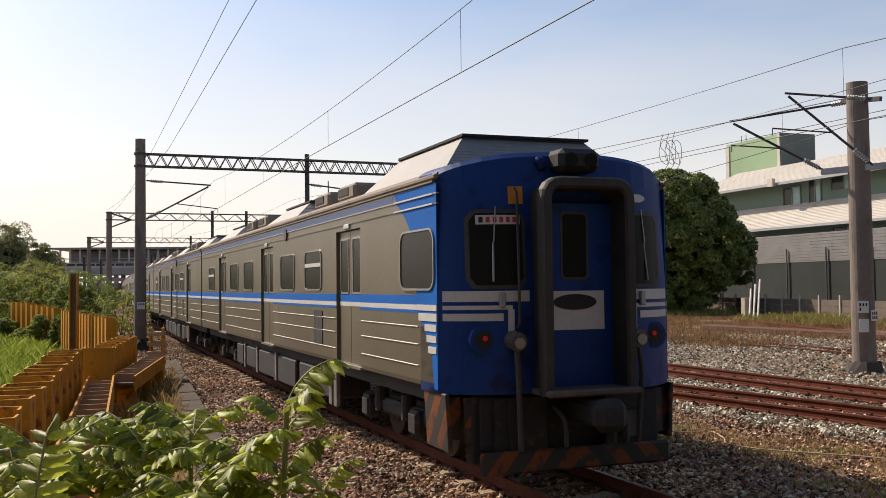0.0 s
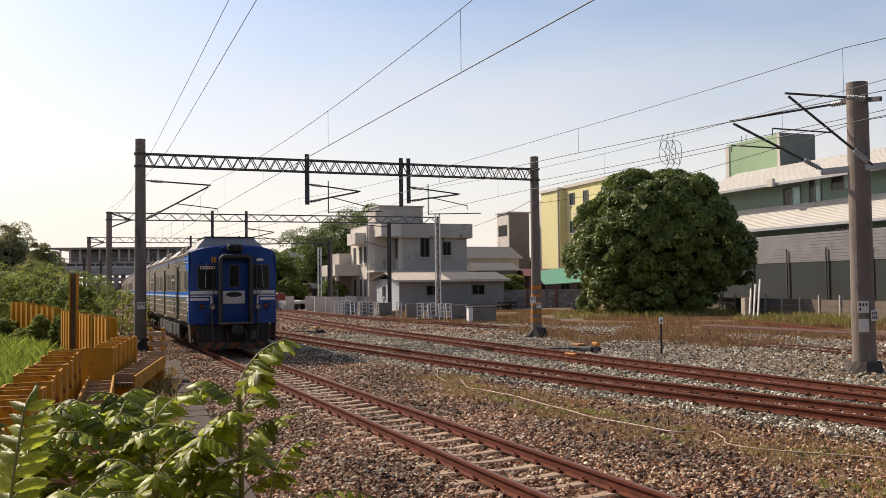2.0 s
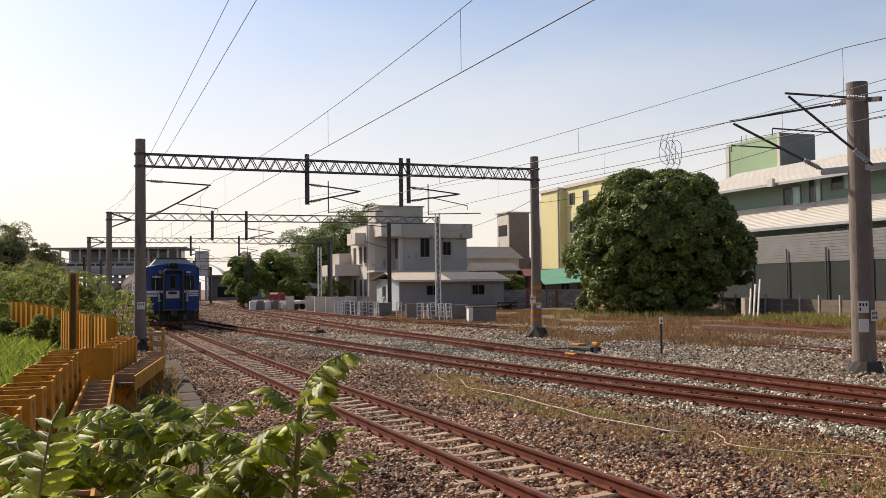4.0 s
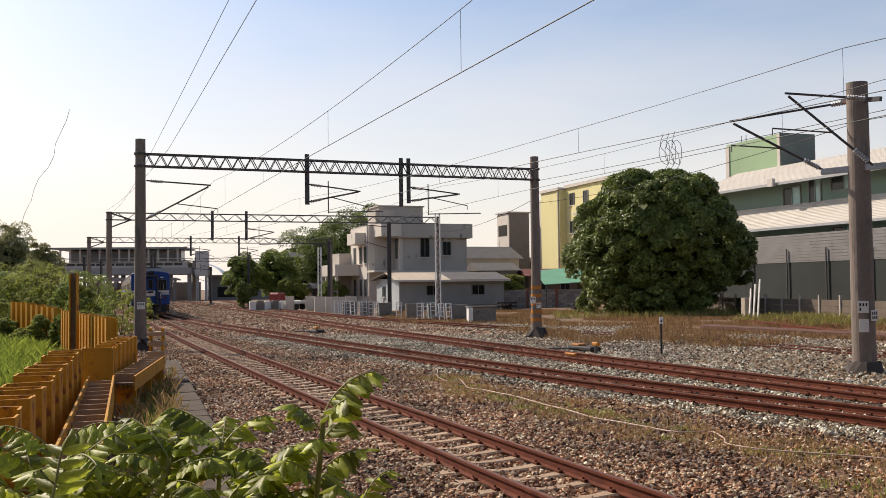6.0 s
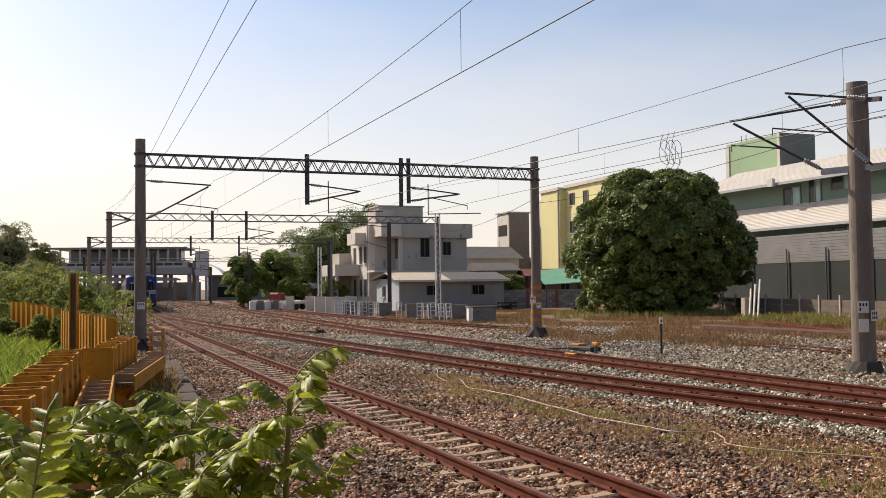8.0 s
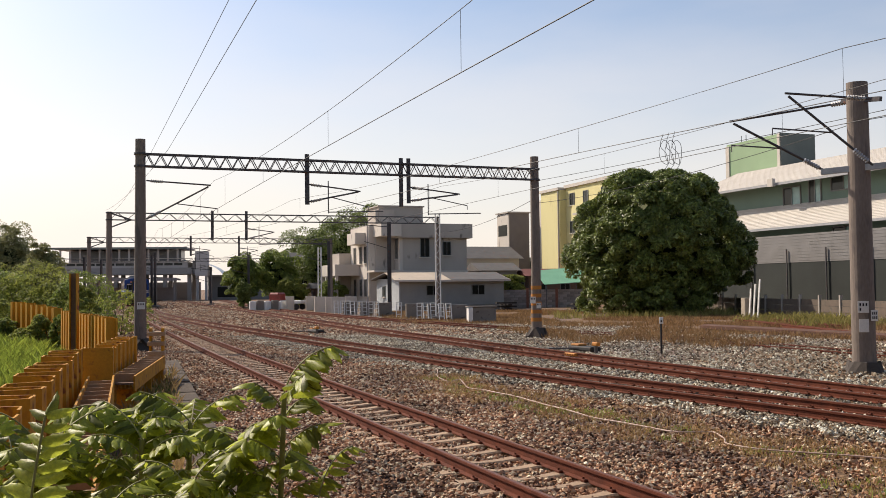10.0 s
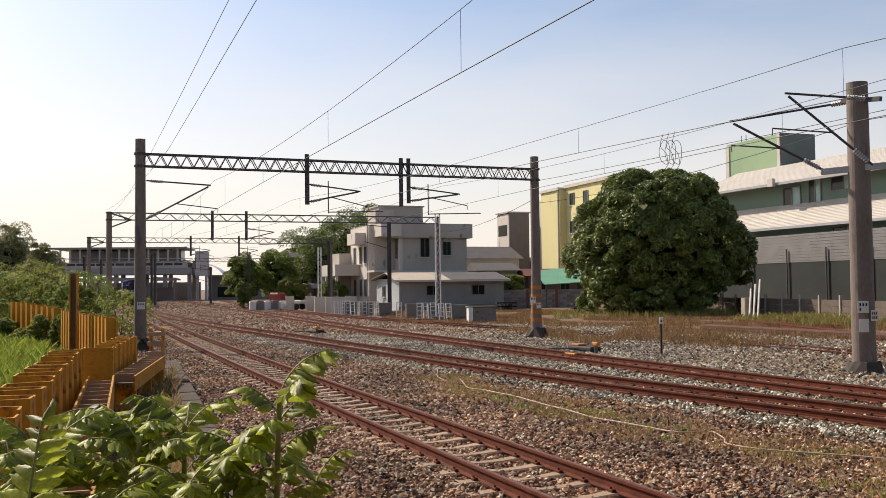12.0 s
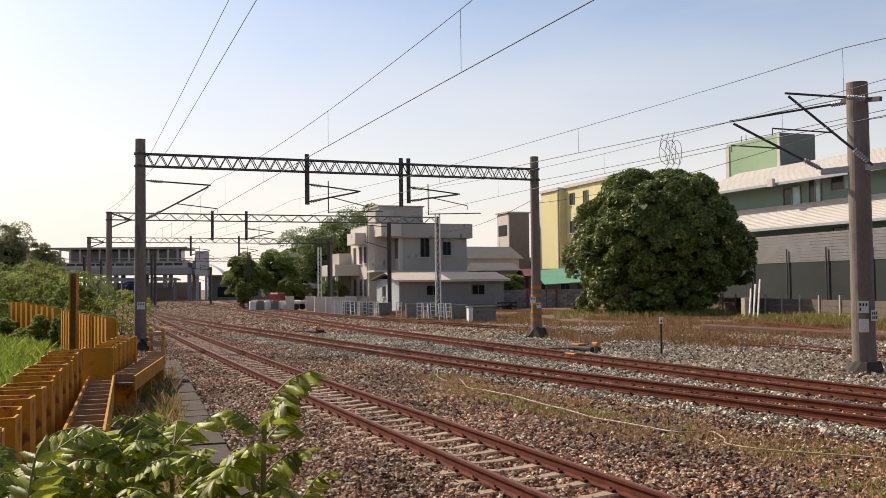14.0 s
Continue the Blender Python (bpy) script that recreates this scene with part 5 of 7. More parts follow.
    bx(cp, 0, -0.50, 0.82, 0.26, 0.9, 0.26, bev=0.05)
    bx(cp, 0, -0.98, 0.82, 0.36, 0.22, 0.34, bev=0.08)
    part("coupler", cp, BLACK, car, "black knuckle coupler")
    for s, x in ((-1, -0.28), (1, 0.30), (1, 0.46)):
        part("brake_hose", tube(bmesh.new(), spline([(x, -0.3, 0.85), (x + 0.02, -0.5, 0.72), (x + 0.04, -0.5, 0.45)], 5), 0.025, 6), RUBBER, car)
    part("pipe_bracket", box(0.62, -0.36, 0.62, 0.18, 0.06, 0.3, bev=0.02), STEEL, car, "dark pipe bracket")


def ring_box(cx, cz, w, h, r, y):
    bm = bmesh.new()
    vs = []
    for k, (sx, sz) in enumerate(((1, 1), (-1, 1), (-1, -1), (1, -1))):
        for i in range(5):
            a = radians(90 * k + 22.5 * i)
            vs.append((cx + sx * (w / 2 - r) + r * math.cos(a), cz + sz * (h / 2 - r) + r * math.sin(a)))
    f = [bm.verts.new((a, y, b)) for a, b in vs]
    g = [bm.verts.new((a, y + 0.012, b)) for a, b in vs]
    bm.faces.new(f)
    for i in range(len(f)):
        j = (i + 1) % len(f)
        bm.faces.new((f[i], f[j], g[j], g[i]))
    bmesh.ops.recalc_face_normals(bm, faces=bm.faces)
    return bm


def stripe_material():
    """Slanting black bands on orange paint."""
    m = ORANGE.copy()
    m.name = "pilot_stripes"
    n, ln = m.node_tree.nodes, m.node_tree.links.new
    bs = n["Principled BSDF"]
    src = bs.inputs["Base Color"].links[0].from_socket
    tc = n.new("ShaderNodeTexCoord")
    sp = n.new("ShaderNodeSeparateXYZ")
    ln(tc.outputs["Object"], sp.inputs[0])
    ab = n.new("ShaderNodeMath")
    ab.operation = "ABSOLUTE"
    ln(sp.outputs[0], ab.inputs[0])
    ad = n.new("ShaderNodeMath")
    ad.operation = "MULTIPLY_ADD"
    ln(sp.outputs[2], ad.inputs[0])
    ad.inputs[1].default_value = 0.8
    ln(ab.outputs[0], ad.inputs[2])
    a2 = n.new("ShaderNodeMath")
    a2.operation = "ADD"
    ln(ad.outputs[0], a2.inputs[0])
    ln(sp.outputs[1], a2.inputs[1])
    pp = n.new("ShaderNodeMath")
    pp.operation = "PINGPONG"
    ln(a2.outputs[0], pp.inputs[0])
    pp.inputs[1].default_value = 0.2
    gt = n.new("ShaderNodeMath")
    gt.operation = "GREATER_THAN"
    ln(pp.outputs[0], gt.inputs[0])
    gt.inputs[1].default_value = 0.1
    mx = n.new("ShaderNodeMixRGB")
    ln(gt.outputs[0], mx.inputs[0])
    ln(src, mx.inputs[1])
    mx.inputs[2].default_value = (0.03, 0.025, 0.022, 1)
    ln(mx.outputs[0], bs.inputs["Base Color"])
    return m


PILOT = stripe_material()


def build_car(cab, label):
    car = thing("railway_car", label, "railway car", "cars of the departing train")
    shell = part("body", car_shell(bmesh.new(), 0.2 if cab else 0.12, 19.98), BODY, car)
    shell.data.materials.append(ROOF)
    for f in shell.data.polygons:
        if f.center.z > 3.285:
            f.material_index = 1
    for s in (-1, 1):
        build_side(car, s, cab)
    build_running_gear(car)
    build_roof(car, cab)
    part("end_bellows", box(0, 20.03, 2.0, 1.1, 0.22, 2.2, bev=0.03), RUBBER, car)
    if cab:
        build_cab_end(car)
    return car


REAR_AT, SPEED, CAR_PITCH = 1.1, 11.75, 20.1


def car_pose(i, t):
    s = REAR_AT + SPEED * t + CAR_PITCH * i
    a, b = main_line(s)[0], main_line(s + CAR_PITCH)[0]
    d = b - a
    return Matrix.Translation(a) @ pose(0, 0, 0, 0, 0, math.degrees(math.atan2(d.y, d.x)) - 90)


def build_train():
    cars = [build_car(True, "rear cab car of stainless steel with shade-darkened blue end"), build_car(False, "stainless steel commuter railway car with blue and white stripe")]
    for i in range(2, 8):
        cars.append(copy_thing(cars[1], car_pose(i, 0)))
    for i, c in enumerate(cars):
        c.matrix_basis = car_pose(i, 0)
    return cars


CARS = build_train()


# ---- yellow sheet piling, waler beam and bank beside the near track ----
def pile_mesh(pitch, depth, z0, z1, t=0.03):
    """One U-shaped sheet pile as a folded plate with thickness."""
    prof = [(0, 0), (0.20, 0), (0.30, -1), (0.70, -1), (0.80, 0), (1.0, 0)]
    pts = [(a * pitch, b * depth) for a, b in prof]
    bm = bmesh.new()
    inner = []
    for i, (a, b) in enumerate(pts):
        p, q = pts[max(i - 1, 0)], pts[min(i + 1, len(pts) - 1)]
        d = Vector((q[0] - p[0], q[1] - p[1])).normalized()
        inner.append((a - d.y * t, b + d.x * t))
    loop = pts + inner[::-1]
    lo = [bm.verts.new((a, b, z0)) for a, b in loop]
    hi = [bm.verts.new((a, b, z1)) for a, b in loop]
    n = len(loop)
    for i in range(n):
        bm.faces.new((lo[i], lo[(i + 1) % n], hi[(i + 1) % n], hi[i]))
    h = len(pts)
    for vs in (lo, hi):
        for i in range(h - 1):
            bm.faces.new((vs[i], vs[i + 1], vs[n - 2 - i], vs[n - 1 - i]))
    bmesh.ops.recalc_face_normals(bm, faces=bm.faces)
    me = bpy.data.meshes.new("pile")
    bm.to_mesh(me)
    bm.free()
    me.materials.append(YELLOW)
    return me


def pile_wall(a, b, pitch, depth, top0, top1, label, flip=1):
    """A row of piles from a to b; the folds stand to the left of the way."""
    w = thing("sheet_pile_wall", label, "retaining wall", "yellow sheet pile walls")
    a, b = Vector((*a, 0)), Vector((*b, 0))
    d = b - a
    n = max(1, round(d.length / pitch))
    me = pile_mesh(d.length / n, depth, -0.9, 0.0)
    rz = math.degrees(math.atan2(d.y, d.x))
    for i in range(n):
        q = a + d * (i / n)
        o = new("pile", me)
        o.parent = w
        o.matrix_basis = Matrix.Translation((q.x, q.y, top0 + (top1 - top0) * i / n + random.uniform(-0.025, 0.025))) @ pose(0, 0, 0, 0, 0, rz) @ Matrix.Diagonal((1, -flip, 1.6 if top0 > 1.3 else 1.3, 1))
    return w


pile_wall((-3.05, 6.4), (-6.5, 17.7), 1.2, 0.48, 1.1, 1.1, "row of yellow-orange rusting sheet piles beside the track")
pile_wall((-6.4, 19.0), (-7.35, 23.6), 0.75, 0.42, 1.04, 1.08, "second row of yellow sheet piles stained with rust")
pile_wall((-8.15, 24.6), (-12.15, 31.9), 0.52, 0.22, 1.47, 1.5, "ribbed yellow sheet pile wall turning away from the track")
pile_wall((-12.75, 33.0), (-15.7, 36.2), 0.5, 0.22, 1.6, 1.82, "far yellow sheet pile wall half hidden by shrubs")


def flat_beam(a, b, label, fh=0.42):
    """An H-beam lying on its side, with stiffener plates between its flanges."""
    a, b = Vector((*a, 0.42)), Vector((*b, 0.42))
    d = (b - a).normalized()
    n_ = Vector((d.y, -d.x, 0))
    w = thing("waler_beam", label, "steel beam", "steel waler beams")
    web = sbar(bmesh.new(), a, b, 0.40, 0.03)
    part("web", web, mat("beam_dark", (0.20, 0.12, 0.075), (0.12, 0.07, 0.05), 0.8, 3, 30, 0.15), w, "dull rust-brown web")
    for s in (-1, 1):
        part("flange", sbar(bmesh.new(), a + n_ * 0.21 * s, b + n_ * 0.21 * s, 0.03, fh), YELLOW, w)
    k, L = 0.3, (b - a).length
    while k < L:
        q = a + d * k
        part("stiffener", sbar(bmesh.new(), q - n_ * 0.19 + Vector((0, 0, 0.09)), q + n_ * 0.19 + Vector((0, 0, 0.09)), 0.03, 0.15), mat("stiffener_pale", (0.42, 0.30, 0.19), (0.30, 0.19, 0.11), 0.8, 3, 30, 0.1), w)
        k += 0.62
    for k in range(int(L / 2.5) + 1):
        q = a + d * (0.6 + 2.5 * k)
        part("bracket", box(q.x, q.y, 0.02, 0.36, 0.1, 0.5, rz=math.degrees(math.atan2(d.y, d.x)) - 90), YELLOW, w)


flat_beam((-2.5, 6.3), (-6.15, 17.75), "yellow steel H-beam lying flat along the piles")
flat_beam((-5.95, 18.3), (-6.95, 23.8), "shorter yellow steel H-beam along the piles", 0.28)


def end_stack():
    s = thing("beam_stack", "short stack of pale rusty beam ends beside the catenary pole", "steel beams", at=pose(-7.15, 24.6, -0.2, 0, 0, 12))
    for k in range(5):
        part("beam_end", box(0, 0.02 * k, 0.30 + 0.24 * k, 0.42, 0.5, 0.10, bev=0.01), mat("stiffener_pale", (0.42, 0.30, 0.19)), s)
    part("upright", box(0.15, 0.05, 0.75, 0.06, 0.4, 1.3), YELLOW, s)
    part("upright", box(-0.15, 0.15, 0.75, 0.06, 0.4, 1.3), YELLOW, s)


end_stack()


def end_pile():
    e = thing("corner_pile", "broad yellow corner pile at the end of the row", "sheet pile", at=pose(-6.35, 18.15, -0.2, 0, 0, 15))
    part("face", box(0.0, 0, 0.62, 0.5, 0.03, 1.36), YELLOW, e)
    for x in (-0.25, 0.25):
        part("flank", box(x, 0.13, 0.62, 0.03, 0.28, 1.36), YELLOW, e)


end_pile()


def marker_post():
    p_ = thing("steel_post", "tall rusty yellow steel post standing among shrubs", "post", at=pose(-10.1, 27.0, -0.2))
    for s in (-1, 1):
        part("flange", box(s * 0.09, 0, 1.4, 0.02, 0.2, 2.85), YELLOW, p_)
    part("web", box(0, 0, 1.4, 0.16, 0.02, 2.85), mat("beam_dark", (0.2, 0.12, 0.075)), p_)


marker_post()


def bank():
    """The grassy bank behind the piles, one sheet that meets the ground far off."""
    bm = bmesh.new()
    rows = []
    for j in range(26):
        y = 3 + j * 2.2
        row = []
        for i in range(16):
            edge = -2.6 - 0.30 * (y - 5) if y < 24 else -8.2 - 0.52 * (y - 24)
            x = edge - 0.45 - i * 1.7
            z = 0.28 + 0.045 * i + 0.10 * noise.noise((x * 0.5, y * 0.5, 0)) if j < 25 else -0.3
            if i == 15:
                z = -0.3
            row.append(bm.verts.new((x, y, z)))
        rows.append(row)
    for a, b in zip(rows, rows[1:]):
        for i in range(15):
            bm.faces.new((a[i], b[i], b[i + 1], a[i + 1]))
    bmesh.ops.recalc_face_normals(bm, faces=bm.faces)
    ob = part("grass_bank", bm, mat("bank_soil", (0.14, 0.17, 0.05), (0.09, 0.10, 0.035), 0.95, 1.2, 20, 0.4), smooth=True)
    tagged(ob, "grassy bank of bright weeds behind the piling", "ground", kind="structure")


bank()


def cable_duct():
    """A line of concrete duct covers between the piling and the track."""
    d = thing("cable_duct", "worn concrete cable duct covers beside the ballast", "cable duct", kind="structure")
    a, b = Vector((-2.15, 10.2, -0.13)), Vector((-8.6, 31.0, -0.13))
    v = b - a
    n = 26
    rz = math.degrees(math.atan2(v.y, v.x))
    for i in range(n):
        q = a + v * ((i + 0.5) / n)
        part("cover", box(q.x, q.y, q.z + random.uniform(-0.012, 0.012), v.length / n - 0.02, 0.5, 0.14, rz=rz + random.uniform(-0.8, 0.8), bev=0.012), mat("duct_concrete", (0.10, 0.072, 0.05), (0.055, 0.04, 0.028), 0.95, 2, 25, 0.3, rust=(0.07, 0.05, 0.035), rust_at=0.5), d)


cable_duct()


# ---- foliage ----
LEAF_DARK = mat("leaf_dark", (0.19, 0.24, 0.06), (0.11, 0.145, 0.036), 0.45, 0.8, 12, 0, rand=0.5, trans=0.34)
LEAF_TREE = mat("leaf_glossy_dark", (0.20, 0.24, 0.052), (0.10, 0.135, 0.03), 0.4, 0.8, 12, 0, rand=0.5, trans=0.2)
LEAF_GREY = mat("leaf_grey_olive", (0.30, 0.30, 0.13), (0.19, 0.195, 0.085), 0.7, 0.8, 12, 0, rand=0.4, trans=0.4)
LEAF_MID = mat("leaf_mid", (0.24, 0.30, 0.065), (0.14, 0.18, 0.04), 0.55, 0.8, 12, 0, rand=0.45, trans=0.5)
LEAF_LIGHT = mat("leaf_light", (0.32, 0.34, 0.075), (0.18, 0.21, 0.045), 0.55, 0.8, 12, 0, rand=0.4, trans=0.55)
GRASS_G = mat("grass_green", (0.30, 0.36, 0.06), (0.19, 0.25, 0.04), 0.6, 0.8, 12, 0, rand=0.4, trans=0.4)
GRASS_DRY = mat("grass_dry", (0.50, 0.34, 0.15), (0.33, 0.21, 0.09), 0.8, 0.8, 12, 0, rand=0.35, trans=0.3)
GRASS_OLIVE = mat("grass_olive", (0.33, 0.29, 0.085), (0.21, 0.19, 0.05), 0.7, 0.8, 12, 0, rand=0.4, trans=0.3)
GRASS_YARD = mat("grass_yard", (0.34, 0.21, 0.095), (0.22, 0.125, 0.055), 0.85, 0.8, 12, 0, rand=0.4, trans=0.25)
BARK = mat("bark", (0.13, 0.095, 0.07), (0.07, 0.05, 0.035), 0.95, 3, 20, 0.4)
rng = np.random.default_rng(7)


def mesh_of(name, verts, faces, material):
    """A mesh from arrays: quads of four corners each."""
    me = bpy.data.meshes.new(name)
    me.vertices.add(len(verts))
    me.vertices.foreach_set("co", np.asarray(verts, np.float32).ravel())
    k = faces.shape[1]
    me.loops.add(faces.size)
    me.loops.foreach_set("vertex_index", faces.astype(np.int32).ravel())
    me.polygons.add(len(faces))
    me.polygons.foreach_set("loop_start", np.arange(0, faces.size, k, dtype=np.int32))
    me.materials.append(material)
    me.polygons.foreach_set("use_smooth", [False] * len(faces))
    me.update(calc_edges=True)
    me.validate()
    return me


def leaf_cloud(centres, normals, size, jitter=0.7):
    """Leaves as pointed, folded diamonds at the centres, facing roughly along the normals."""
    n = len(centres)
    nn = normals + rng.normal(0, jitter, (n, 3))
    nn /= np.linalg.norm(nn, axis=1, keepdims=True) + 1e-9
    t = np.cross(nn, rng.normal(0, 1, (n, 3)))
    t /= np.linalg.norm(t, axis=1, keepdims=True) + 1e-9
    b = np.cross(nn, t)
    s = size * rng.uniform(0.6, 1.35, (n, 1))
    v = np.stack([centres - t * s, centres + b * s * 0.42 - nn * s * 0.12, centres + t * s, centres - b * s * 0.42 - nn * s * 0.12], 1)
    return v.reshape(-1, 3), np.arange(4 * n).reshape(n, 4)


def crown(name, clumps, per, size, material, parent, label=""):
    """clumps: rows of x, y, z, r."""
    cs, ns = [], []
    for x, y, z, r in clumps:
        d = rng.normal(0, 1, (per, 3))
        d /= np.linalg.norm(d, axis=1, keepdims=True)
        d[:, 2] = np.where(d[:, 2] < -0.5, -d[:, 2], d[:, 2])
        rad = r * rng.uniform(0.72, 1.06, (per, 1))
        cs.append(np.array([x, y, z]) + d * rad * np.array([1, 1, 0.85]))
        ns.append(d + np.array([0, 0, 0.4]))
    v, f = leaf_cloud(np.concatenate(cs), np.concatenate(ns), size)
    ob = new(name, mesh_of(name, v, f, material))
    ob.parent = parent
    if label:
        ob["label"] = label
    return ob


def dome_clumps(n, rx, ry, rz, cz, r0, r1, low=-0.6, seed=1, rough=0.8):
    """Clump centres spread over a lumpy dome."""
    g = np.random.default_rng(seed)
    out = []
    for i in range(n):
        zz = low + (1 - low) * (i + 0.5) / n
        a = i * 2.39996 + g.uniform(-0.4, 0.4)
        q = math.sqrt(max(0.0, 1 - zz * zz))
        k = g.uniform(rough, 1.0 + (0.8 - rough) * 0.5)
        r = g.uniform(r0, r1)
        out.append((rx * q * math.cos(a) * k, ry * q * math.sin(a) * k, cz + rz * zz * k, r))
    return out


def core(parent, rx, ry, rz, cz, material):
    """A dark solid inside a dense crown; the shade between leaves is its colour."""
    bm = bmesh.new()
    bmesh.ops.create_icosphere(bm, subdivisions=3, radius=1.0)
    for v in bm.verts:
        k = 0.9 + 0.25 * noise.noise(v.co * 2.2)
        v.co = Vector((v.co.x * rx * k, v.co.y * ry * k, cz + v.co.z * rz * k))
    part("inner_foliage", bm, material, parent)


def trunk(parent, h, r, limbs, spread, seed=3):
    g = random.Random(seed)
    bm = bmesh.new()
    bar(bm, (0, 0, 0), (0.1, 0.05, h), r, 10, r * 0.7)
    for k in range(limbs):
        a = k * 6.283 / limbs + g.uniform(-0.3, 0.3)
        e = Vector((math.cos(a) * spread, math.sin(a) * spread, h + g.uniform(0.6, 1.6) * spread * 0.8))
        m = Vector((math.cos(a) * spread * 0.45, math.sin(a) * spread * 0.45, h + 0.25 * spread))
        bar(bm, (0.08, 0.04, h * 0.85), m, r * 0.5, 7, r * 0.36)
        bar(bm, m, e, r * 0.36, 6, r * 0.12)
    part("trunk", bm, BARK, parent, "dark branching trunk")


def mango():
    t = thing("broad_tree", "large dense dark green tree with rounded crown", "tree", at=pose(16.6, 76.0, -0.2))
    trunk(t, 2.2, 0.42, 7, 4.0)
    g = np.random.default_rng(44)
    lobes = dome_clumps(100, 6.0, 6.0, 5.0, 5.4, 1.1, 1.7, -0.93, 5, 0.85)
    lobes += [(-3.0, -2.2, 9.3, 1.5), (-1.9, -1.5, 9.9, 1.3), (2.6, -2.0, 9.2, 1.5), (5.6, -1.0, 4.3, 1.5), (6.1, 0.4, 3.2, 1.3), (-4.6, -3.0, 2.0, 1.4), (-3.2, -4.2, 1.2, 1.3), (-1.0, -5.0, 1.3, 1.3), (1.4, -4.9, 1.4, 1.3), (-5.2, -1.5, 1.0, 1.3)]
    for k in range(40):
        a, b = 0.5 * math.pi * math.sqrt((k + 0.5) / 40) * 0.92, 2.39996 * k
        lobes.append((5.3 * math.sin(a) * math.cos(b), -5.3 * math.cos(a) + 0.3, 5.3 + 4.6 * math.sin(a) * math.sin(b), g.uniform(0.9, 1.3)))
    lobes += [(-2.2, -4.5, 7.9, 1.3), (-1.0, -5.0, 7.0, 1.2), (0.1, -4.6, 7.9, 1.2), (-1.5, -3.7, 8.8, 1.2), (-0.6, -5.3, 5.8, 1.2), (-2.6, -4.9, 6.6, 1.2), (-0.9, -5.6, 5.2, 1.1), (-1.7, -5.4, 5.9, 1.1), (0.2, -5.6, 5.8, 1.1), (0.4, -5.6, 4.9, 1.0)]
    cl = []
    for x, y, z, r in lobes:
        if x > 3.4 and z < 2.6:
            continue
        out = Vector((x, y, (z - 4.5) * 1.1)).normalized()
        for k in range(14):
            d = Vector(g.normal(0, 1, 3)).normalized()
            d = (d + out * 0.9 + Vector((0, 0, 0.35))).normalized()
            cl.append((x + d.x * r * 0.78, y + d.y * r * 0.78, z + d.z * r * 0.72, r * g.uniform(0.24, 0.4)))
    crown("crown", cl, 100, 0.15, LEAF_TREE, t, "dense dark green leaves")
    core(t, 4.2, 4.2, 3.7, 4.6, mat("inner_shade", (0.018, 0.032, 0.010), (0.01, 0.018, 0.006), 0.95, 2, 10, 0.5, spec=0.02))


def tree(x, y, h, r, label, material, n=34, per=130, size=0.3, seed=1, low=-0.5, z=-0.2, slim=1.0, name="leafy_tree"):
    t = thing(name, label, "tree", "trees round the yard", at=pose(x, y, z))
    trunk(t, h * 0.35, 0.05 * r + 0.06, 5, r * 0.55, seed)
    crown("crown", dome_clumps(n, r * slim, r * slim, h * 0.43, h * 0.55, r * 0.16, r * 0.42, min(low, -0.85), seed, 0.5), per, size, material, t)
    core(t, r * slim * 0.5, r * slim * 0.5, h * 0.28, h * 0.52, mat("inner_shade", (0.018, 0.032, 0.010)))


def shrub(x, y, h, r, material, label, n=22, per=90, size=0.10, seed=1, z=-0.2):
    t = thing("shrub", label, "shrub", "shrubs along the fence", at=pose(x, y, z))
    bm = bmesh.new()
    g = random.Random(seed)
    for k in range(7):
        a = g.uniform(0, 6.28)
        bar(bm, (0, 0, 0), (math.cos(a) * r * 0.6, math.sin(a) * r * 0.6, h * g.uniform(0.5, 0.95)), 0.025, 5, 0.008)
    part("branching_stem", bm, BARK, t)
    cl = dome_clumps(n, r, r, h * 0.5, h * 0.5, r * 0.2, r * 0.45, -0.95, seed)
    crown("leaves", cl, per, size, material, t)


def across(x, y):
    """Metres to the right of the near track's centre line."""
    return (x - 1.725) * 0.935 + (y - 10) * 0.352


def field(name, xs, ys, n, height, width, material, label, z=-0.2, inside=None, lean=0.35, zfun=None):
    """Grass blades strewn over a stretch of the plan, in tufts."""
    x = rng.uniform(xs[0], xs[1], n)
    y = rng.uniform(ys[0], ys[1], n)
    if inside is not None:
        k = inside(x, y)
        x, y = x[k], y[k]
        n = len(x)
    zz = np.full(n, z) if zfun is None else zfun(x, y)
    h = height * rng.uniform(0.35, 1.25, n)
    a = rng.uniform(0, 6.283, n)
    w = width * rng.uniform(0.6, 1.4, n)
    dx, dy = np.cos(a) * w, np.sin(a) * w
    lx, ly = rng.normal(0, lean, n) * h, rng.normal(0, lean, n) * h
    v = np.stack([np.stack([x - dx, y - dy, zz], 1), np.stack([x + dx, y + dy, zz], 1), np.stack([x + dx * 0.6 + lx * 0.4, y + dy * 0.6 + ly * 0.4, zz + h * 0.6], 1), np.stack([x + lx, y + ly, zz + h], 1)], 1).reshape(-1, 3)
    ob = new(name, mesh_of(name, v, np.arange(4 * n).reshape(n, 4), material))
    return tagged(ob, label, "grass", kind="stuff")


def patchy(scale, cut, seed):
    def f(x, y):
        return np.array([noise.noise((a * scale, b * scale, seed)) > cut for a, b in zip(x, y)], bool)
    return f


mango()
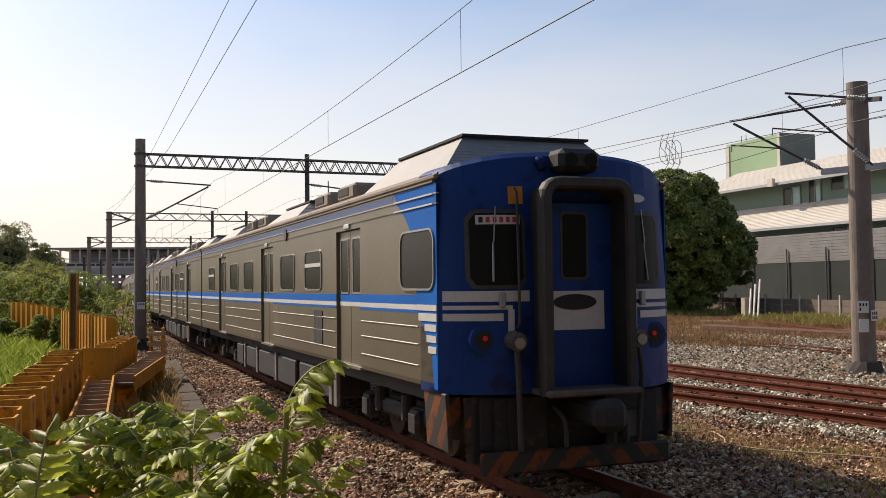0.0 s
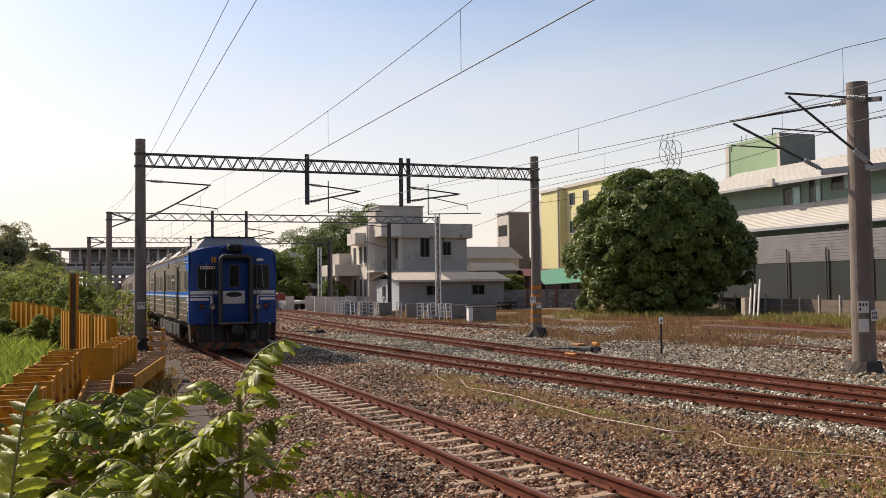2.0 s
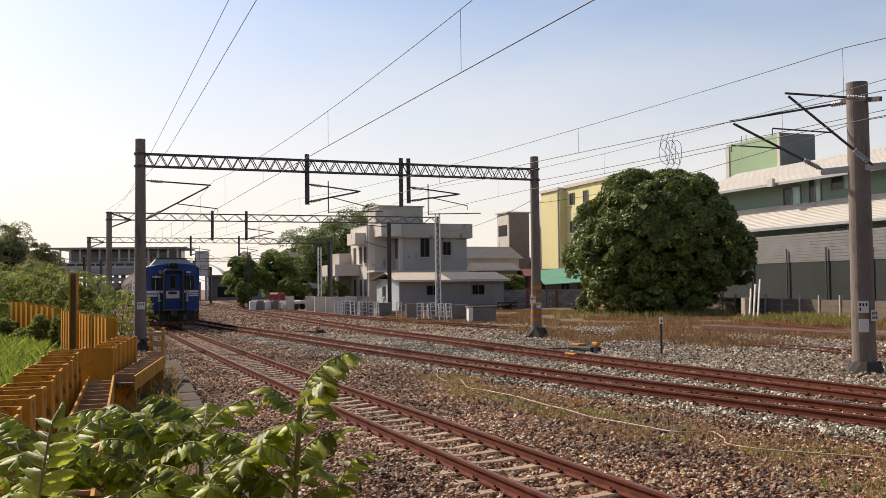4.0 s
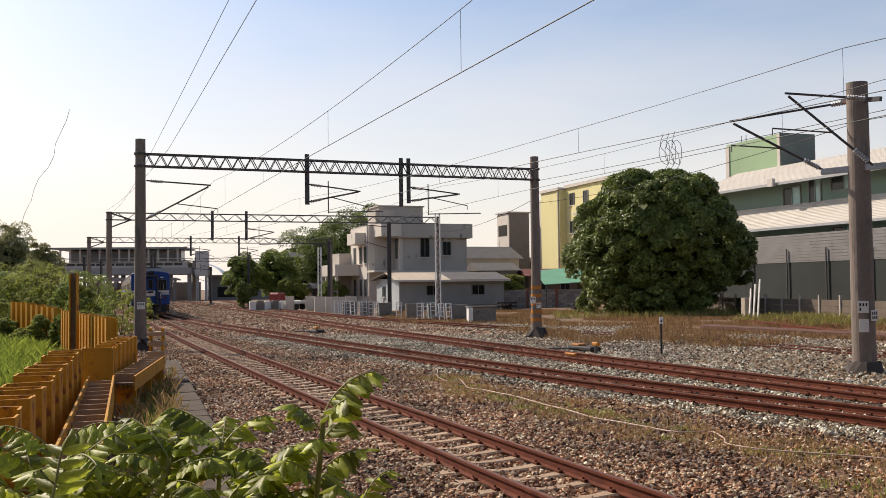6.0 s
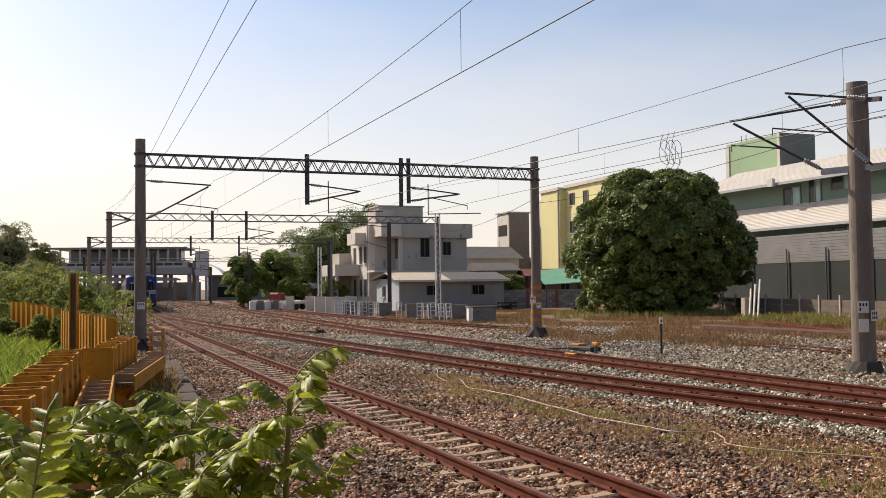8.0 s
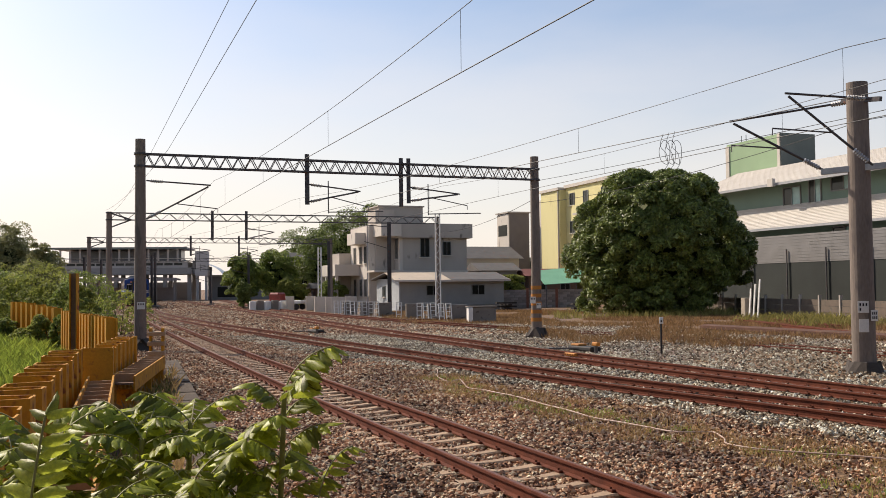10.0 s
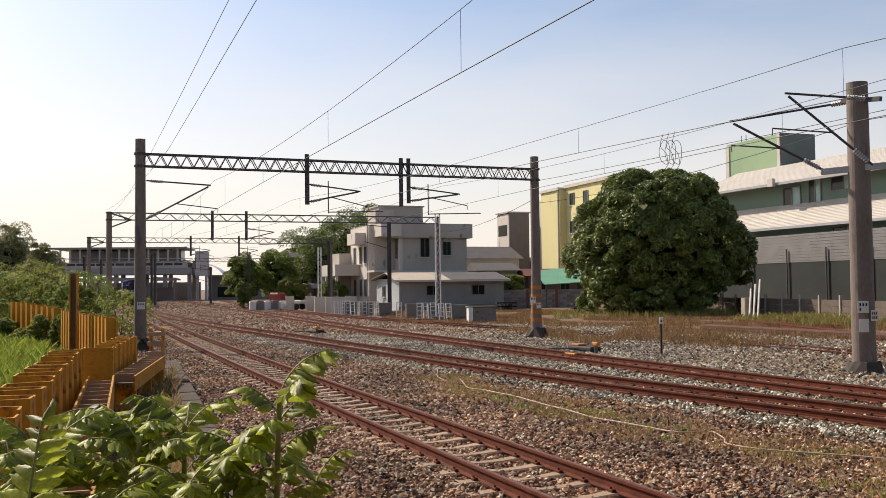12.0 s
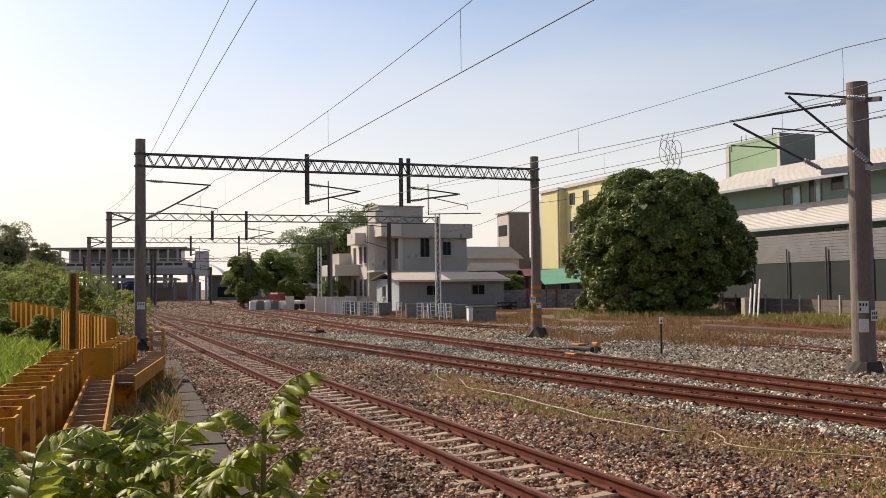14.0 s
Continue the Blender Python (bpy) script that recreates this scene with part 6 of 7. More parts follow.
# trees behind the yard, from the station side to the house
for k, (x, y, h, r, m_, lb) in enumerate((
        (-23.8, 117, 6.6, 2.0, LEAF_MID, "round green tree beside the far tracks"),
        (-20.6, 121, 7.2, 2.6, LEAF_MID, "leafy green tree in the yard"),
        (-18.2, 117, 3.6, 1.5, LEAF_LIGHT, "low leafy tree by the cream house"),
        (-15.6, 125, 9.0, 3.2, LEAF_DARK, "dark tree behind the cream house"),
        (-12.8, 136, 13.2, 5.0, LEAF_DARK, "tall spreading tree behind the concrete house"),
        (-9.0, 140, 14.0, 5.0, LEAF_DARK, "tall spreading tree behind the concrete house"),
        (-18.5, 140, 10.5, 4.6, LEAF_DARK, "dark tree standing behind the houses"),
        (7.6, 112, 3.6, 1.5, LEAF_LIGHT, "small bright tree by the block wall"),
        (-12.9, 113.5, 3.2, 1.3, LEAF_MID, "small tree before the concrete house"),
        (-22.6, 111.5, 3.4, 0.8, LEAF_DARK, "slim dark tree beside the far tracks"))):
    tree(x, y, h, r, lb, m_, seed=11 + k, size=0.16, n=60, per=300)
for k, (x, y, h, r) in enumerate(((-33.4, 76.0, 7.6, 2.2), (-37.5, 80.0, 8.0, 3.0), (-29.3, 72.0, 5.9, 1.7))):
    tree(x, y, h, r, "feathery olive evergreen behind the shrubs", LEAF_GREY, n=80, per=230, seed=30 + k, size=0.10, low=-0.8, slim=0.85, name="evergreen_tree")
# shrubs over the far piling
for k, (x, y, h, r, m_) in enumerate(((-13.0, 35.6, 2.4, 0.6, LEAF_LIGHT), (-14.6, 38.4, 2.5, 0.75, LEAF_MID), (-16.0, 40.0, 2.6, 0.9, LEAF_LIGHT), (-17.4, 41.0, 2.9, 1.1, LEAF_LIGHT), (-18.8, 42.0, 3.2, 1.3, LEAF_MID), (-20.4, 43.0, 3.6, 1.6, LEAF_LIGHT), (-22.8, 45.0, 4.0, 1.9, LEAF_MID), (-25.4, 46.0, 3.8, 2.2, LEAF_LIGHT), (-17.2, 47.0, 3.1, 1.5, LEAF_MID), (-20.4, 50.0, 3.6, 1.8, LEAF_LIGHT), (-12.5, 32.4, 1.5, 0.34, LEAF_MID), (-16.9, 36.6, 2.2, 0.8, LEAF_LIGHT), (-13.5, 33.2, 1.35, 0.42, LEAF_LIGHT), (-15.7, 35.3, 1.2, 0.5, LEAF_MID), (-14.5, 34.3, 0.9, 0.5, LEAF_LIGHT), (-18.6, 37.6, 1.9, 1.0, LEAF_MID))):
    shrub(x, y, h, r, m_, "straggling green shrub grown over the piling", seed=50 + k, n=34, per=190, size=0.06, z=-0.1)
shrub(-17.0, 52.0, 2.2, 1.5, LEAF_LIGHT, "yellowish shrub beside the far track", seed=80)


def bank_z(x, y):
    edge = np.where(y < 24, -2.6 - 0.30 * (y - 5), -8.2 - 0.52 * (y - 24))
    return 0.24 + 0.045 * (edge - 0.45 - x) / 1.7


field("bank_grass", (-26, -4), (8, 40), 52000, 0.42, 0.012, GRASS_G, "bright green grass and weeds on the bank", inside=lambda x, y: x < np.where(y < 24, -3.3 - 0.30 * (y - 5), -8.9 - 0.52 * (y - 24)), zfun=bank_z)
field("dry_grass", (-6, 34), (36, 92), 150000, 0.22, 0.020, GRASS_YARD, "dry brown grass over the disused yard", inside=lambda x, y: patchy(0.16, -0.06, 3.0)(x, y) & (across(x, y) > 15.5 + 1.5 * np.sin(x * 0.9)))
field("yard_weeds", (8, 27), (50, 84), 15000, 0.5, 0.018, GRASS_OLIVE, "green weeds along the yard fence", inside=lambda x, y: np.array([noise.noise((a * 0.12, b * 0.12, 9.0)) > 0.12 for a, b in zip(x, y)], bool))
TUFTS = [(-2.3, 28.2), (0.0, 24.5), (0.5, 22.1), (1.3, 20.6), (1.9, 18.8), (2.5, 17.6), (3.0, 16.8), (3.6, 14.9), (4.9, 13.5), (4.8, 11.9), (4.8, 11.2)]


def tufted(reach, cut, seed):
    """Ragged patches of growth round the tufts between the near and second tracks."""
    def f(x, y):
        d = np.min([np.hypot(x - a, (y - b) * 0.7) for a, b in TUFTS], 0)
        w = np.array([noise.noise((a * 1.3, b * 1.3, seed)) + 0.6 * noise.noise((a * 4.1, b * 4.1, seed)) for a, b in zip(x, y)])
        return (d < reach * (1 + 0.8 * w)) & (w > cut)
    return f


field("track_grass", (-2, 12), (9.5, 27), 85000, 0.09, 0.004, GRASS_DRY, "sparse dry grass between the tracks", z=-0.165, inside=tufted(0.85, -0.1, 5.0))
field("track_weeds", (-2, 12), (9.5, 27), 60000, 0.08, 0.005, GRASS_G, "small green weeds between the tracks", z=-0.165, inside=tufted(0.5, 0.05, 15.0))
field("duct_weeds", (-8.2, -2.6), (9.5, 27), 6500, 0.35, 0.006, GRASS_DRY, "dry stalks and weeds between piling and duct", inside=lambda x, y: np.abs(x - (-2.75 - 0.285 * (y - 9))) < 0.55)
field("duct_leaves", (-8.2, -2.6), (9.5, 27), 5000, 0.25, 0.012, LEAF_MID, "low green weeds beside the cable duct", inside=lambda x, y: np.abs(x - (-2.75 - 0.285 * (y - 9))) < 0.5)


# ---- wires ----
def catenary(name, line, z_mess, z_cont, off, span, label, first=0.0):
    """A sagging messenger over a contact wire, with droppers."""
    c = thing(name, label, "overhead wire", "overhead wires")
    run, out = 0.0, []
    for a, b in zip(line, line[1:]):
        out.append((run, a))
        run += (b - a).length
    pm, pc, dr = [], [], []
    nxt = first
    for r, q in out:
        k = ((r - first) % span) / span
        sag = 0.42 * (1 - (2 * k - 1) ** 2)
        pm.append(Vector((q.x, q.y, z_mess + 0.25 - sag)))
        pc.append(Vector((q.x, q.y, z_cont)))
    part("messenger", tube(bmesh.new(), pm, 0.0065, 4), WIRE, c)
    part("contact_wire", tube(bmesh.new(), pc, 0.008, 4), WIRE, c)
    step = max(1, len(pm) // max(1, int(run / 7.5)))
    for i in range(2, len(pm), step):
        part("dropper", bar(bmesh.new(), pm[i], pc[i], 0.0035, 4), WIRE, c)
    return c


def resample(line, step):
    out, carry = [line[0]], 0.0
    for a, b in zip(line, line[1:]):
        d = (b - a).length
        while carry + step <= d:
            carry += step
            out.append(a + (b - a) * (carry / d))
        carry -= d
    return out


near_pts = [main_line(s)[0] for s in np.arange(-14, 200, 1.5)]
catenary("overhead_wire", near_pts, 6.05, 5.15, 0, 31.5, "contact and messenger wires over the near track", first=12.0)
catenary("overhead_wire", resample([Vector(q) for q in LINE_2], 1.5), 5.95, 5.3, 0, 31.5, "contact and messenger wires over the second track", first=10.0)
catenary("overhead_wire", resample([Vector(q) for q in LINE_3], 1.5), 6.15, 5.4, 0, 31.5, "contact and messenger wires over the third track", first=8.0)


def plain_wire(pts, r, label):
    w = tagged(part("feeder_wire", tube(bmesh.new(), pts, r, 5), WIRE), label, "wire", "feeder wires")
    return w


def sagged(a, b, sag, n=14):
    a, b = Vector(a), Vector(b)
    return [a + (b - a) * (i / n) - Vector((0, 0, sag * (1 - (2 * i / n - 1) ** 2))) for i in range(n + 1)]


plain_wire(sagged((2.78, 0.0, 7.7), (-11.23, 38.2, 7.65), 0.05) + sagged((-11.23, 38.2, 7.65), (-22.4, 67.2, 7.6), 0.3), 0.007, "dark feeder wire running to the pole tops")
plain_wire(sagged((3.2, 0.0, 7.65), (-10.65, 38.2, 7.6), 0.05) + sagged((-10.65, 38.2, 7.6), (-23.0, 67.2, 7.6), 0.3), 0.008, "dark feeder wire running to the pole tops")
plain_wire(sagged((19.0, 8.0, 6.9), (4.3, 44.6, 6.9), 0.2), 0.010, "dark wire between the concrete poles")
plain_wire(sagged((11.1, 25.9, 6.4), (4.4, 44.7, 5.9), 0.3), 0.010, "dark wire between the concrete poles")
plain_wire(sagged((11.1, 25.9, 6.4), (17.5, 9.0, 6.6), 0.2), 0.010, "dark wire leaving the tall pole")
plain_wire(sagged((4.2, 44.6, 6.1), (-0.4, 75.2, 6.3), 0.4), 0.012, "dark wire between gantry posts")


def jumper():
    j = thing("jumper_wire", "curled jumper wires hanging between overhead lines", "wire")
    for k in range(3):
        x = 8.35 + 0.22 * k
        pts = [q + Vector((0, 0, 0.46)) for q in spline([(x, 37.0, 7.35 + 0.05 * k), (x - 0.12, 37.0, 6.9), (x + 0.1, 37.0, 6.6), (x + 0.14, 37.0, 6.2), (x - 0.1, 37.0, 6.35), (x - 0.16, 37.0, 6.75), (x + 0.02, 37.0, 7.1), (x + 0.22, 37.0, 6.9), (x + 0.2, 37.0, 6.3), (x, 37.0, 5.95)], 5)]
        part("loop", tube(bmesh.new(), pts, 0.010, 5), WIRE, j)


jumper()

# ---- arms on the tall pole and on the first gantry's pole ----
cantilever_frame = thing("cantilever_arm", "dark steel cantilever arms with ribbed insulators clamped to the pole", "cantilever", "cantilever arms")
cantilever(cantilever_frame, (11.1, 26.4, 7.02), (10.26, 26.4, 5.15), (7.75, 26.4, 6.5), (7.79, 26.4, 5.86))
cantilever(cantilever_frame, (11.0, 25.1, 6.83), (11.0, 25.1, 5.13), (8.8, 25.1, 7.0), (8.46, 25.1, 6.1))
part("bracket_beam", sbar(bmesh.new(), (10.15, 26.3, 5.1), (11.5, 25.3, 5.15), 0.12, 0.16), GALV, cantilever_frame)
part("bracket_beam", sbar(bmesh.new(), (10.75, 26.3, 7.0), (11.3, 25.2, 6.85), 0.1, 0.12), STEEL, cantilever_frame)
arm_2 = thing("cantilever_arm", "dark steel cantilever arm on the gantry's pole", "cantilever", "cantilever arms")
cantilever(arm_2, (-11.5, 38.2, 6.4), (-11.5, 38.2, 4.9), (-9.2, 39.1, 6.28), (-8.95, 39.2, 5.35))
# stripes and number plates on poles
bands = mat("band_orange", (0.55, 0.22, 0.03), (0.35, 0.13, 0.03), 0.7, 3, 25, 0.1)
stripes = thing("warning_stripes", "worn yellow and black warning stripes painted round the pole", "paint bands")
for k in range(5):
    bm = bmesh.new()
    bmesh.ops.create_cone(bm, cap_ends=False, segments=24, radius1=0.242, radius2=0.242, depth=0.17, matrix=Matrix.Translation((4.19, 44.66, 0.62 + 0.36 * k)))
    part("band", bm, bands, stripes)
PLATE_W = mat("plate_white", (0.72, 0.70, 0.66), (0.6, 0.58, 0.54), 0.6, 3, 25, 0.05)


def pole_plate(x, y, z, w, h, bars, label, rz=0):
    p_ = thing("number_plate", label, "sign", "pole plates", at=pose(x, y, z, 0, 0, rz))
    part("plate", box(0, 0, 0, w, 0.012, h, bev=0.004), PLATE_W, p_)
    for k in range(bars):
        part("mark", box(-w * 0.28 + w * 0.28 * (k % 3), -0.009, h * 0.2 - h * 0.4 * (k // 3), w * 0.14, 0.006, h * 0.26), BLACK, p_)


pole_plate(10.85, 25.55, 1.50, 0.27, 0.30, 4, "white plate with dark marks on the concrete pole", -10)
pole_plate(11.13, 25.54, 1.28, 0.26, 0.28, 6, "white plate with dark marks on the concrete pole", 28)
pole_plate(10.86, 25.55, 1.02, 0.24, 0.34, 0, "faded pinkish plate on the concrete pole", -10)
pole_plate(4.02, 44.43, 1.5, 0.25, 0.3, 3, "white plate with dark marks on the striped pole", -15)
pole_plate(4.28, 44.41, 1.25, 0.22, 0.25, 3, "grey plate with dark marks on the striped pole", 15)
pole_plate(-11.6, 37.86, 1.55, 0.30, 0.28, 3, "white plate with dark marks on the gantry pole", 8)
pole_plate(-22.6, 66.75, 1.6, 0.35, 0.3, 3, "white plate with dark marks on the far pole", 8)


# ---- leafy weeds before the camera ----
FROND = mat("frond_leaf", (0.46, 0.48, 0.055), (0.20, 0.25, 0.035), 0.4, 9.0, 60, 0.12, rand=0.55, trans=0.5, spec=0.4)
STEMG = mat("green_stem", (0.30, 0.30, 0.10), (0.22, 0.19, 0.07), 0.6, 8, 40, 0.1)


def leaflet_mesh(seed):
    """A pointed leaflet folded along its rib and drooping at the tip; one metre long, base at the origin, along +x."""
    g = random.Random(seed)
    bm = bmesh.new()
    droop, fold, curl = g.uniform(0.12, 0.38), g.uniform(0.10, 0.22), g.uniform(-0.05, 0.05)
    rows = []
    for k, (u, w) in enumerate(((0, 0.012), (0.07, 0.085), (0.17, 0.145), (0.27, 0.158), (0.38, 0.175), (0.48, 0.162), (0.59, 0.162), (0.69, 0.13), (0.80, 0.108), (0.90, 0.052), (1.0, 0.002))):
        z, m = -droop * u * u, curl * math.sin(u * 3.1)
        wave = 0.03 * math.sin(u * 9 + seed)
        lift = -fold * w / 0.2
        rows.append([bm.verts.new((u - 0.05 * (k % 2), m - w, z + lift + wave)), bm.verts.new((u, m, z)), bm.verts.new((u - 0.05 * (k % 2), m + w, z + lift - wave))])
    for a, b in zip(rows, rows[1:]):
        bm.faces.new((a[0], b[0], b[1], a[1]))
        bm.faces.new((a[1], b[1], b[2], a[2]))
    me = bpy.data.meshes.new("leaflet")
    bm.to_mesh(me)
    bm.free()
    me.polygons.foreach_set("use_smooth", [True] * len(me.polygons))
    me.materials.append(FROND)
    return me


LEAFLETS = [leaflet_mesh(k) for k in range(5)]


def frond(parent, base, heading, rise, length, leaf, pairs, g, bend=1.2, hang=(0.1, 0.7)):
    """A feathered leaf: a drooping midrib with pairs of leaflets."""
    base = Vector(base)
    pts, p_ = [base], base.copy()
    el = rise
    n = pairs + 2
    for i in range(n):
        d = Vector((math.cos(heading) * math.cos(el), math.sin(heading) * math.cos(el), math.sin(el)))
        p_ = p_ + d * (length / n)
        pts.append(p_.copy())
        el -= bend / n
    rib = part("frond", tube(bmesh.new(), pts, 0.0024, 5), STEMG, parent)
    for i in range(2, len(pts)):
        d = (pts[i] - pts[i - 1]).normalized()
        side = Vector((d.y, -d.x, 0))
        side = side.normalized() if side.length > 1e-4 else Vector((1, 0, 0))
        up = side.cross(d)
        k = i / len(pts)
        sz = leaf * (0.75 + 0.5 * math.sin(math.pi * min(1, k * 0.95))) * g.uniform(0.85, 1.15)
        for s in ((-1, 1) if i < len(pts) - 1 else (-1, 1, 0)):
            ax = (side * s * 0.9 + d * (0.42 if s else 1.0) + up * g.uniform(-0.25, 0.15) - Vector((0, 0, g.uniform(*hang)))).normalized()
            nz = (up + side * s * g.uniform(-0.2, 0.2)).normalized()
            ay = nz.cross(ax).normalized()
            nz = ax.cross(ay)
            m = Matrix((ax, ay, nz)).transposed().to_4x4()
            o = new("leaflet", LEAFLETS[g.randrange(5)])
            o.parent = rib
            o.matrix_basis = Matrix.Translation(pts[i]) @ m @ Matrix.Diagonal((sz, sz * g.uniform(0.9, 1.25), sz, 1))
    return rib


def weed(x, y, stem_h, lean, fronds, label, seed, leaf=0.075, z=-0.31, bend=(0.6, 1.5), hang=(0.1, 0.7)):
    """A stalk with fronds round its upper part. lean: how far its top stands off its root; fronds: rows of (height share, heading in degrees, rise in degrees, length, pairs)."""
    g = random.Random(seed)
    w = thing("feathery_weed", label, "plant", "weeds before the fence", at=pose(x, y, z))
    top = Vector((lean[0], lean[1], stem_h))
    pth = [Vector((lean[0] * k * k, lean[1] * k * k, stem_h * k)) for k in (0, 0.25, 0.5, 0.75, 1.0)]
    part("stem", tube(bmesh.new(), spline(pth, 4), 0.008, 7), STEMG, w, "thin green-brown stem")
    for hs, hd, rise, ln_, pairs in fronds:
        b = Vector((lean[0] * hs * hs, lean[1] * hs * hs, stem_h * hs))
        frond(w, b, radians(hd), radians(rise), ln_, leaf * g.uniform(0.9, 1.1), pairs, g, bend=g.uniform(*bend), hang=hang)
    return w


def ring_of(n, h0, h1, rise, length, pairs, seed, a0=0.0):
    g = random.Random(seed)
    return [(h0 + (h1 - h0) * i / max(1, n - 1), a0 + 137.5 * i + g.uniform(-25, 25), rise + g.uniform(-18, 18), length * g.uniform(0.8, 1.2), pairs + g.randint(-1, 1)) for i in range(n)]


SPIRE = [(0.80 + 0.0135 * k, 200 + 137.5 * k, 40 + 1.5 * k, 0.17 - 0.004 * k, 5) for k in range(15)]
BUSHY, LOWER, TALL = "dense weed with glossy feathered leaves", "low weed with feathered leaves under the piling", "upright weed with pale-ribbed feathered leaves"
WEEDS = [
    weed(-0.715, 1.62, 1.86, (0.02, 0.0), [(1.0, 80, 87, 0.36, 14), (0.97, 200, 60, 0.17, 5), (0.96, 330, 55, 0.17, 5), (0.93, 150, 45, 0.18, 5), (0.94, 20, 40, 0.17, 5), (0.90, 290, 50, 0.18, 5)], "weed with broad bright green feathered leaves close by", 1, leaf=0.052, z=-0.27, bend=(0.15, 0.35), hang=(0.0, 0.3)),
    weed(-1.42, 3.15, 1.90, (0.05, 0.0), ring_of(15, 0.84, 1.0, 48, 0.24, 8, 2), BUSHY, 2, leaf=0.064),
    weed(-1.22, 3.0, 1.98, (-0.02, 0.05), ring_of(16, 0.84, 1.0, 50, 0.24, 8, 3, 40), BUSHY, 3, leaf=0.062),
    weed(-1.10, 3.4, 2.0, (0.02, 0.05), ring_of(15, 0.82, 1.0, 52, 0.24, 8, 4, 90), BUSHY, 4, leaf=0.066),
    weed(-0.98, 3.1, 2.0, (0.03, 0.0), ring_of(15, 0.82, 1.0, 52, 0.23, 8, 5, 20), BUSHY, 5, leaf=0.062),
    weed(-0.50, 2.8, 2.10, (0.04, 0.0), SPIRE + [(1.0, 15, 72, 0.20, 7)], TALL, 6, leaf=0.060, z=-0.24),
    weed(-0.61, 2.85, 2.0, (0.02, 0.0), SPIRE, TALL, 7, leaf=0.062, z=-0.26),
    weed(-0.40, 2.75, 1.86, (0.04, 0.0), [(1.0, 60, 78, 0.24, 7), (0.97, 5, 42, 0.30, 8), (0.93, 190, 40, 0.18, 5)], "thin dark weed leaning over the ballast", 8, leaf=0.050),
    weed(-1.62, 3.2, 1.84, (0.0, 0.0), ring_of(12, 0.84, 1.0, 45, 0.23, 8, 9, 10), LOWER, 9, leaf=0.062),
    weed(-1.16, 2.65, 1.86, (0.0, 0.0), ring_of(13, 0.86, 1.0, 48, 0.21, 7, 10, 60), LOWER, 10, leaf=0.058),
    weed(-0.92, 2.6, 1.86, (0.0, 0.0), ring_of(13, 0.86, 1.0, 48, 0.21, 7, 11, 100), LOWER, 11, leaf=0.056),
    weed(-0.86, 3.25, 2.03, (0.02, 0.0), ring_of(15, 0.82, 1.0, 52, 0.22, 8, 12, 30), BUSHY, 12, leaf=0.06),
    weed(-0.74, 2.8, 1.92, (0.02, 0.0), ring_of(14, 0.84, 1.0, 50, 0.21, 7, 13, 80), BUSHY, 13, leaf=0.056),
]
WEED_POSES = [w.matrix_basis.copy() for w in WEEDS]
# how far the wind pushes the tops: seconds, degrees to the right, metres down
GUSTS = [(0.0, 0.3, 0.03), (0.5, -0.5, 0.01), (1.0, 0.0, 0.01), (1.5, -0.1, -0.02), (2.0, -3.4, -0.01), (2.5, 0.0, 0.07), (3.0, 0.0, 0.0), (3.2, 0.3, 0.0), (4.2, 1.6, 0.02), (5.3, 3.4, 0.05), (5.5, 3.5, 0.05), (5.8, 3.4, 0.04), (6.0, 3.1, 0.05), (6.3, 2.8, 0.06), (6.5, 2.7, 0.05), (6.8, 2.8, 0.05), (7.0, 1.8, 0.01), (7.5, 0.4, 0.0), (7.8, 1.2, 0.01), (8.0, 0.5, 0.0), (9.2, 0.1, 0.01), (10.3, 0.2, 0.0), (10.5, 0.3, 0.01), (10.8, 0.1, 0.01), (11.0, -0.3, -0.01), (11.3, 0.3, 0.02), (11.5, 0.1, 0.0), (11.8, 0.0, 0.0), (12.0, -0.3, 0.01), (12.5, -1.8, 0.0), (13.0, -1.4, -0.01), (13.5, -1.9, 0.03), (13.8, -0.7, 0.03), (14.0, -1.5, 0.06)]
SWAY = [0.25, 0.6, 0.7, 0.6, 0.8, 1.0, 0.9, 1.1, 0.5, 0.6, 0.7, 1.0, 0.9]


def weed_rows(i):
    """The stalk rocks about its root in the gusts, with a flutter of its own."""
    rows = []
    for t, push, sink in GUSTS:
        f = 0.35 * math.sin(t * 3.1 + i * 1.7)
        rows.append((t, WEED_POSES[i] @ pose(0, 0, -sink * 1.25, 0.5 * f, push * SWAY[i] + 0.4 * f, 0.8 * f)))
    return rows


def silk_thread():
    """A strand of spider silk drifting past."""
    t = thing("silk_thread", "fine grey strand of spider silk drifting in the air", "silk thread", at=pose(-0.85, 2.2, 2.8))
    pts = [(-0.06 + 0.125 * k / 12 + 0.004 * math.sin(k * 1.9), 0.01 * math.sin(k), -0.16 + 0.31 * k / 12) for k in range(13)]
    part("strand", tube(bmesh.new(), pts, 0.0006, 4), mat("silk", (0.30, 0.30, 0.29), None, 0.7, 5, 30, 0), t)
    return t


SILK = silk_thread()
SILK_ROWS = [(0.0, pose(-0.55, 2.2, 4.2)), (4.4, pose(-0.6, 2.2, 3.4)), (5.5, pose(-0.85, 2.2, 2.46, 0, 4, 0)), (6.0, pose(-0.90, 2.2, 2.41, 0, 2, 0)), (6.5, pose(-0.925, 2.2, 2.36)), (7.1, pose(-1.3, 2.2, 2.5)), (14.0, pose(-4.0, 2.2, 3.0))]


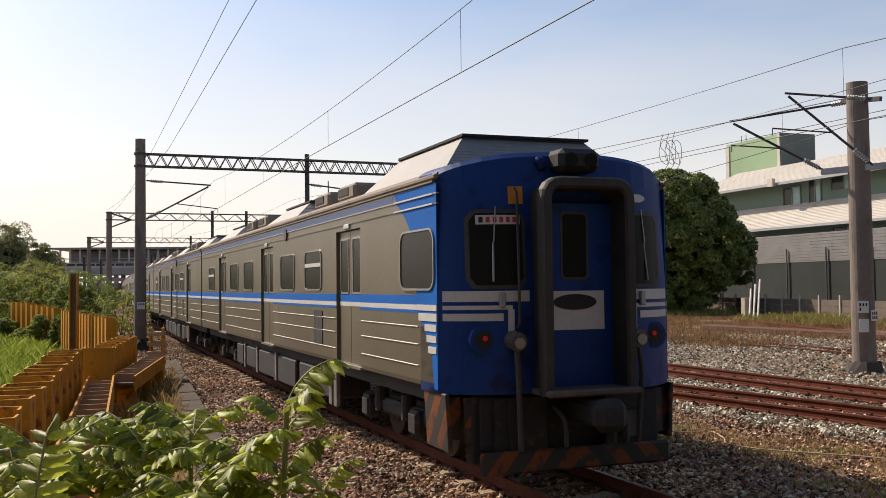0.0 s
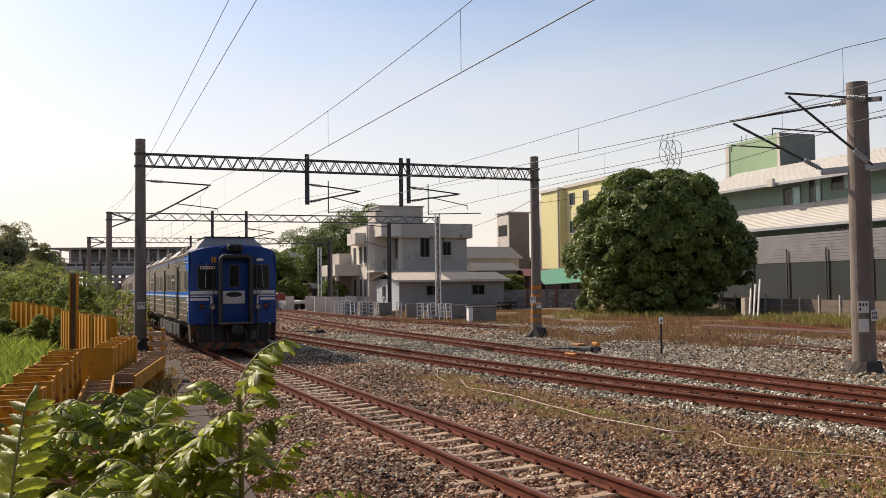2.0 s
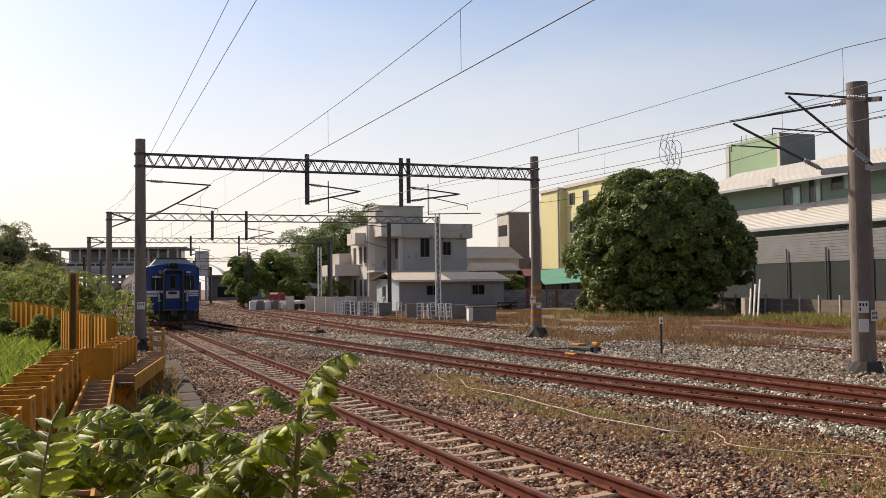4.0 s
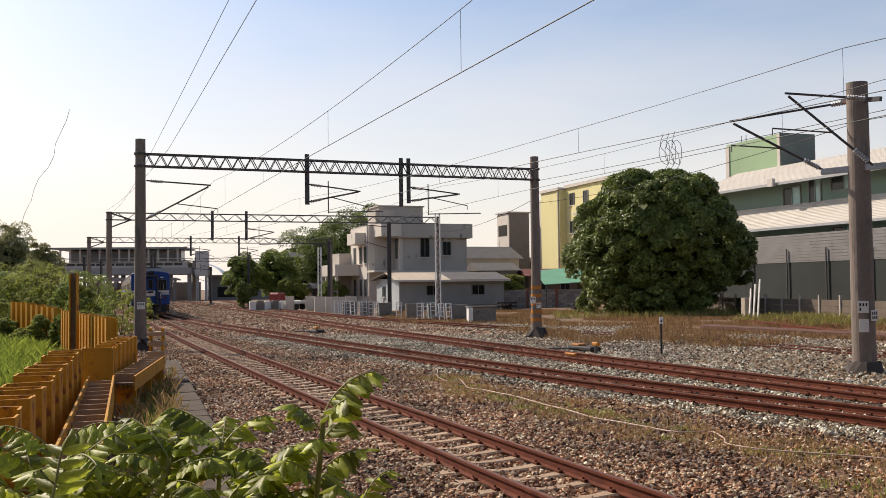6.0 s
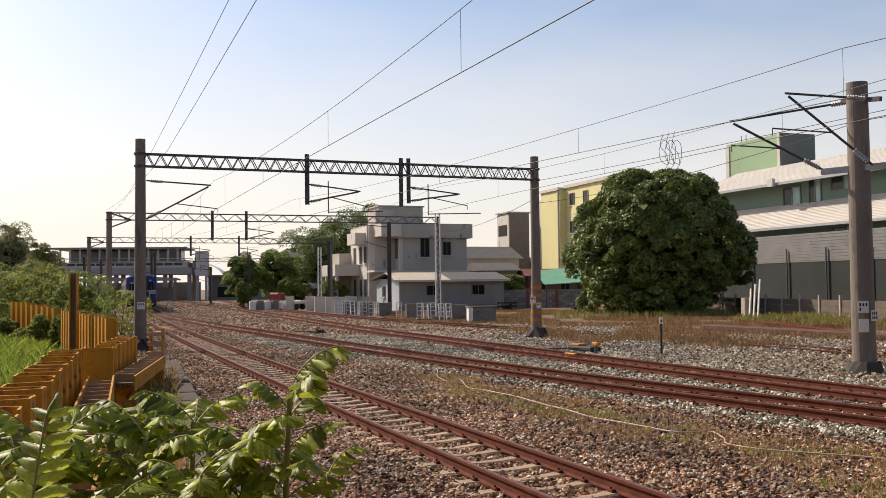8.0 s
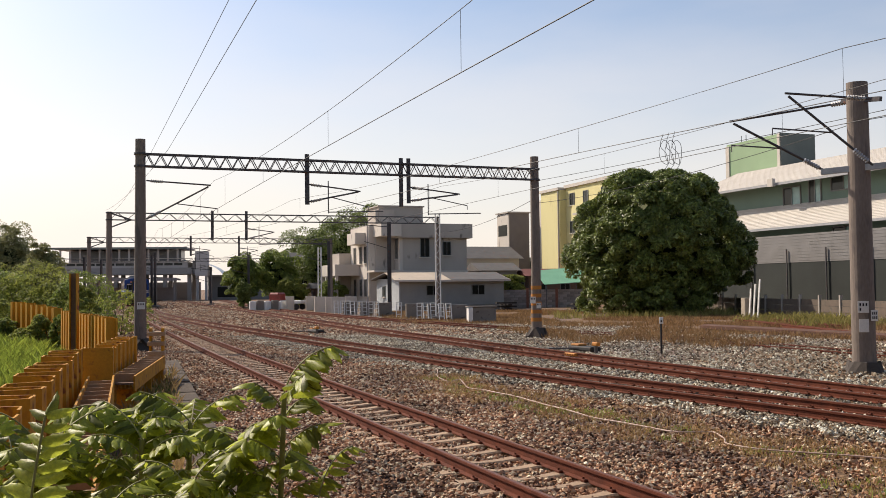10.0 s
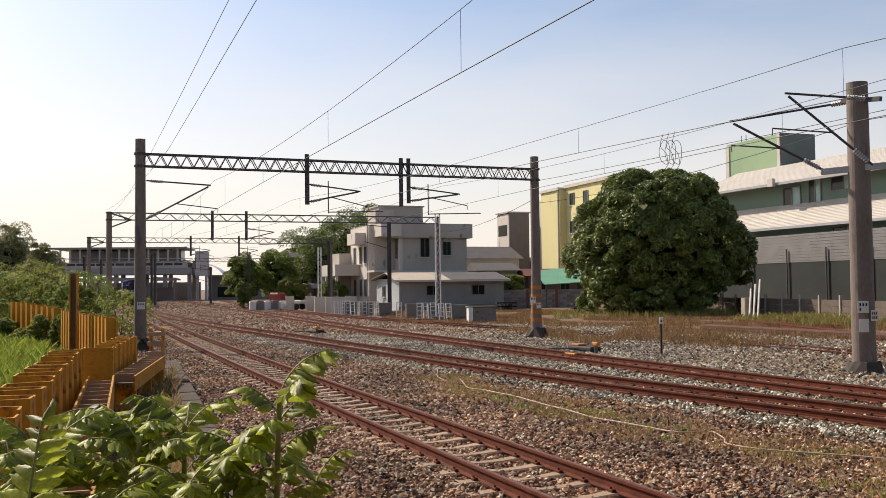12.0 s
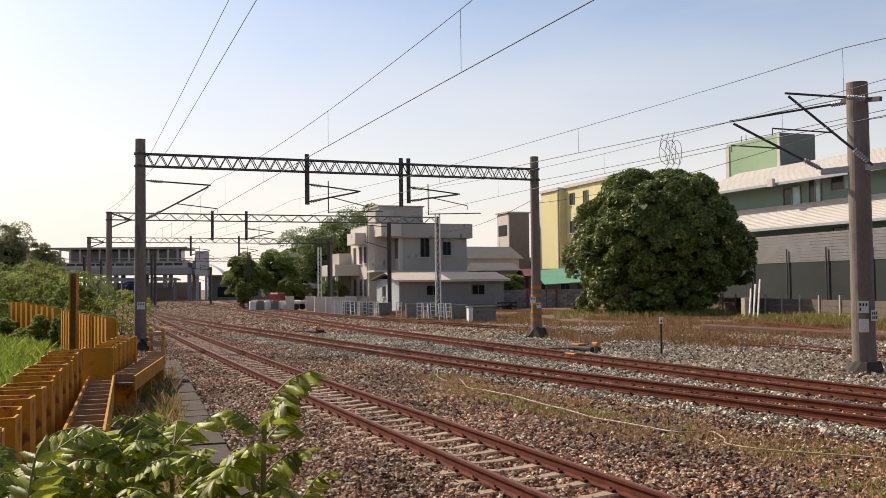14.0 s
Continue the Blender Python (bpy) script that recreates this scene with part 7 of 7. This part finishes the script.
# ---- small things in the yard ----
def trough_frames(x, y, rz, n):
    """White lattice frames leaning in a stack."""
    s = thing("frame_stack", "stack of white lattice frames on grey concrete troughs", "stacked frames", "stacked frames in the yard", at=pose(x, y, -0.2, 0, 0, rz))
    part("trough", box(0.45, 0.4, 0.55, 1.2, 0.6, 1.1, bev=0.02), CONC, s, "grey concrete trough")
    for k in range(n):
        bm = bmesh.new()
        x0, tl = -0.9 + 0.5 * k, random.uniform(-0.06, 0.06)
        for dx in (0, 0.34):
            sbar(bm, (x0 + dx, -0.1, 0), (x0 + dx + tl, 0.12, 1.22), 0.06)
        for z in (0.05, 0.35, 0.65, 0.95, 1.2):
            sbar(bm, (x0 + tl * z, -0.1 + 0.18 * z, z), (x0 + 0.34 + tl * z, -0.1 + 0.18 * z, z), 0.05)
        part("frame", bm, WHITE, s, "white lattice frame")


trough_frames(-6.9, 83.0, 14, 3)
trough_frames(-8.6, 86.0, 10, 3)
trough_frames(-5.2, 80.0, 18, 2)
trough_frames(-2.6, 73.0, 8, 1)
trough_frames(-1.0, 70.0, 6, 3)
trough_frames(0.6, 67.0, 6, 2)


def relay_box():
    b = thing("relay_box", "grey concrete equipment box with a pale face", "equipment box", at=pose(2.2, 63.5, -0.2, 0, 0, 8))
    part("body", box(0.35, 0, 0.5, 1.5, 0.9, 1.0, bev=0.03), CONC, b)
    part("face", box(-0.55, -0.1, 0.5, 0.28, 0.9, 1.0, bev=0.03), WHITE, b, "pale slab face")
    part("lid", box(0.2, 0, 1.04, 1.9, 1.0, 0.07), CONC, b)


relay_box()


def steel_mast(x, y, h, label, lattice=False, r=0.16):
    m = thing("steel_mast", label, "mast", "masts along the yard", at=pose(x, y, -0.2))
    if lattice:
        for sx in (-1, 1):
            for sy in (-1, 1):
                part("leg", sbar(bmesh.new(), (sx * 0.17, sy * 0.17, 0), (sx * 0.15, sy * 0.15, h), 0.06), WHITE, m)
        bm = bmesh.new()
        n = int(h / 0.4)
        for i in range(n):
            z0, z1, s = i * h / n, (i + 1) * h / n, 1 if i % 2 else -1
            sbar(bm, (-0.16 * s, -0.17, z0), (0.16 * s, -0.17, z1), 0.035)
            sbar(bm, (-0.17, -0.16 * s, z0), (-0.17, 0.16 * s, z1), 0.035)
        part("lacing", bm, WHITE, m)
    else:
        bm = bmesh.new()
        for s in (-1, 1):
            bx(bm, s * r * 0.9, 0, h / 2, 0.04, r * 1.8, h)
        bx(bm, 0, 0, h / 2, r * 1.8, 0.03, h)
        part("column", bm, STEEL, m)
        part("arm", sbar(bmesh.new(), (0, 0, h - 0.4), (-2.6, -0.8, h - 0.2), 0.07), STEEL, m)
        part("arm", sbar(bmesh.new(), (0, 0, h - 2.2), (-2.0, -0.6, h - 1.6), 0.05), STEEL, m)
    part("footing", box(0, 0, 0.15, 0.9, 0.9, 0.35, bev=0.05), CONC, m)


steel_mast(-4.42, 81.0, 7.7, "dark steel mast with short arms in the yard")
steel_mast(-0.36, 68.0, 7.4, "white lattice steel mast in the yard", lattice=True)
steel_mast(-12.9, 103.0, 6.6, "white lattice steel mast near the concrete house", lattice=True)
steel_mast(-11.4, 98.4, 7.0, "grey steel mast with short arms near the tracks", r=0.13)
steel_mast(-22.3, 113.0, 6.2, "slim grey steel mast among the trees", r=0.1)
for k, (x, y, h) in enumerate(((-39.0, 132, 7.0), (-37.4, 128, 7.2), (-44.0, 121.0, 6.5), (-52.0, 150, 7.0), (-33.0, 140.0, 5.5))):
    steel_mast(x, y, h, "distant grey steel mast before the station", r=0.15)


def marker(x, y):
    m = thing("marker_post", "thin black trackside post with a white cap plate", "marker post", at=pose(x, y, -0.2))
    part("post", bar(bmesh.new(), (0, 0, 0), (0, 0, 1.05), 0.035, 8), BLACK, m)
    part("plate", box(0, -0.04, 1.15, 0.13, 0.03, 0.22, bev=0.01), WHITE, m)
    part("mark", box(0, -0.06, 1.13, 0.05, 0.01, 0.07), BLACK, m)


marker(7.19, 32.74)


def point_machine(x, y, rz):
    p_ = thing("point_machine", "rusty point machine with orange covers beside the rail", "point machine", at=pose(x, y, -0.2, 0, 0, rz))
    part("case", box(0, 0, 0.14, 1.5, 0.45, 0.16, bev=0.04), BLACK, p_, "black flat case")
    part("cover", box(-0.35, 0, 0.25, 0.5, 0.35, 0.07, bev=0.02), bands, p_, "orange cover")
    part("rod", bar(bmesh.new(), (-0.9, -0.9, 0.12), (0.2, 0, 0.14), 0.03, 6), STEEL, p_)
    part("stand", bar(bmesh.new(), (1.3, -0.35, 0), (1.3, -0.35, 0.32), 0.06, 8), STEEL, p_)
    part("stand_cap", box(1.3, -0.35, 0.36, 0.34, 0.16, 0.13, bev=0.03), bands, p_, "orange lever cap")


point_machine(4.9, 34.6, -66)
point_machine(-6.6, 51.0, -66)


def chair_plates():
    c = thing("joint_plate", "orange painted fishplate on the rail", "rail joint", at=pose(4.05, 31.6, -0.06, 0, 0, -66))
    part("plate", box(0, 0, 0, 0.62, 0.14, 0.10, bev=0.02), bands, c)
    for k in range(4):
        part("bolt", bar(bmesh.new(), (-0.22 + 0.15 * k, -0.06, 0), (-0.22 + 0.15 * k, -0.10, 0), 0.022, 6), RUSTY, c)


chair_plates()


def ground_cable():
    """A pale cable lying loose between the tracks."""
    pts = spline([(-0.21, 27.52, -0.12), (-0.15, 24.95, -0.12), (0.11, 23.74, -0.12), (0.39, 24.28, -0.12), (0.50, 22.37, -0.12), (0.90, 21.61, -0.12), (1.38, 20.56, -0.12), (2.08, 18.49, -0.12), (2.62, 16.87, -0.12), (3.06, 16.15, -0.12), (3.50, 15.31, -0.12), (4.10, 15.20, -0.12), (4.07, 14.53, -0.12), (4.05, 13.92, -0.12), (4.59, 13.41, -0.12), (5.16, 13.11, -0.12), (5.80, 12.72, -0.13)], 6)
    for i, q in enumerate(pts):
        q.x += 0.02 * math.sin(i * 0.9)
    tagged(part("loose_cable", tube(bmesh.new(), pts, 0.012, 6), mat("cable_pink", (0.50, 0.36, 0.29), (0.4, 0.28, 0.22), 0.6, 5, 40, 0.05)), "pale pinkish cable lying loose on the ballast", "cable")


ground_cable()


def white_boards():
    """Leaning white posts and a box by the fence."""
    b = thing("leaning_boards", "tall white boards leaning against a small box", "boards", at=pose(19.53, 63.69, -0.2, 0, 0, -75))
    for k in range(3):
        part("board", box(0.25 + 0.5 * k, 0.1, 1.0 + 0.15 * k, 0.14, 0.06, 2.0 + 0.3 * k, ry=8), WHITE, b)
    part("crate", box(-0.35, 0.2, 0.7, 0.5, 0.5, 1.4, bev=0.03), mat("crate_pale", (0.42, 0.36, 0.28), (0.3, 0.25, 0.19), 0.9, 2, 20, 0.1), b)


white_boards()


def rail_pile(x, y, rz, n, length, label):
    r = thing("rail_stack", label, "rails", "old rails laid in the yard", at=pose(x, y, -0.02, 0, 0, rz))
    for k in range(n):
        part("rail", sweep(bmesh.new(), [(0.22 * k + random.uniform(-0.05, 0.05), 0, 0), (0.22 * k + random.uniform(-0.15, 0.15), length, 0)], RAIL_PROF), RUSTY, r)


rail_pile(17.75, 38.0, 0, 3, 22, "row of old rusty rails laid on the ground")
rail_pile(19.6, 50.0, -3, 3, 17, "row of old rusty rails beside the fence")


def beam_pile():
    """Old bridge timbers and rusted girders laid side by side."""
    b = thing("girder_stack", "row of rust-brown girders laid flat in the weeds", "girders", at=pose(13.1, 51.6, -0.2, 0, 0, -68.3))
    RB = mat("girder_brown", (0.13, 0.062, 0.04), (0.075, 0.036, 0.024), 0.9, 2, 30, 0.2, rust=(0.19, 0.12, 0.08), rust_at=0.6)
    for k in range(3):
        part("girder", box(7.0 + random.uniform(-0.5, 0.3), 0.42 * k, 0.12, 13.5, 0.34, 0.2, rz=random.uniform(-0.5, 0.5), bev=0.02), RB, b)


beam_pile()
rail_pile(-3.2, 66.0, -62, 3, 9, "short row of rusty rails in the yard")


def stacked_timber(x, y, rz):
    s = thing("sleeper_stack", "stack of dark old wooden sleepers", "timber stack", "timber stacks", at=pose(x, y, -0.2, 0, 0, rz))
    for r in range(5):
        for k in range(3):
            part("timber", box(0.27 * k if r % 2 else 0.27, 0.27 if r % 2 else 0.27 * k, 0.09 + 0.17 * r, 0.22 if r % 2 else 1.9, 1.9 if r % 2 else 0.22, 0.15, rz=random.uniform(-3, 3)), mat("old_timber", (0.055, 0.045, 0.04), (0.035, 0.03, 0.026), 0.95, 4, 30, 0.2), s)


stacked_timber(5.6, 92, 10)
stacked_timber(11.4, 82, 10)


def small_truck():
    t = thing("small_truck", "small white and red utility truck parked in the yard", "truck", at=pose(-16.4, 108.0, -0.2, 0, 0, 70))
    part("bed", box(0, 0, 0.85, 1.6, 2.6, 0.35, bev=0.04), WHITE, t)
    part("cab", box(0, 2.0, 1.15, 1.6, 1.3, 1.5, bev=0.18), mat("truck_red", (0.30, 0.05, 0.04), None, 0.4, 2, 20, 0.02), t, "dull red cab")
    part("windscreen", box(0, 2.66, 1.5, 1.3, 0.04, 0.55), DARKGLASS, t)
    for sx in (-1, 1):
        for y in (-0.7, 1.9):
            part("wheel", bar(bmesh.new(), (sx * 0.62, y, 0.32), (sx * 0.80, y, 0.32), 0.32, 16), BLACK, t)


small_truck()
for k in range(5):
    cb = thing("concrete_block", "white and grey concrete block beside the far tracks", "block", "blocks beside the far tracks", at=pose(-20.3 + 0.75 * k, 105.0 + 0.2 * k, -0.2, 0, 0, 20 + 7 * k))
    part("slab", box(0, 0, 0.5 + 0.05 * (k % 2), 0.7, 0.5, 1.0 + 0.1 * (k % 2), bev=0.04), WHITE if k % 2 == 0 else CONC, cb)
for k, (x, y) in enumerate(((-9.8, 92.0), (-10.6, 94.0), (-12.0, 96.5), (-9.0, 96.0), (-14.0, 104.0), (-16.5, 106.0))):
    ws = thing("wall_slab", "pale upright concrete slab in the yard", "slab", "pale slabs in the yard", at=pose(x, y, -0.2, 0, 0, 12 * k))
    part("panel", box(0, 0, 0.75, 1.3, 0.16, 1.5, bev=0.02), PALE, ws)


def build_sky_blocker():
    """Unseen screen that closes the place behind the camera and cuts sky light."""
    bm = bmesh.new()
    rows = []
    for j in range(7):
        rows.append([bm.verts.new((-70 + 5 * i, -9 + 1.2 * noise.noise((i * 0.7, j, 4)) + 0.02 * (i - 14) ** 2 * -0.4, -0.3 + 2.0 * j + (1.5 * noise.noise((i * 0.5, 1, 8)) if j == 6 else 0))) for i in range(29)])
    for a, b in zip(rows, rows[1:]):
        for i in range(28):
            bm.faces.new((a[i], a[i + 1], b[i + 1], b[i]))
    # dark foliage colour only; no hedge is seen there
    ob = part("wall_behind", bm, mat("hedge", (0.045, 0.06, 0.02), (0.02, 0.03, 0.01), 0.95, 0.8, 6, 0.6))
    tagged(ob, "unseen dark screen added behind the camera to cut sky light", "hedge", kind="structure")


build_sky_blocker()


# ---- loose ballast stones ----
def ballast(name, keep, x0, x1, y0, y1, n, size, label, material=None, low=lambda x, y: 0.0):
    """Broken stones as small uneven six-sided lumps in one mesh."""
    g = np.random.default_rng(21)
    x, y = g.uniform(x0, x1, n), g.uniform(y0, y1, n)
    k = keep(x, y)
    x, y = x[k], y[k]
    n = len(x)
    base = np.array([(1, 0, 0), (0.3, 0.95, 0.1), (-0.85, 0.5, -0.1), (-0.8, -0.6, 0.1), (0.35, -0.9, 0), (0.1, 0.1, 0.8), (-0.1, 0, -0.7)])
    tri = np.array([(0, 1, 5), (1, 2, 5), (2, 3, 5), (3, 4, 5), (4, 0, 5), (1, 0, 6), (2, 1, 6), (3, 2, 6), (4, 3, 6), (0, 4, 6)])
    v = base[None] + g.normal(0, 0.22, (n, 7, 3))
    a = g.uniform(0, 6.283, n)
    b = g.normal(0, 0.45, n)
    ca, sa, cb, sb = np.cos(a)[:, None], np.sin(a)[:, None], np.cos(b)[:, None], np.sin(b)[:, None]
    vx, vz = v[..., 0] * cb - v[..., 2] * sb, v[..., 0] * sb + v[..., 2] * cb
    vx, vy = vx * ca - v[..., 1] * sa, vx * sa + v[..., 1] * ca
    s = (size * g.uniform(0.6, 1.5, n))[:, None]
    w = np.stack([vx * s + x[:, None], vy * s * 0.8 + y[:, None], vz * s * 0.95 + (-0.185 + g.uniform(-0.01, 0.03, n) - low(x, y))[:, None]], -1)
    f = (tri[None] + 7 * np.arange(n)[:, None, None]).reshape(-1, 3)
    ob = new(name, mesh_of(name, w.reshape(-1, 3), f, material or STONE))
    return tagged(ob, label, "ballast", kind="stuff")


def beside(line, x, y):
    """Metres to the right of a track's centre line, by its run in y."""
    p_ = sorted((q.y, q.x) for q in line)
    return (x - np.interp(y, [q[0] for q in p_], [q[1] for q in p_])) * 0.9


def grey_bed(x, y):
    """The fresh grey stone under the second and third tracks, with a ragged border."""
    w = 0.35 * np.sin(x * 2.3 + y) + 0.25 * np.sin(y * 3.7 - x)
    return (beside(LINE_2, x, y) > -1.75 + w) & (beside(LINE_3, x, y) < 2.1 + w)


def in_gauge(x, y):
    """Stones between the near track's rails lie a little lower, under the tops of the sleepers."""
    return np.where(np.abs(beside(NEAR_LINE, x, y)) < 0.56, 0.026, 0.0)


def in_view(x, y):
    return np.abs(x) < 0.5 * y + 1


ballast("ballast_near", lambda x, y: (across(x, y) > -3.4) & (across(x, y) < 2.1) & in_view(x, y), -6, 8, 8.0, 19, 85000, 0.029, "red-brown crushed stone ballast round the near track", low=in_gauge)
ballast("ballast_middle", lambda x, y: (across(x, y) > -3.0) & in_view(x, y) & ~grey_bed(x, y) & (beside(LINE_2, x, y) < 0) & ~((across(x, y) < 2.1) & (y < 19)), -18, 17, 9, 48, 230000, 0.029, "red-brown crushed stone between the tracks", low=in_gauge)
ballast("ballast_grey", lambda x, y: grey_bed(x, y) & in_view(x, y), -14, 17, 10, 50, 190000, 0.034, "pale grey crushed stone under the second and third tracks", STONE_PALE)
ballast("ballast_far", lambda x, y: (across(x, y) > -2.6) & (across(x, y) < 15.5) & (x < 0.4 * y), -44, 10, 48, 112, 120000, 0.065, "crushed stone ballast round the farther tracks")
ballast("ballast_distant", lambda x, y: (across(x, y) > -2.6) & (across(x, y) < 17) & (x < 0.1 * y), -80, 2, 110, 185, 60000, 0.11, "crushed stone ballast towards the station")
ballast("yard_stones", lambda x, y: (beside(LINE_3, x, y) > 1.6) & (across(x, y) < 24) & in_view(x, y), -14, 27, 14, 78, 130000, 0.036, "loose stones strewn over the yard soil", STONE_PALE)


def motions():
    # the train leaves at a steady pace; the rear car's wheels turn with it
    for i, car in enumerate(CARS):
        walk(car, [(k * 0.5, car_pose(i, k * 0.5)) for k in range(29)])
    for ws in [o for o in CARS[0].children if o.name.startswith("wheelset")]:
        at = ws.matrix_basis.translation.copy()
        walk(ws, [(k / 30, Matrix.Translation(at) @ pose(0, 0, 0, -math.degrees(SPEED * k / 30 / 0.43))) for k in range(421)])

    for i, w in enumerate(WEEDS):
        walk(w, weed_rows(i))
    walk(SILK, SILK_ROWS)


motions()
